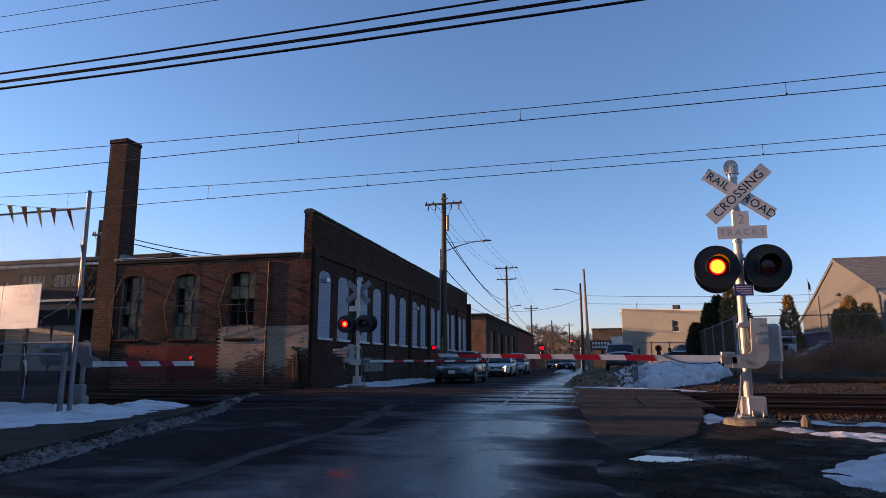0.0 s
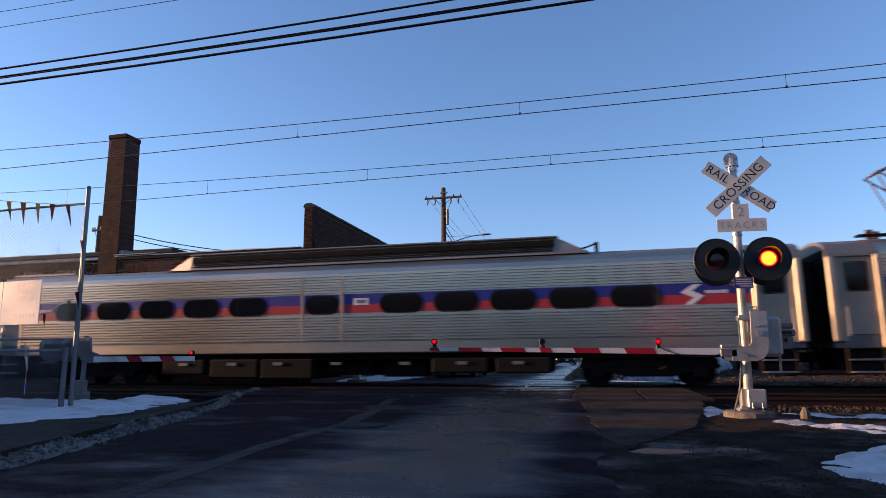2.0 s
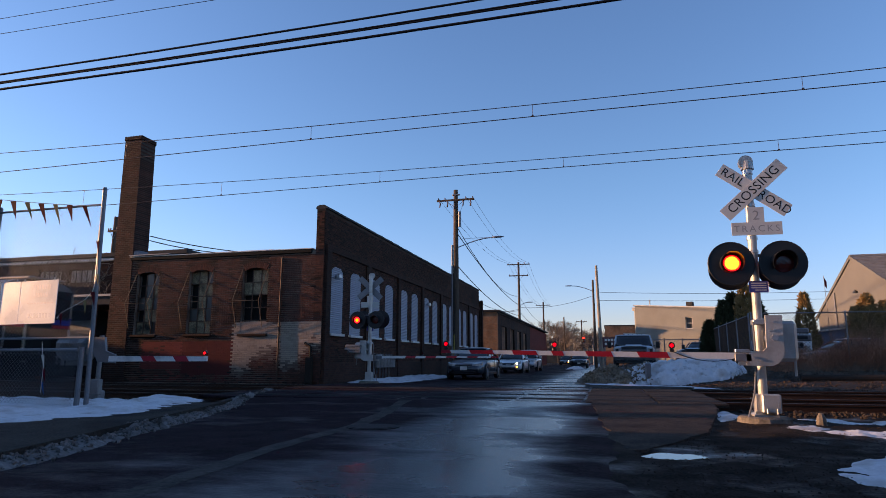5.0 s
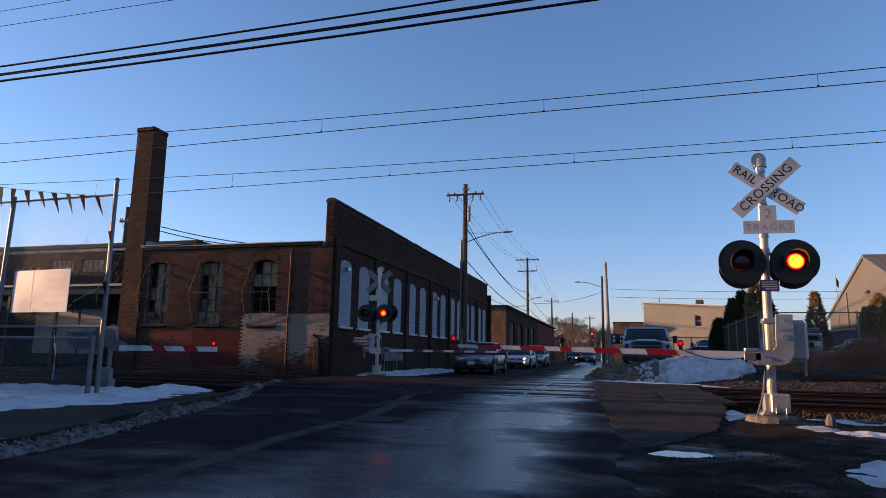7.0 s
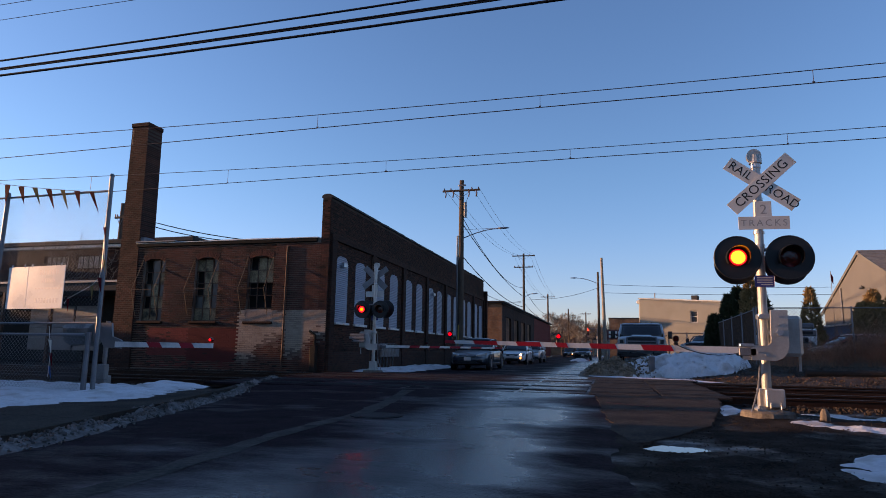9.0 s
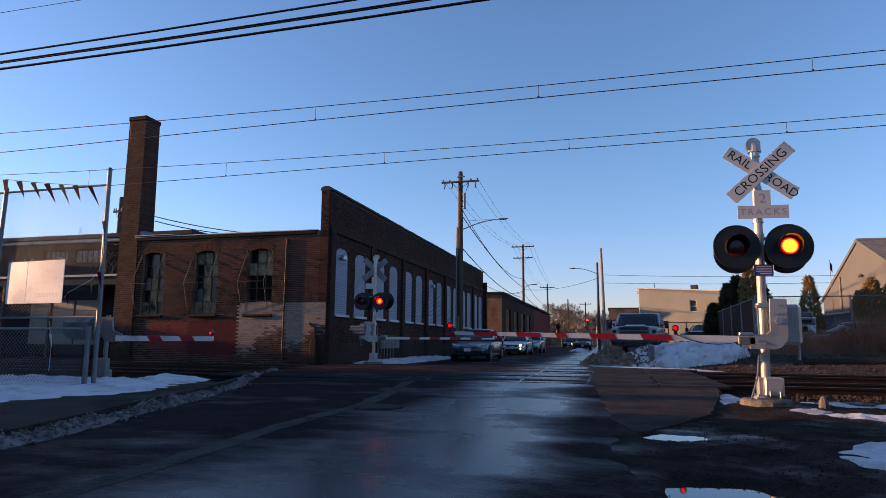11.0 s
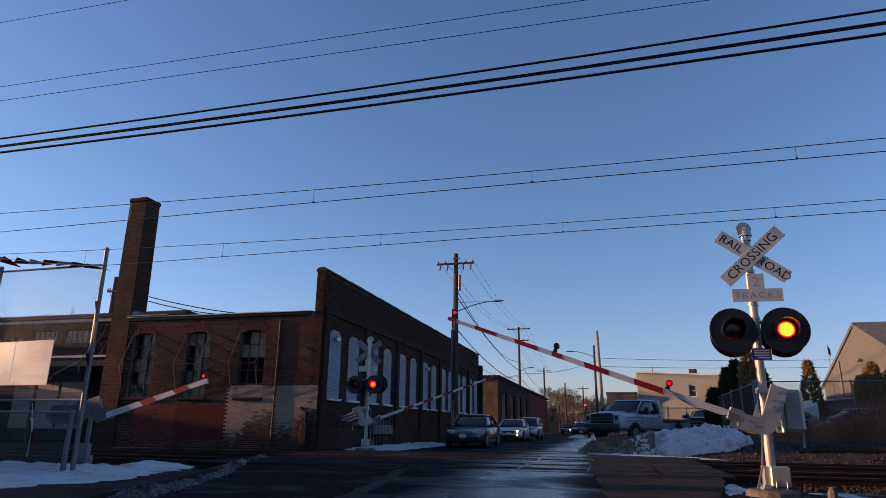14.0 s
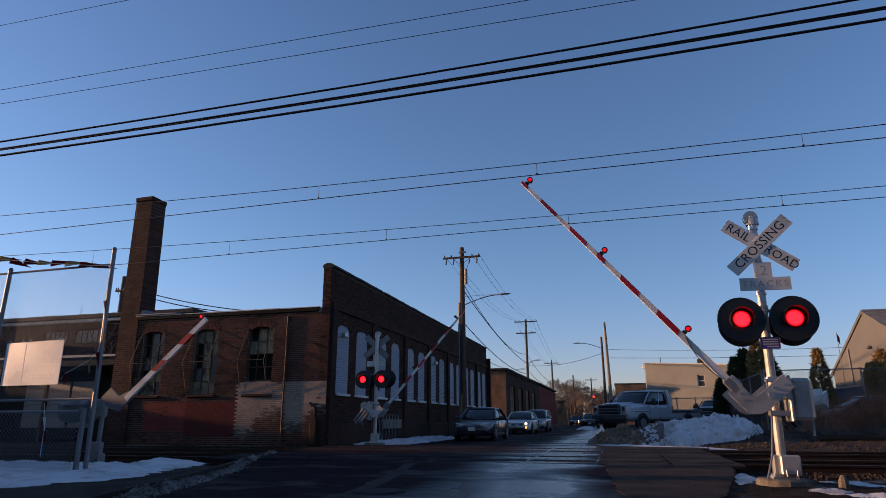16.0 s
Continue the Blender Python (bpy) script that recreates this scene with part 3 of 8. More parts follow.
def road_z(x, y):
    """Surface of the street: a slight crown, waves and ruts."""
    a, b = ramp(LEFT_EDGE, y), ramp(RIGHT_EDGE, y)
    s = (x - a) / (b - a)
    return rz(y) + 0.03 * math.sin(math.pi * max(0, min(1, s))) - 0.015 + 0.01 * noise.noise((s * 13, y * 0.5, 1)) - (0.13 if over_track(y) else 0.0)


def gz(x, y):
    """Height of the bare ground."""
    n = 0.035 * noise.noise((x * 0.7, y * 0.7, 3)) + 0.02 * noise.noise((x * 2.5, y * 2.5, 5))
    inside = min(x - ramp(LEFT_EDGE, y), ramp(RIGHT_EDGE, y) - x)
    n *= min(1.0, max(0.15, -inside / 1.2))
    if inside > 0.3 and y < 300:
        return rz(y) - 0.09
    if inside > -0.3 and not 12.3 < y < 20.6:
        return rz(y) - 0.022 - (0.03 if inside > 0 else 0.0)
    if 12.3 < y < 20.6:
        return -0.07 + 0.5 * n
    z = -0.02 + n
    if -1 < x < 6 and 2 < y < 12:
        z += 0.014 * noise.noise((x * 4.5, y * 4.5, 8)) + 0.008 * noise.noise((x * 10, y * 10, 9))
    for px, py, rx, ry, deep in PUDDLES:
        z -= deep * math.exp(-((x - px) / rx) ** 2 - ((y - py) / ry) ** 2)
    if x > 2 and y > 20.6:
        z += 0.5 * min(1, max(0, (y - 21.5) / 4.0)) * min(1, max(0, (x - 2.5) / 2.0))
    return z


def axis_steps(lo, hi, step, far):
    inner = list(np.arange(lo, hi + 1e-6, step))
    out, d = [], step
    while out == [] or out[-1] < far:
        d *= 1.6
        out.append((out[-1] if out else 0) + d)
    return [lo - o for o in reversed(out)] + inner + [hi + o for o in out]


gx, gy = axis_steps(-16, 16, 0.25, 1500), axis_steps(2.0, 32, 0.25, 1500)
gx = sorted(set(np.round(gx, 3)) | set(np.round(np.arange(-0.5, 4.0, 0.07), 3)))
gy = sorted(set(np.round(gy, 3)) | set(np.round(np.arange(3.3, 9.0, 0.07), 3)))
bm = B()
gv = [[bm.verts.new((x, y, gz(x, y))) for y in gy] for x in gx]
for i in range(len(gx) - 1):
    for j in range(len(gy) - 1):
        bm.faces.new((gv[i][j], gv[i + 1][j], gv[i + 1][j + 1], gv[i][j + 1]))
tagged(part("ground", bm, "ground", smooth=True), "muddy winter ground with gravel and thawing patches", "ground", kind="structure")

bm = B()
ys = list(np.arange(-30, 2, 1.0)) + list(np.arange(2, 12.75, 0.125)) + [12.79, 12.815, 15.785, 15.81] + list(np.arange(16.0, 16.76, 0.25)) + [16.79, 16.815, 19.785, 19.81] + list(np.arange(20, 30, 0.25)) + list(np.arange(30, 301, 10.0))
rows = []
for y in ys:
    a, b = ramp(LEFT_EDGE, y), ramp(RIGHT_EDGE, y)
    if y < 8.2:
        b += 0.3 * noise.noise((0.3, y * 0.9, 9)) + 0.12 * noise.noise((0.7, y * 3.1, 4)) + 0.15
    rows.append([bm.verts.new((a + (b - a) * i / 32, y, road_z(a + (b - a) * i / 32, y) + (-0.02 if i == 32 and y < 8 else 0))) for i in range(33)])
for r, s in zip(rows, rows[1:]):
    for i in range(32):
        bm.faces.new((r[i], r[i + 1], s[i + 1], s[i]))
tagged(part("road", bm, "asphalt", smooth=True), "dark wet asphalt street with melt-water streaks", "road", kind="structure")

AP_LEFT = [(7.0, 0.25), (7.3, 0.1), (7.84, 0.01), (9.5, -0.09), (11.8, -0.25), (14.9, -0.43), (19.3, -0.74), (22.7, -0.7), (24.3, 0.4)]
AP_RIGHT = [(7.0, 0.3), (7.44, 0.55), (8.7, 1.22), (11.87, 1.85), (18.3, 2.45), (24.3, 2.45)]
for y0, y1 in ((7.0, 12.81), (15.79, 16.81), (19.79, 24.3)):
    bm = B()
    prev = None
    for y in np.linspace(y0, y1, max(5, int((y1 - y0) / 0.12))):
        a = ramp(AP_LEFT, y) + 0.09 * noise.noise((y * 1.8, 1, 6)) + 0.06 * noise.noise((y * 6, 2, 6))
        b = ramp(AP_RIGHT, y) + 0.06 * noise.noise((y * 2.0, 8, 6)) + 0.04 * noise.noise((y * 6, 9, 6))
        row = []
        for i, fr in enumerate((0.0, 0.006, 0.1, 0.2, 0.3, 0.4, 0.5, 0.6, 0.7, 0.8, 0.9, 0.994, 1.0)):
            x = a + (b - a) * fr
            x, yy = x, y + (0.12 * noise.noise((x * 2.5, 4, 4)) if y < 9 else 0)
            z = rz(y) + 0.014 - 0.03 * max(0.0, min(1.0, (8.6 - y) / 1.4)) + 0.006 * noise.noise((x * 1.3, yy * 1.3, 2)) - (0.05 if i in (0, 12) else 0.004 if i in (1, 11) else 0)
            row.append(bm.verts.new((x, yy, z)))
        if prev:
            for i in range(12):
                bm.faces.new((prev[i], prev[i + 1], row[i + 1], row[i]))
        prev = row
    tagged(part("pavement_apron", bm, "patch"), "dry brownish asphalt apron beside the crossing", "pavement", kind="structure")
for pts, w in (([(-0.25, 12.4), (0.5, 12.35), (1.7, 12.4)], 0.012), ([(-0.2, 10.3), (0.4, 10.4), (0.9, 10.2), (1.5, 10.35)], 0.01), ([(0.35, 12.3), (0.45, 11.2), (0.3, 10.4)], 0.008),
               ([(-0.45, 16.3), (0.5, 16.32), (2.0, 16.3)], 0.02), ([(0.2, 9.2), (0.7, 9.05), (1.3, 9.2)], 0.008), ([(0.1, 20.7), (2.2, 20.75)], 0.015), ([(0.55, 24.1), (0.6, 20.8)], 0.006)):
    bm = B()
    for (ax, ay), (bx, by) in zip(pts, pts[1:]):
        d = Vector((by - ay, ax - bx)).normalized() * w
        bm.faces.new([bm.verts.new((x, y, rz(y) + 0.021)) for x, y in ((ax - d.x, ay - d.y), (bx - d.x, by - d.y), (bx + d.x, by + d.y), (ax + d.x, ay + d.y))])
    tagged(part("pavement_seam", bm, "dark"), "dark crack in the asphalt apron", "crack", kind="structure")
bm = B()
mk_pts = [(-0.1, 11.37), (0.25, 11.2), (0.6, 11.0), (0.95, 10.82), (1.25, 10.65), (1.5, 10.52)]
for k, ((ax, ay), (bx, by)) in enumerate(zip(mk_pts, mk_pts[1:])):
    if k == 2:
        continue
    bm.faces.new([bm.verts.new((x, y, rz(y) + 0.022)) for x, y in ((ax, ay - 0.02), (bx, by - 0.02), (bx, by + 0.02), (ax, ay + 0.02))])
tagged(part("paint_mark", bm, "red_mark"), "faded red survey line sprayed on the apron", "road marking", kind="structure")
crack_rnd = random.Random(31)
for sx, sy, ex, ey in ((-6.3, 7.6, -5.2, 8.3), (-5.6, 5.4, -4.3, 5.9), (-4.9, 4.3, -3.8, 4.5), (-6.6, 9.4, -5.6, 9.9), (-5.0, 9.2, -4.2, 9.35), (-2.6, 10.9, -0.9, 11.1), (-4.4, 6.9, -3.9, 7.6), (-5.8, 6.4, -5.1, 6.6)):
    bm = B()
    pts = []
    for i in range(9):
        q = i / 8
        pts.append((sx + (ex - sx) * q, sy + (ey - sy) * q + crack_rnd.uniform(-0.06, 0.06), 0.004 + 0.012 * math.sin(math.pi * q)))
    for (ax, ay, aw), (bx, by, bw) in zip(pts, pts[1:]):
        bm.faces.new([bm.verts.new((x, y, road_z(x, y) + 0.004)) for x, y in ((ax, ay - aw), (bx, by - bw), (bx, by + bw), (ax, ay + aw))])
    tagged(part("pavement_seam", bm, "dark"), "dark crack in the worn street", "crack", kind="structure")
# worn centre line, patched seam and cover in the street
bm = B()
for y in np.arange(2.0, 12.4, 0.2):
    x = ramp([(0, -3.05), (3.5, -3.16), (6, -3.39), (8.2, -3.42), (15, -4.46), (18, -4.8)], y)
    x2 = ramp([(0, -3.05), (3.5, -3.16), (6, -3.39), (8.2, -3.42), (15, -4.46), (18, -4.8)], y + 0.2)
    q = []
    for xx, yy, sg in ((x, y, -1), (x, y, 1), (x2, y + 0.2, 1), (x2, y + 0.2, -1)):
        px = xx + sg * 0.14 * (0.7 + 0.9 * abs(noise.noise((sg * 3, yy * 1.9, 2))))
        q.append(bm.verts.new((px, yy, road_z(px, yy) + 0.003)))
    bm.faces.new(q)
tagged(part("road_marking", bm, "paint_line"), "worn pale centre line on the street", "road marking", kind="structure")
cover = thing("manhole_cover", "dark cast-iron manhole cover set in the street", "manhole cover", pose(-3.1, 8.1, 0.022))
part("lid", cyl(B(), (0, 0, -0.01), (0, 0, 0.008), 0.3, seg=28), "grit", cover)
part("rim", cyl(B(), (0, 0, -0.012), (0, 0, 0.004), 0.36, seg=28), "rubber", cover)

# pavement on the near left, with kerb
bm = B()
for y in np.arange(1.0, 10.6, 1.2):
    a, b = ramp(LEFT_EDGE, y) - 0.16, ramp(LEFT_EDGE, y + 1.19) - 0.16
    prism(bm, [(a, y), (a - 1.7, y), (b - 1.7, y + 1.19), (b, y + 1.19)], -0.05, 0.1, "z")
tagged(part("pavement_left", bm, "concrete"), "grey concrete pavement slabs", "pavement", kind="structure")
bm = B()
for y in np.arange(0.0, 12.0, 1.5):
    a, b = ramp(LEFT_EDGE, y), ramp(LEFT_EDGE, y + 1.49)
    prism(bm, [(a + 0.02, y), (a - 0.14, y), (b - 0.14, y + 1.49), (b + 0.02, y + 1.49)], -0.1, 0.11, "z")
tagged(part("kerb_left", bm, "concrete"), "concrete kerb", "kerb", kind="structure")

# rails, ties and crossing panels
for ty in TRACKS:
    tr = thing("railway_track", "rusty railway track on dark ties across the street", "railway track", pose(0, ty, 0), "tracks", "structure")
    for s in (-1, 1):
        bm = B()
        y = s * 0.7535
        prism(bm, [(y - 0.07, RAIL_TOP - 0.17), (y + 0.07, RAIL_TOP - 0.17), (y + 0.012, RAIL_TOP - 0.14), (y + 0.012, RAIL_TOP - 0.045), (y + 0.036, RAIL_TOP - 0.035),
                   (y + 0.036, RAIL_TOP - 0.012), (y - 0.036, RAIL_TOP - 0.012), (y - 0.036, RAIL_TOP - 0.035), (y - 0.012, RAIL_TOP - 0.045), (y - 0.012, RAIL_TOP - 0.14)], -90, 60, "x")
        rl = part("rail", bm, "rail", tr)
        part("rail_head", box(B(), (-15, y, RAIL_TOP - 0.004), (150, 0.06, 0.014), 0.004), "rail_head", rl)
    bm = B()
    box(bm, (0, 0, 0), (0.23, 2.6, 0.17), 0.015)
    first = part("tie", bm, "tie", tr)
    first.location = (2.9, 0, -0.165)
    for i in range(110):
        x = 2.9 + i * 0.55 if i < 45 else -10.9 - (i - 45) * 0.55
        if i:
            o = new("tie", first.data)
            o.parent = tr
            o.matrix_basis = pose(x, random.uniform(-0.04, 0.04), -0.165, 0, 0, random.uniform(-1, 1))
    for k, (a, b) in enumerate(((-9.3, -6.92), (-6.84, -4.42), (-4.34, -1.92), (-1.84, -0.5), (-0.44, 0.9), (0.96, 2.2))):
        part("crossing_panel", box(B(), ((a + b) / 2, 0, 0.065), (b - a, 1.32, 0.07), 0.012), "asphalt" if b < -0.3 else "patch", tr)
        for s in (-1, 1):
            for q in (-0.14, 0.14):
                part("rubber_strip", box(B(), ((a + b) / 2, s * 0.7535 + q, 0.068), (b - a, 0.15, 0.075), 0.01), "rubber", tr)
            part("crossing_panel", box(B(), ((a + b) / 2, s * 1.14, 0.062), (b - a, 0.66, 0.07), 0.012), "asphalt" if b < -0.3 else "patch", tr)


def stones(name, count, area, size, seed, mat, label, base=None, category="gravel"):
    rnd = random.Random(seed)
    verts, faces = [], []
    ico = [(0, 0, 1), (0.9, 0, 0.1), (0.3, 0.85, 0), (-0.7, 0.5, 0.1), (-0.7, -0.55, 0), (0.25, -0.9, 0.1), (0, 0, -0.8)]
    tri = [(0, 1, 2), (0, 2, 3), (0, 3, 4), (0, 4, 5), (0, 5, 1), (6, 2, 1), (6, 3, 2), (6, 4, 3), (6, 5, 4), (6, 1, 5)]
    for _ in range(count):
        x, y = area(rnd)
        s = size * rnd.uniform(0.5, 1.5)
        q = Euler((rnd.uniform(0, 6), rnd.uniform(0, 6), rnd.uniform(0, 6))).to_matrix()
        k = len(verts)
        z = (base or gz)(x, y) + s * 0.25
        for v in ico:
            p = q @ Vector((v[0] * rnd.uniform(0.7, 1.2), v[1], v[2] * rnd.uniform(0.6, 1))) * s
            verts.append((x + p.x, y + p.y, z + p.z))
        faces += [(a + k, b + k, c + k) for a, b, c in tri]
    me = bpy.data.meshes.new(name)
    me.from_pydata(verts, [], faces)
    me.materials.append(M[mat])
    return tagged(new(name, me), label, category, kind="stuff")


stones("ballast", 11000, lambda r: (r.uniform(2.4, 16) if r.random() < 0.8 else r.uniform(-16, -10.6), r.uniform(11.6, 21.5)), 0.036, 4, "ballast", "brown-grey crushed stone ballast along the tracks")
bm = B()
bank_rows = []
for x in np.arange(2.2, 24.1, 0.3):
    bank_rows.append([bm.verts.new((x, y, gz(x, y) + 0.015 + 0.05 * noise.noise((x * 1.7, y * 1.7, 14)) + 0.03 * noise.noise((x * 5, y * 5, 15)) - (0.1 if y < 21.2 or x < 2.4 else 0))) for y in np.arange(21.0 + 0.3 * noise.noise((x, 2, 2)), 29.6, 0.3)])
for p, q in zip(bank_rows, bank_rows[1:]):
    for i in range(min(len(p), len(q)) - 1):
        bm.faces.new((p[i], q[i], q[i + 1], p[i + 1]))
tagged(part("ground_bank", bm, "bank_soil", smooth=True), "brown leaf-strewn bank rising behind the tracks", "bank", kind="structure")
stones("gravel_bank", 9000, lambda r: (2.6 + 13 * r.random() ** 1.2, r.uniform(21, 26.5)), 0.032, 5, "bank_stone", "coarse gravel on the bank beside the tracks")
stones("gravel_litter", 7000, lambda r: (r.uniform(0.25, 7), r.uniform(4.0, 12)), 0.009, 6, "ballast", "loose gravel on the muddy verge")

leaf_rnd = random.Random(91)
verts, faces = [], []
for _ in range(5000):
    x, y = 2.8 + 17 * leaf_rnd.random() ** 1.2, leaf_rnd.uniform(21.6, 28)
    q, sz, z = Euler((leaf_rnd.gauss(0, 0.5), leaf_rnd.gauss(0, 0.5), leaf_rnd.uniform(0, 6.3))).to_matrix(), leaf_rnd.uniform(0.02, 0.05), gz(x, y) + 0.04
    k = len(verts)
    verts += [tuple(Vector((x, y, z)) + q @ Vector(p) * sz) for p in ((-1, 0, 0), (0, -0.6, 0.2), (1, 0, 0), (0, 0.6, 0.2))]
    faces.append((k, k + 1, k + 2, k + 3))
me = bpy.data.meshes.new("leaf_litter")
me.from_pydata(verts, [], faces)
me.materials.append(M["leaf"])
tagged(new("leaf_litter", me), "curled dead leaves scattered over the bank", "leaves", kind="stuff")
stones("road_grit", 2600, lambda r: (ramp([(3, -0.55), (8.2, -0.75), (12.5, -1.2)], (y_ := 12.4 - 8.9 * r.random() ** 0.6)) + r.gauss(0.0, 0.3), y_), 0.0026, 12, "grit", "dark loose grit along the broken street edge", lambda x, y: road_z(x, y) - 0.002)
stones("street_litter", 1600, lambda r: (r.uniform(-7, -0.5), r.uniform(3.5, 12.3)), 0.0024, 13, "grit", "scattered grit on the street", lambda x, y: road_z(x, y) - 0.001)

# ================= snow, puddles =================
def bank_base(x, y):
    """Top of the pavement near the kerb, bare ground beyond it."""
    k = min(1.0, max(0.0, (x - ramp(LEFT_EDGE, y) + 2.4) / 0.5)) if y < 11.8 else 0.0
    return gz(x, y) * (1 - k) + 0.1 * k


heap("snow_bank", [(-14.5, 5.5), (-8.5, 5.6), (-7.35, 6.3), (-7.4, 7.3), (-6.95, 7.7), (-7.15, 8.7), (-7.6, 10.0), (-8.0, 11.0), (-9.0, 12.4), (-10.5, 12.6), (-14.5, 12.4)], 0.11, "snow", "old snow lying round the chain-link fence", "snow", 1, 0.07, 0.05, bank_base, ragged_edge=0.22)
for k, (y0, y1) in enumerate(((3.0, 8.6), (8.4, 12.0), (12.1, 15.6))):
    w = (0.26, 0.24, 0.2)[k]
    pts = [(ramp(LEFT_EDGE, y) - w + 0.1, y) for y in np.linspace(y0, y1, 7)] + [(ramp(LEFT_EDGE, y) + w, y) for y in np.linspace(y1, y0, 7)]
    heap("snow_ridge", pts, (0.15, 0.14, 0.11)[k], "dirty_snow", "ridge of dirty ploughed snow along the kerb", "snow", 10 + k, 0.045, 0.12, lambda x, y: rz(y), ragged_edge=0.1)
    stones("snow_crumbs", (900, 500, 300)[k], lambda r: (ramp(LEFT_EDGE, (y_ := r.uniform(y0, y1))) + 0.05 + r.gauss(0, 0.11), y_), 0.024, 50 + k, "dirty_snow", "crumbled dirty snow on the ridge along the kerb", lambda x, y: max(HEAPS[10 + k](x, y), rz(y)), "snow")
heap("snow_heap", [(0.3, 24.8), (0.8, 24.0), (2.4, 23.7), (4.2, 23.9), (5.0, 25.0), (4.4, 26.2), (1.5, 26.5), (0.5, 26.0)], 0.92, "snow", "large pile of ploughed snow beside the tracks", "snow", 21, 0.05, 0.13, gz, ragged_edge=0.25)
heap("snow_mound", [(-1.2, 24.6), (-0.6, 23.9), (1.0, 23.8), (1.5, 25.0), (0.6, 26.2), (-0.9, 26.0)], 0.74, "brown_snow", "gravel-brown end of the ploughed snow pile", "snow", 22, 0.06, 0.2, gz, ragged_edge=0.2)
stones("snow_clods", 260, lambda r: (r.uniform(0.6, 4.9), r.uniform(23.8, 26.0)), 0.05, 23, "snow", "broken clods of old snow on the pile", lambda x, y: HEAPS[21](x, y), "snow")
stones("dirt_clods", 1100, lambda r: (r.uniform(-1.1, 1.6), r.uniform(23.9, 26.0)), 0.05, 24, "brown_snow", "clods of dirt and gravel on the snow pile", lambda x, y: max(HEAPS[22](x, y), HEAPS[21](x, y)), "snow")
heap("snow_patch", [(1.77, 6.22), (1.89, 6.1), (2.01, 6.05), (1.99, 6.21), (1.9, 6.28), (2.11, 6.57), (2.38, 6.96), (2.53, 7.1), (2.74, 7.42), (3.6, 7.9), (4.6, 7.2), (4.4, 4.8), (2.6, 4.9), (1.95, 5.36), (1.9, 5.5), (1.83, 5.63), (1.81, 5.86), (1.8, 6.04)], 0.1, "snow", "melting snow patch on the muddy verge", "snow", 31, 0.035, 0.07, gz, ragged_edge=0.08)
heap("snow_patch", [(2.35, 10.05), (2.75, 9.35), (3.2, 8.75), (4.4, 8.3), (6.0, 8.3), (6.0, 9.4), (4.6, 9.6), (3.7, 9.5), (3.1, 10.0), (2.7, 10.3)], 0.05, "snow", "thin strip of melting snow on the verge", "snow", 32, 0.05, 0.045, gz, ragged_edge=0.22)
heap("snow_patch", [(2.9, 11.4), (3.3, 10.9), (5.0, 10.6), (6.5, 10.9), (5.0, 11.2), (3.4, 11.5)], 0.03, "snow", "scraps of thin snow beside the rails", "snow", 37, 0.05, 0.04, gz, ragged_edge=0.3)
heap("snow_patch", [(1.62, 10.3), (2.15, 11.4), (2.15, 13.2), (1.95, 12.6), (1.7, 11.0)], 0.06, "snow", "melting snow beside the asphalt apron", "snow", 33, 0.07, 0.04, gz)
heap("snow_patch", [(1.4, 21.0), (3.4, 20.8), (2.9, 21.9), (1.2, 23.2), (-0.8, 24.3), (-0.6, 23.6)], 0.05, "snow", "thin melting snow past the far rails", "snow", 34, 0.09, 0.03, lambda x, y: 0.05)
heap("snow_bank", [(-9.6, 22.7), (-7.6, 23.3), (-7.4, 29), (-7.8, 34), (-10.4, 34), (-10.4, 24)], 0.16, "snow", "snow along the foot of the brick wall", "snow", 35, 0.2, 0.08, gz)
heap("snow_patch", [(-3.8, 60), (-2.4, 60), (-2.2, 66), (-3.6, 68)], 0.3, "snow", "heap of snow at the street side", "snow", 36, 0.3, 0.1)


def puddle(pts, mat, z, label):
    bm = B()
    vs = [bm.verts.new((x, y, z)) for x, y in pts]
    f = bm.faces.new(vs)
    r = bmesh.ops.extrude_face_region(bm, geom=[f])
    for v in [g for g in r["geom"] if isinstance(g, bmesh.types.BMVert)]:
        v.co.z -= 0.03
    return tagged(part("puddle", bm, mat), label, "puddle", kind="structure")


def blob(cx, cy, rx, ry, seed, k=22):
    return [(cx + rx * math.cos(a) * (1 + 0.25 * noise.noise((math.cos(a) * 1.5, math.sin(a) * 1.5, seed))),
             cy + ry * math.sin(a) * (1 + 0.35 * noise.noise((math.cos(a) * 1.5, math.sin(a) * 1.5, seed + 7)))) for a in [2 * math.pi * i / k for i in range(k)]]


puddle(blob(0.57, 6.93, 0.66, 0.34, 1), "water", -0.05, "still puddle on the muddy verge mirroring the sky")
puddle(blob(0.65, 4.45, 0.95, 0.42, 2), "water", -0.068, "puddle of melt water in the mud")

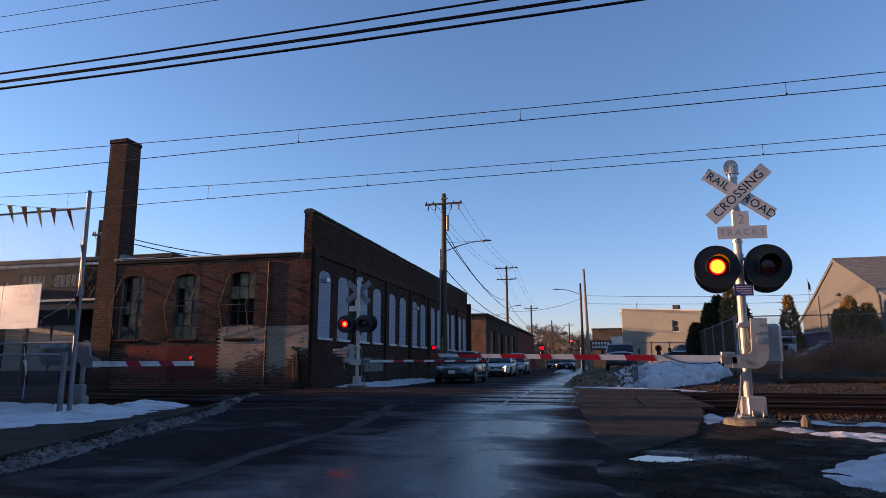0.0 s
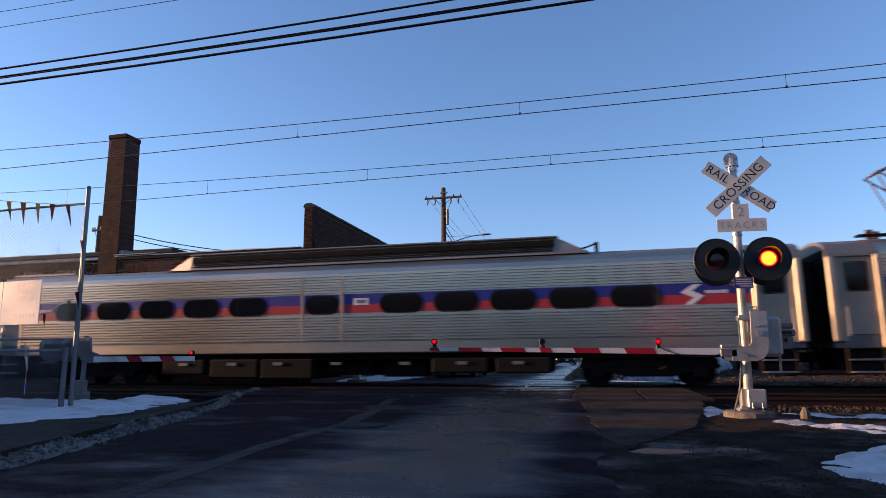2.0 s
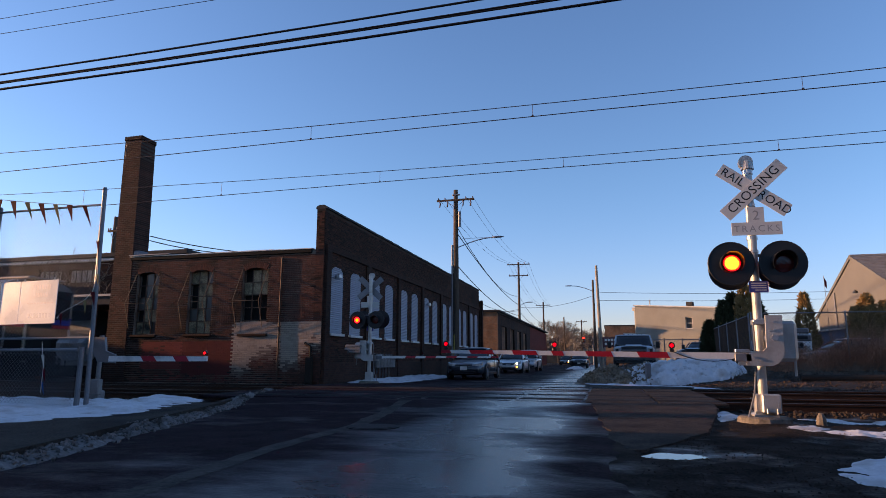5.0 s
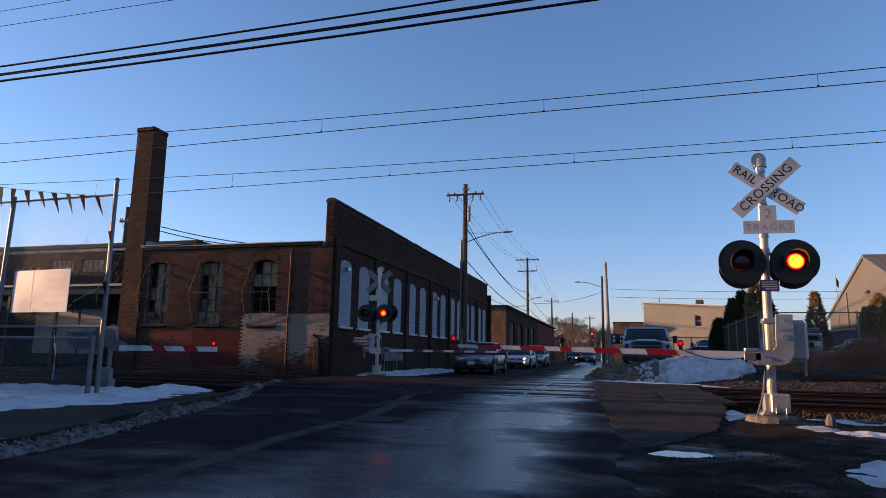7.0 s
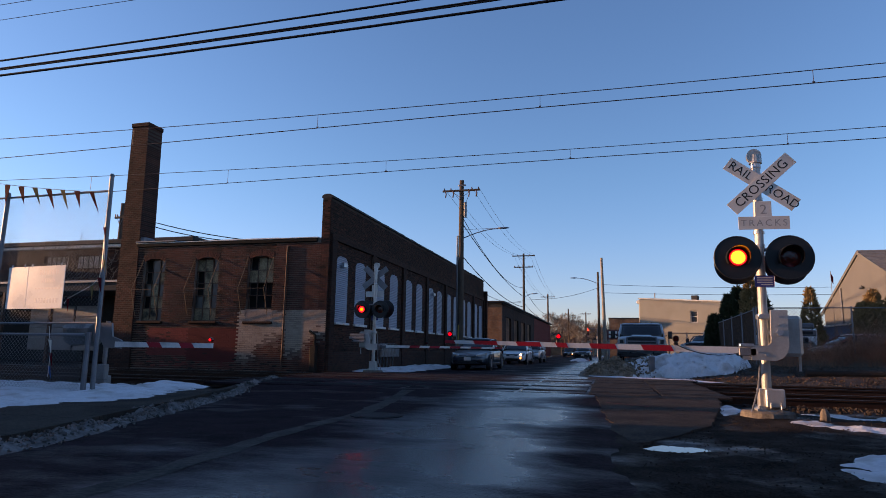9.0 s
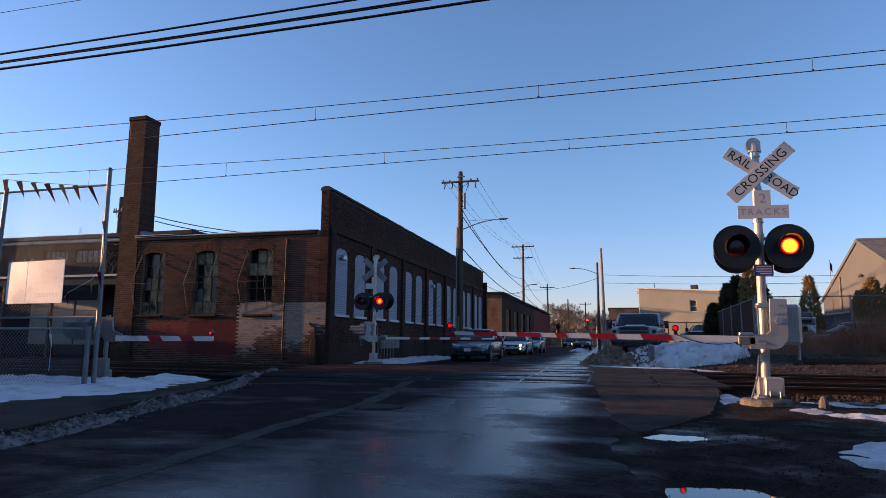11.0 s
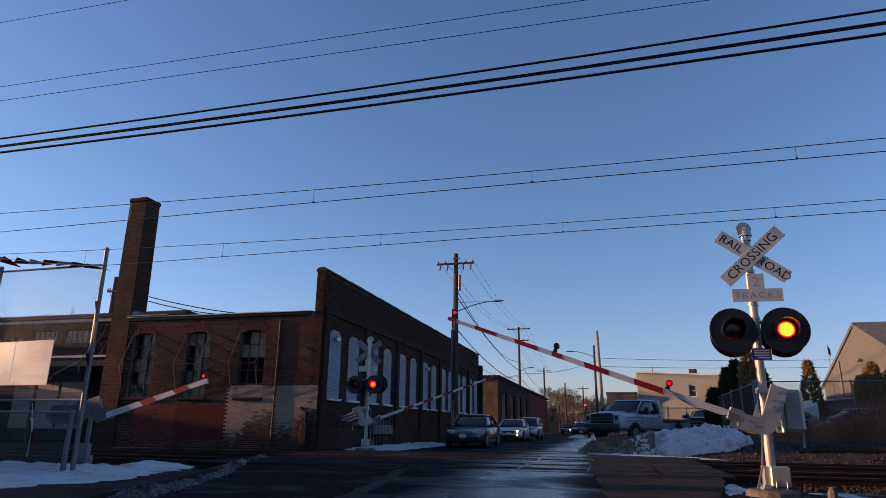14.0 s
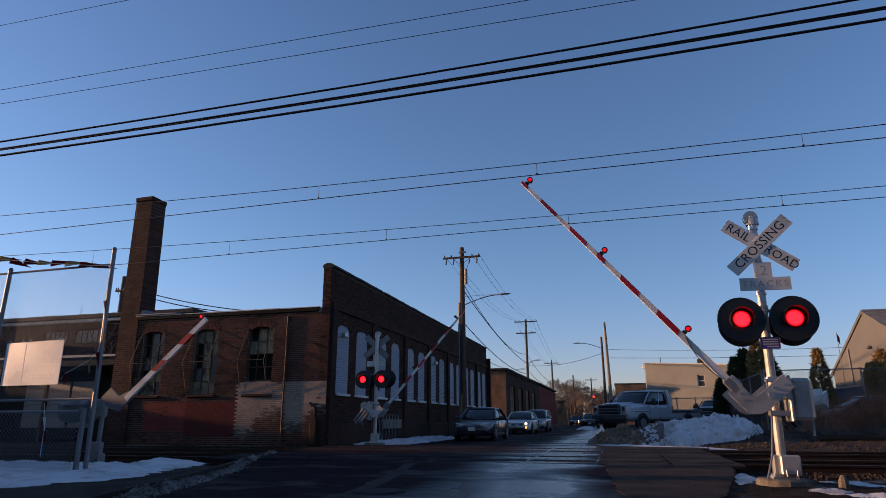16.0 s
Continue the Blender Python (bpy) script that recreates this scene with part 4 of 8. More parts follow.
# ================= overhead wires =================
for ty, zc, x0, name in ((14.3, 6.785, -1.48, "near"), (18.3, 6.7, -1.0, "far")):
    ct = thing("overhead_line", "thin dark railway contact wire hung from a carrier wire", "overhead wire", None, "overhead lines")

    def carrier(x):
        return zc + 0.3 + 0.0006 * x * x
    
    def contact(x):
        return zc + ramp([(-80, -0.4), (-18, -0.13), (-9, -0.05), (-2, 0.0), (10, 0.02), (80, 0.05)], x)
    part("contact_wire", tube(B(), [(x, ty, contact(x)) for x in range(-80, 81, 4)], 0.011), "copper", ct)
    part("carrier_wire", tube(B(), [(x, ty, carrier(max(-40, min(40, x)))) for x in range(-80, 81, 4)], 0.01), "copper", ct)
    for k in range(-7, 8):
        x = x0 + k * 5.95
        bm = tube(B(), [(x, ty, contact(x)), (x, ty, carrier(max(-40, min(40, x))))], 0.006)
        box(bm, (x, ty, contact(x) + 0.02), (0.05, 0.02, 0.04))
        part("dropper", bm, "copper", ct)
Yc = 9.0
for k, (za, zb, r) in enumerate(((6.6, 6.86, 0.02), (6.43, 6.655, 0.018), (6.4, 6.625, 0.014), (6.275, 6.465, 0.024))):
    slope = (zb - za) / 16.2
    ln = thing("utility_cable", "thick black utility cable strung along the line", "cable", None, "utility cables")
    bm = tube(B(), [(x, Yc, za + slope * (x + 11.9) + 0.0008 * (x + 2) ** 2 - 0.05) for x in range(-40, 41, 4)], r, 7)
    part("wire", bm, "cable", ln)
for za, zb in ((7.9, 7.8), (7.55, 7.46), (9.6, 9.45)):
    ln = thing("service_wire", "thin wire high over the street", "cable", None, "service wires")
    part("wire", tube(B(), [(x, Yc, za + (zb - za) * (x + 12) / 12) for x in range(-40, 41, 8)], 0.006), "cable", ln)

# ================= the brick works =================
FY, SX = 21.8, -10.55      # front wall and street-side wall
works = thing("brick_building", "old two-tone brick works with arched windows and a raised side parapet", "building")
front_windows = ((-19.17, -18.08), (-16.6, -15.46), (-14.1, -12.94))
bm = wall_with(B(), "x", -19.55, SX - 0.36, -0.1, 5.2, [(a, b, 1.93, 4.55) for a, b in front_windows], FY, FY + 0.36)
wall_front = part("front_wall", bm, "mortar", works)
bays = [22.5 + 4.37 * k for k in range(7)]
holes = [(y + d, y + d + 1.15, 1.93, 4.45) for y in bays for d in (0, 1.95)]
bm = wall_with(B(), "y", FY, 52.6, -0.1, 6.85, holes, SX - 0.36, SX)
wall_side = part("side_wall", bm, "mortar_dark", works, "sooty brick side wall, toned darker for its shade, with bricked bays")
part("rear_wall", box(B(), (-15, 52.8, 3), (9.5, 0.36, 6)), "brick_side", works)
part("roof", box(B(), (-15.2, 37.2, 4.95), (8.9, 30.4, 0.2)), "roof_tar", works)
part("left_wall", box(B(), (-19.73, 37.4, 2.6), (0.36, 31.2, 5.4)), "brick_side", works)
# coping strips
part("coping", box(B(), (-15.3, FY + 0.16, 5.235), (8.6, 0.52, 0.04), 0.01), "coping", works, "pale weathered coping strip")
part("gutter", box(B(), (-15.3, FY - 0.04, 5.14), (8.5, 0.1, 0.14), 0.02), "dark", works)
part("roof_edge", box(B(), (-18.6, FY + 0.1, 5.29), (2.0, 0.5, 0.05), 0.01), "dull_steel", works)
tile = None
for k in range(62):
    y = FY + 0.25 + k * 0.497
    if tile is None:
        tile = part("coping_tile", loft(B(), [[(dx, dy, dz) for dx, dz in ((-0.25, -0.07), (-0.22, 0.03), (-0.1, 0.09), (0.1, 0.09), (0.22, 0.03), (0.25, -0.07))] for dy in (-0.235, 0.235)]), "roof_tar", works, "dark rounded clay coping tile")
        tile.location = (SX - 0.18, y, 6.92)
    else:
        o = new("coping_tile", tile.data)
        o.parent = works
        o.matrix_basis = pose(SX - 0.18, y, 6.92 + random.uniform(-0.01, 0.01), random.uniform(-1, 1), random.uniform(-1, 1), 0)
# pilasters and band courses on the street side
for k in range(8):
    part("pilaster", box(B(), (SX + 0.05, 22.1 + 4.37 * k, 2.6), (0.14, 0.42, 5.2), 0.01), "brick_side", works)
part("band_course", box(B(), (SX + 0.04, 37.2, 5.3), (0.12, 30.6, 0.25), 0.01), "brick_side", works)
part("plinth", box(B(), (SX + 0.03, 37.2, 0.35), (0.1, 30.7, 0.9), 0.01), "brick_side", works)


def arch_panel(y0, y1):
    """Corrugated sheet with an arched head that closes a window opening."""
    bm = B()
    z0, mid, half, top, spring = 1.93, (y0 + y1) / 2, (y1 - y0) / 2, 4.64, 4.3
    rows = []
    for k, z in enumerate(np.linspace(z0, top, 67)):
        w = half if z < spring else half * math.sqrt(max(0.02, 1 - ((z - spring) / (top - spring + 0.03)) ** 2))
        x = SX + (0.006 if k % 2 == 0 else 0.028)
        rows.append([bm.verts.new((x, mid - w, z)), bm.verts.new((x, mid + w, z)), bm.verts.new((SX - 0.04, mid + w, z)), bm.verts.new((SX - 0.04, mid - w, z))])
    for a, b in zip(rows, rows[1:]):
        for i in range(4):
            j = (i + 1) % 4
            bm.faces.new((a[i], a[j], b[j], b[i]))
    return bm


for y0, y1, _, _ in holes:
    sh = part("window_panel", arch_panel(y0, y1), "shutter", works, "white corrugated sheet closing an arched window")
    part("sill", box(B(), (SX + 0.06, (y0 + y1) / 2, 1.89), (0.16, y1 - y0 + 0.16, 0.09), 0.01), "coping", sh)
for k, y in enumerate((22.95, 36.3)):
    fl = part("flood_light", box(B(), (SX + 0.16, y, 4.25), (0.16, 0.3, 0.2), 0.03), "galv", works, "small round flood light")
    part("bracket", cyl(B(), (SX, y, 4.25), (SX + 0.1, y, 4.25), 0.03), "galv", fl)
# steel sash windows of the front
for wi, (a, b) in enumerate(front_windows):
    wd = part("window", box(B(), ((a + b) / 2, FY + 0.3, 3.24), (b - a, 0.03, 2.62)), "dark", works, "rusty steel sash window with broken and dusty panes")
    bm = B()
    for i in range(4):
        box(bm, (a + (b - a) * i / 3, FY + 0.16, 3.24), (0.035, 0.05, 2.6))
    for j in range(6):
        box(bm, ((a + b) / 2, FY + 0.16, 1.95 + 2.56 * j / 5), (b - a, 0.05, 0.035))
    part("sash", bm, "rust", wd)
    for i in range(3):
        for j in range(5):
            rnd = random.Random(wi * 100 + i * 10 + j)
            gone = (wi == 2 and (j in (1, 2) or (j == 0 and i < 1) or (j == 4 and i == 0))) or (wi == 0 and i == 0 and rnd.random() < 0.7) or (wi == 1 and i == 0 and j in (2, 3))
            if gone:
                continue
            x = a + (b - a) * (i + 0.5) / 3
            z = 1.95 + 2.56 * (j + 0.5) / 5
            part("pane", box(B(), (x, FY + 0.17 + rnd.uniform(-0.01, 0.01), z), ((b - a) / 3 - 0.03, 0.008, 2.56 / 5 - 0.03), 0, Euler((rnd.uniform(-0.03, 0.03), 0, rnd.uniform(-0.03, 0.03))).to_matrix()),
                 "pale_pane" if rnd.random() < 0.78 else "old_glass", wd)
    part("sill", box(B(), ((a + b) / 2, FY - 0.03, 1.87), (b - a + 0.14, 0.14, 0.1), 0.02), "brick_soot", wd)
    bm = B()
    for k in range(15):
        an = radians(62 + 56 * k / 14)
        r = 1.08
        cxm = (a + b) / 2
        box(bm, (cxm + r * math.cos(an), FY + 0.006, 4.55 - r * math.sin(radians(62)) + r * math.sin(an) + 0.02), (0.062, 0.05, 0.26), 0.006, Euler((0, math.pi / 2 - an, 0)).to_matrix())
    part("brick_arch", bm, "brick_red", wd, "brick segmental arch")
    # folded awning rods
    bm = B()
    for x in (a, b):
        tube(bm, [(x, FY - 0.03, 4.5), (x - 0.13, FY - 0.45, 3.2), (x - 0.06, FY - 0.2, 2.15)], 0.015, 5)
    tube(bm, [(a - 0.13, FY - 0.45, 3.2), (b - 0.13, FY - 0.45, 3.2)], 0.014, 5)
    part("awning_frame", bm, "awning", wd, "bent rusty awning frame")
bm = tube(B(), [(-12.34, FY - 0.05, 0.05), (-12.34, FY - 0.05, 4.9)], 0.035, 8)
for z in (0.8, 2.2, 3.6, 4.9):
    box(bm, (-12.34, FY - 0.04, z), (0.13, 0.08, 0.05))
part("downpipe", bm, "rust", works, "rusty downpipe")
bm = tube(B(), [(-10.95, FY - 0.06, 0.05), (-10.95, FY - 0.06, 1.4), (-11.2, FY - 0.06, 1.55)], 0.05, 8)
part("vent_pipe", bm, "tie", works)
part("base_box", box(B(), (-10.95, FY - 0.12, 0.5), (0.26, 0.22, 1.0), 0.03), "tie", works)
for y, z1 in ((26.2, 5.1), (26.6, 4.6), (30.9, 5.1)):
    cd = part("conduit", tube(B(), [(SX + 0.09, y, 0.2), (SX + 0.09, y, z1)], 0.03, 8), "rust", works, "rusty conduit on the side wall")
    for z in (0.9, 2.4, 3.9):
        part("strap", box(B(), (SX + 0.06, y, z), (0.08, 0.12, 0.04)), "rust", cd)
# gas meters by the side wall
for k in range(6):
    y = 27.0 + k * 0.42
    gm = thing("gas_meter", "grey gas meter on a pipe beside the brick wall", "gas meter", None, "gas meters")
    bm = cyl(B(), (SX + 0.34, y, 0.55), (SX + 0.34, y, 0.95), 0.14, 0.15, 12)
    part("meter_body", bm, "worn_silver", gm)
    bm = tube(B(), [(SX + 0.34, y - 0.08, 0.95), (SX + 0.34, y - 0.08, 1.15), (SX + 0.2, y - 0.08, 1.2), (SX + 0.2, y - 0.08, -0.05)], 0.025, 6)
    part("pipe", bm, "dull_steel", gm)
# chimney
chim = thing("chimney", "tall square brick chimney at the corner of the works", "chimney", pose(-19.92, FY + 0.42, 0, 0, -0.6, 0))
bm = B()
loft(bm, [[(-0.52, -0.5, -0.1), (0.52, -0.5, -0.1), (0.52, 0.5, -0.1), (-0.52, 0.5, -0.1)], [(-0.47, -0.46, 5.2), (0.47, -0.46, 5.2), (0.47, 0.46, 5.2), (-0.47, 0.46, 5.2)],
          [(-0.43, -0.44, 10.6), (0.43, -0.44, 10.6), (0.43, 0.44, 10.6), (-0.43, 0.44, 10.6)]])
part("shaft", bm, "brick_chimney", chim)
part("cap", box(B(), (0, 0, 10.66), (0.94, 0.96, 0.2), 0.03), "brick_chimney", chim)
part("flue", box(B(), (0, 0, 10.75), (0.5, 0.5, 0.06)), "dark", chim)
part("flashing", box(B(), (0.5, -0.1, 5.35), (0.5, 0.6, 0.36), 0.05), "dull_steel", chim, "grey sheet-metal flashing")
# things on the roof
rb = thing("roof_housing", "low tan penthouse with a flat lid on the works roof", "roof housing")
part("walls", box(B(), (-20.6, 30.5, 5.85), (7.0, 3.0, 1.4), 0.02), "brick_tan", rb)
part("lid", box(B(), (-20.6, 30.5, 6.6), (7.5, 3.5, 0.18), 0.03), "coping", rb)
for k in range(2):
    wr = thing("roof_wire", "slack service wire over the roof", "cable", None, "roof wires")
    part("wire", tube(B(), hang((-19.35, 22.5, 6.3 - 0.2 * k), (-15.4 - k, 24.5, 5.7), 0.1, 10), 0.02), "cable", wr)

# neighbour behind the fence
nb = thing("brick_building", "low dark brick building with wide dusty windows behind the tracks", "building")
nwin = [(-30.45, -28.75), (-28.3, -26.5)]
part("front_wall", wall_with(B(), "x", -50, -21.0, -0.1, 6.3, [(a, b, 5.0, 5.75) for a, b in nwin] + [(-24.4, -22.2, 1.0, 3.6)], 27, 27.4), "brick_side", nb)
part("side_wall", box(B(), (-20.85, 33, 3.1), (0.3, 12, 6.4)), "brick_side", nb)
part("rear_wall", box(B(), (-35.5, 39, 3.1), (29, 0.3, 6.4)), "brick_side", nb)
part("roof", box(B(), (-35.4, 33, 6.4), (29.6, 12.6, 0.25), 0.04), "roof_tar", nb)
part("cornice", box(B(), (-35.4, 26.95, 6.2), (29.4, 0.3, 0.2), 0.04), "coping", nb)
for a, b in nwin + [(-24.4, -22.2)]:
    lowz = a > -24.5
    z0, z1 = (1.0, 3.6) if lowz else (5.0, 5.75)
    wd = part("window", box(B(), ((a + b) / 2, 27.3, (z0 + z1) / 2), (b - a, 0.05, z1 - z0)), "dark", nb)
    k = 5
    for i in range(k):
        part("pane", box(B(), (a + (b - a) * (i + 0.5) / k, 27.2, (z0 + z1) / 2), ((b - a) / k - 0.08, 0.02, z1 - z0 - 0.1)), "banner_pane" if not lowz else "old_glass", wd)
cn = thing("canopy", "dark flat canopy on posts in front of the low building", "canopy")
part("deck", box(B(), (-26.5, 25.4, 3.7), (13, 2.6, 0.5), 0.04), "roof_tar", cn)
for k in range(5):
    part("post", box(B(), (-32.5 + k * 3, 24.2, 1.75), (0.14, 0.14, 3.6), 0.01), "rust", cn)
part("siding", box(B(), (-26.5, 26.4, 1.7), (13, 0.1, 3.3)), "privacy", cn, "dark rusty sheeting below the canopy")
part("fascia", box(B(), (-26.5, 24.05, 3.92), (13, 0.08, 0.12), 0.01), "dull_steel", cn, "pale metal edge of the canopy")
for k, x in enumerate((-29.4, -27.9, -26.4)):
    dp = part("door_panel", box(B(), (x, 26.3, 1.75), (1.36, 0.08, 2.3), 0.01), "worn_silver" if k != 1 else "dull_steel", cn, "weathered pale door panel")
    for z in (1.2, 1.8, 2.4):
        part("door_rib", box(B(), (x, 26.25, z), (1.3, 0.04, 0.06), 0.01), "dull_steel", dp)

# plain walls added out of sight round the camera to block sun and sky
for nm, c, s, mt in (("wall_south", (0, -12, 2.9), (90, 0.5, 6.0), "brick_tan"), ("wall_west", (-24, -1.5, 5.0), (0.5, 15.6, 10.4), "siding"), ("wall_low_west", (-30, 9.5, 1.9), (0.5, 9.0, 4.0), "siding"),
                     ("wall_east", (17, 2.5, 3.6), (0.5, 24, 7.6), "siding"), ("wall_far_west", (-46, 19.8, 2.4), (0.5, 14.5, 5.0), "brick_side")):
    tagged(part(nm, box(B(), c, s), mt), "unseen plain wall added to block light", "wall", kind="structure")

# end masts of the lines, beyond the view
for x in (-40, 40):
    pm = thing("utility_pole", "tall wooden utility pole carrying the cables", "utility pole", pose(x, 9.0, 0), "utility poles")
    part("pole", cyl(B(), (0, 0, -0.2), (0, 0, 11), 0.2, 0.13, 12), "wood_pole", pm)
for x in (-80, 80):
    pm = thing("catenary_mast", "steel railway mast carrying the overhead lines", "mast", pose(x, 11.0, 0), "catenary masts")
    part("column", box(B(), (0, 0, 4), (0.3, 0.3, 8.4), 0.02), "dull_steel", pm)
    part("beam", box(B(), (0, 4.0, 7.9), (0.2, 8.4, 0.25), 0.02), "dull_steel", pm)
    for y in (3.3, 7.3):
        part("hanger", box(B(), (0, y, 7.3), (0.05, 0.05, 1.3)), "dull_steel", pm)


# ================= brickwork of the works =================
COURSE, LONG = 0.074, 0.212


def brick_box(face, out, run, a, b, z0, z1, proud):
    """The five seen sides of one brick."""
    p = []
    for d in (face, face + out * proud):
        for u, z in ((a, z0), (b, z0), (b, z1), (a, z1)):
            p.append((u, d, z) if run == "x" else (d, u, z))
    return p


QUADS = [(4, 5, 6, 7), (0, 1, 5, 4), (1, 2, 6, 5), (2, 3, 7, 6), (3, 0, 4, 7)]


def lay_bricks(parent, run, face, out, lo, hi, z0, z1, holes, slots, choose, seed, single=None):
    """Stretcher bond over a wall; bricks inside the single rectangle are pieces of their own."""
    rnd = random.Random(seed)
    verts, faces, index = [], [], []
    unit = {}
    for k in range(int((z1 - z0) / COURSE)):
        za, zb = z0 + k * COURSE + 0.008, z0 + (k + 1) * COURSE - 0.008
        cuts = sorted((h[0], h[1]) for h in holes if h[2] < (za + zb) / 2 < h[3])
        u = lo - (LONG / 2 if k % 2 else 0)
        while u < hi:
            a, b = max(lo, u + 0.005), min(hi, u + LONG - 0.005)
            u += LONG
            pieces = [(a, b)]
            for c, d in cuts:
                pieces = [q for p, r in pieces for q in ((p, min(r, c)), (max(p, d), r)) if q[1] - q[0] > 0.03]
            for p, r in pieces:
                slot = choose((p + r) / 2, (za + zb) / 2, rnd)
                if single and r - p > LONG - 0.012 and single[0] < p and r < single[1] and single[2] < za < single[3]:
                    mt = slots[slot] + "_one" if slots[slot] + "_one" in M else "brick_red_one"
                    if mt not in unit:
                        me = bpy.data.meshes.new("brick")
                        w, h = LONG / 2 - 0.005, COURSE / 2 - 0.008
                        me.from_pydata(brick_box(0, out, run, -w, w, -h, h, 0.012), [], QUADS)
                        me.materials.append(M[mt])
                        unit[mt] = me
                    ob = new("brick", unit[mt])
                    ob.parent = parent
                    mid, d = (p + r) / 2, face + rnd.uniform(-0.003, 0.004)
                    ob.matrix_basis = Matrix.Translation((mid, d, (za + zb) / 2) if run == "x" else (d, mid, (za + zb) / 2))
                    continue
                n = len(verts)
                verts += brick_box(face, out, run, p, r, za, zb, 0.012 + rnd.uniform(-0.004, 0.004))
                faces += [tuple(n + i for i in q) for q in QUADS]
                index += [slot] * 5
    me = bpy.data.meshes.new("brickwork")
    me.from_pydata(verts, [], faces)
    for nm in slots:
        me.materials.append(M[nm])
    me.polygons.foreach_set("material_index", index)
    ob = new("brickwork", me)
    ob.parent = parent
    ob["kind"] = "stuff"
    return ob


def front_tone(x, z, rnd):
    """Whitewash by the street corner, red paint beside it, soot round the windows."""
    n1 = noise.noise((x * 1.3, z * 1.3, 5)) + 0.5 * noise.noise((x * 4, z * 4, 6))
    if x > -14.4 and z < 2.4:
        low = ramp([(-14.4, 0.35), (-13.6, 0.45), (-13.4, 0.95), (-12.4, 1.15), (-12.2, 0.5), (-11.5, 0.7), (-11.1, 1.3), (-10.5, 1.3)], x)
        p = min(1.0, max(0.0, 0.5 + (z - low) / 0.9)) + 0.22 * n1 + rnd.gauss(0, 0.09)
        if p > 0.72 + rnd.uniform(-0.1, 0.1):
            return 2
        if p > 0.42 + rnd.uniform(-0.15, 0.15):
            return 4
    elif -18.66 < x < -16.71 and 0.1 < z < 1.66:
        if rnd.random() < (0.96 if z > 0.55 and n1 > -0.42 else 0.2 + 0.4 * n1):
            return 3
    elif -16.71 <= x < -14.4 and 0.1 < z < 1.66:
        if rnd.random() < (0.99 if z > 0.33 + 0.2 * n1 else 0.3):
            return 5
    if x < -18.3 and z < 4.4 and rnd.random() < 0.35 + 0.5 * n1 + 0.35 * (-18.3 - x):
        return 1
    for a, b in front_windows:
        dx, dz = max(0.55 * (a - x), x - b, 0), max(1.9 - z, z - 4.6, 0)
        if 0.85 - 2.2 * dx - 1.5 * dz + 0.8 * n1 + rnd.uniform(-0.12, 0.12) > 0.45 and (z < 4.0 or dx < 0.12):
            return 1
    if rnd.random() < 0.04 + 0.2 * max(0, 1 - z / 0.4) + 0.3 * max(0, n1 - 0.35):
        return 1
    return 0


# paint and whitewash that fill the joints as well
for a, b, z0, z1, mt, lb in ((-18.65, -16.72, 0.52, 1.64, "film_red", "faded red paint on the wall"), (-16.7, -14.4, 0.3, 1.64, "film_dark", "fresher deep red paint on the wall")):
    part("paint_film", box(B(), ((a + b) / 2, FY - 0.003, (z0 + z1) / 2), (b - a, 0.006, z1 - z0)), mt, wall_front, lb)
wash = [(-14.38, 0.7), (-13.9, 0.8), (-13.5, 1.2), (-12.9, 1.4), (-12.4, 1.35), (-12.1, 0.95), (-11.5, 1.1), (-11.2, 1.5), (-10.62, 1.5), (-10.6, 2.4), (-14.3, 2.4)]
part("paint_film", prism(B(), wash, FY - 0.006, FY), "film_white", wall_front, "worn whitewash on the wall")
lay_bricks(wall_front, "x", FY, -1, -19.55, SX - 0.01, 0.0, 5.1, [(a, b, 1.93, 4.62) for a, b in front_windows], ["brick_red", "brick_soot", "brick_white", "brick_painted", "brick_faint", "brick_painted_dark"], front_tone, 3, (-12.25, -10.9, 0.4, 4.7))
# shade-toned side brick; the darkest pieces grow more frequent above 4.7 m
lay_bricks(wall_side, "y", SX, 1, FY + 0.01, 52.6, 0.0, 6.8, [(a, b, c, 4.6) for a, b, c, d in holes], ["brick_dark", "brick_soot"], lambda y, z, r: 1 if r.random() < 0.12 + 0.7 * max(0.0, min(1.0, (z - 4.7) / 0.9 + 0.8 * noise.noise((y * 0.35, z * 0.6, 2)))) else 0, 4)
lay_bricks(wall_side, "x", FY, -1, SX - 0.35, SX - 0.01, 5.06, 6.8, [], ["brick_red", "brick_soot"], lambda x, z, r: 1 if r.random() < 0.35 else 0, 5)

# ================= crossing signals =================
SWITCH = [0.4 + 0.65 * k for k in range(25)]          # even: over to the right lamp, odd: back to the left
BLINKERS = []                                          # (part, lit place, unlit place, side)


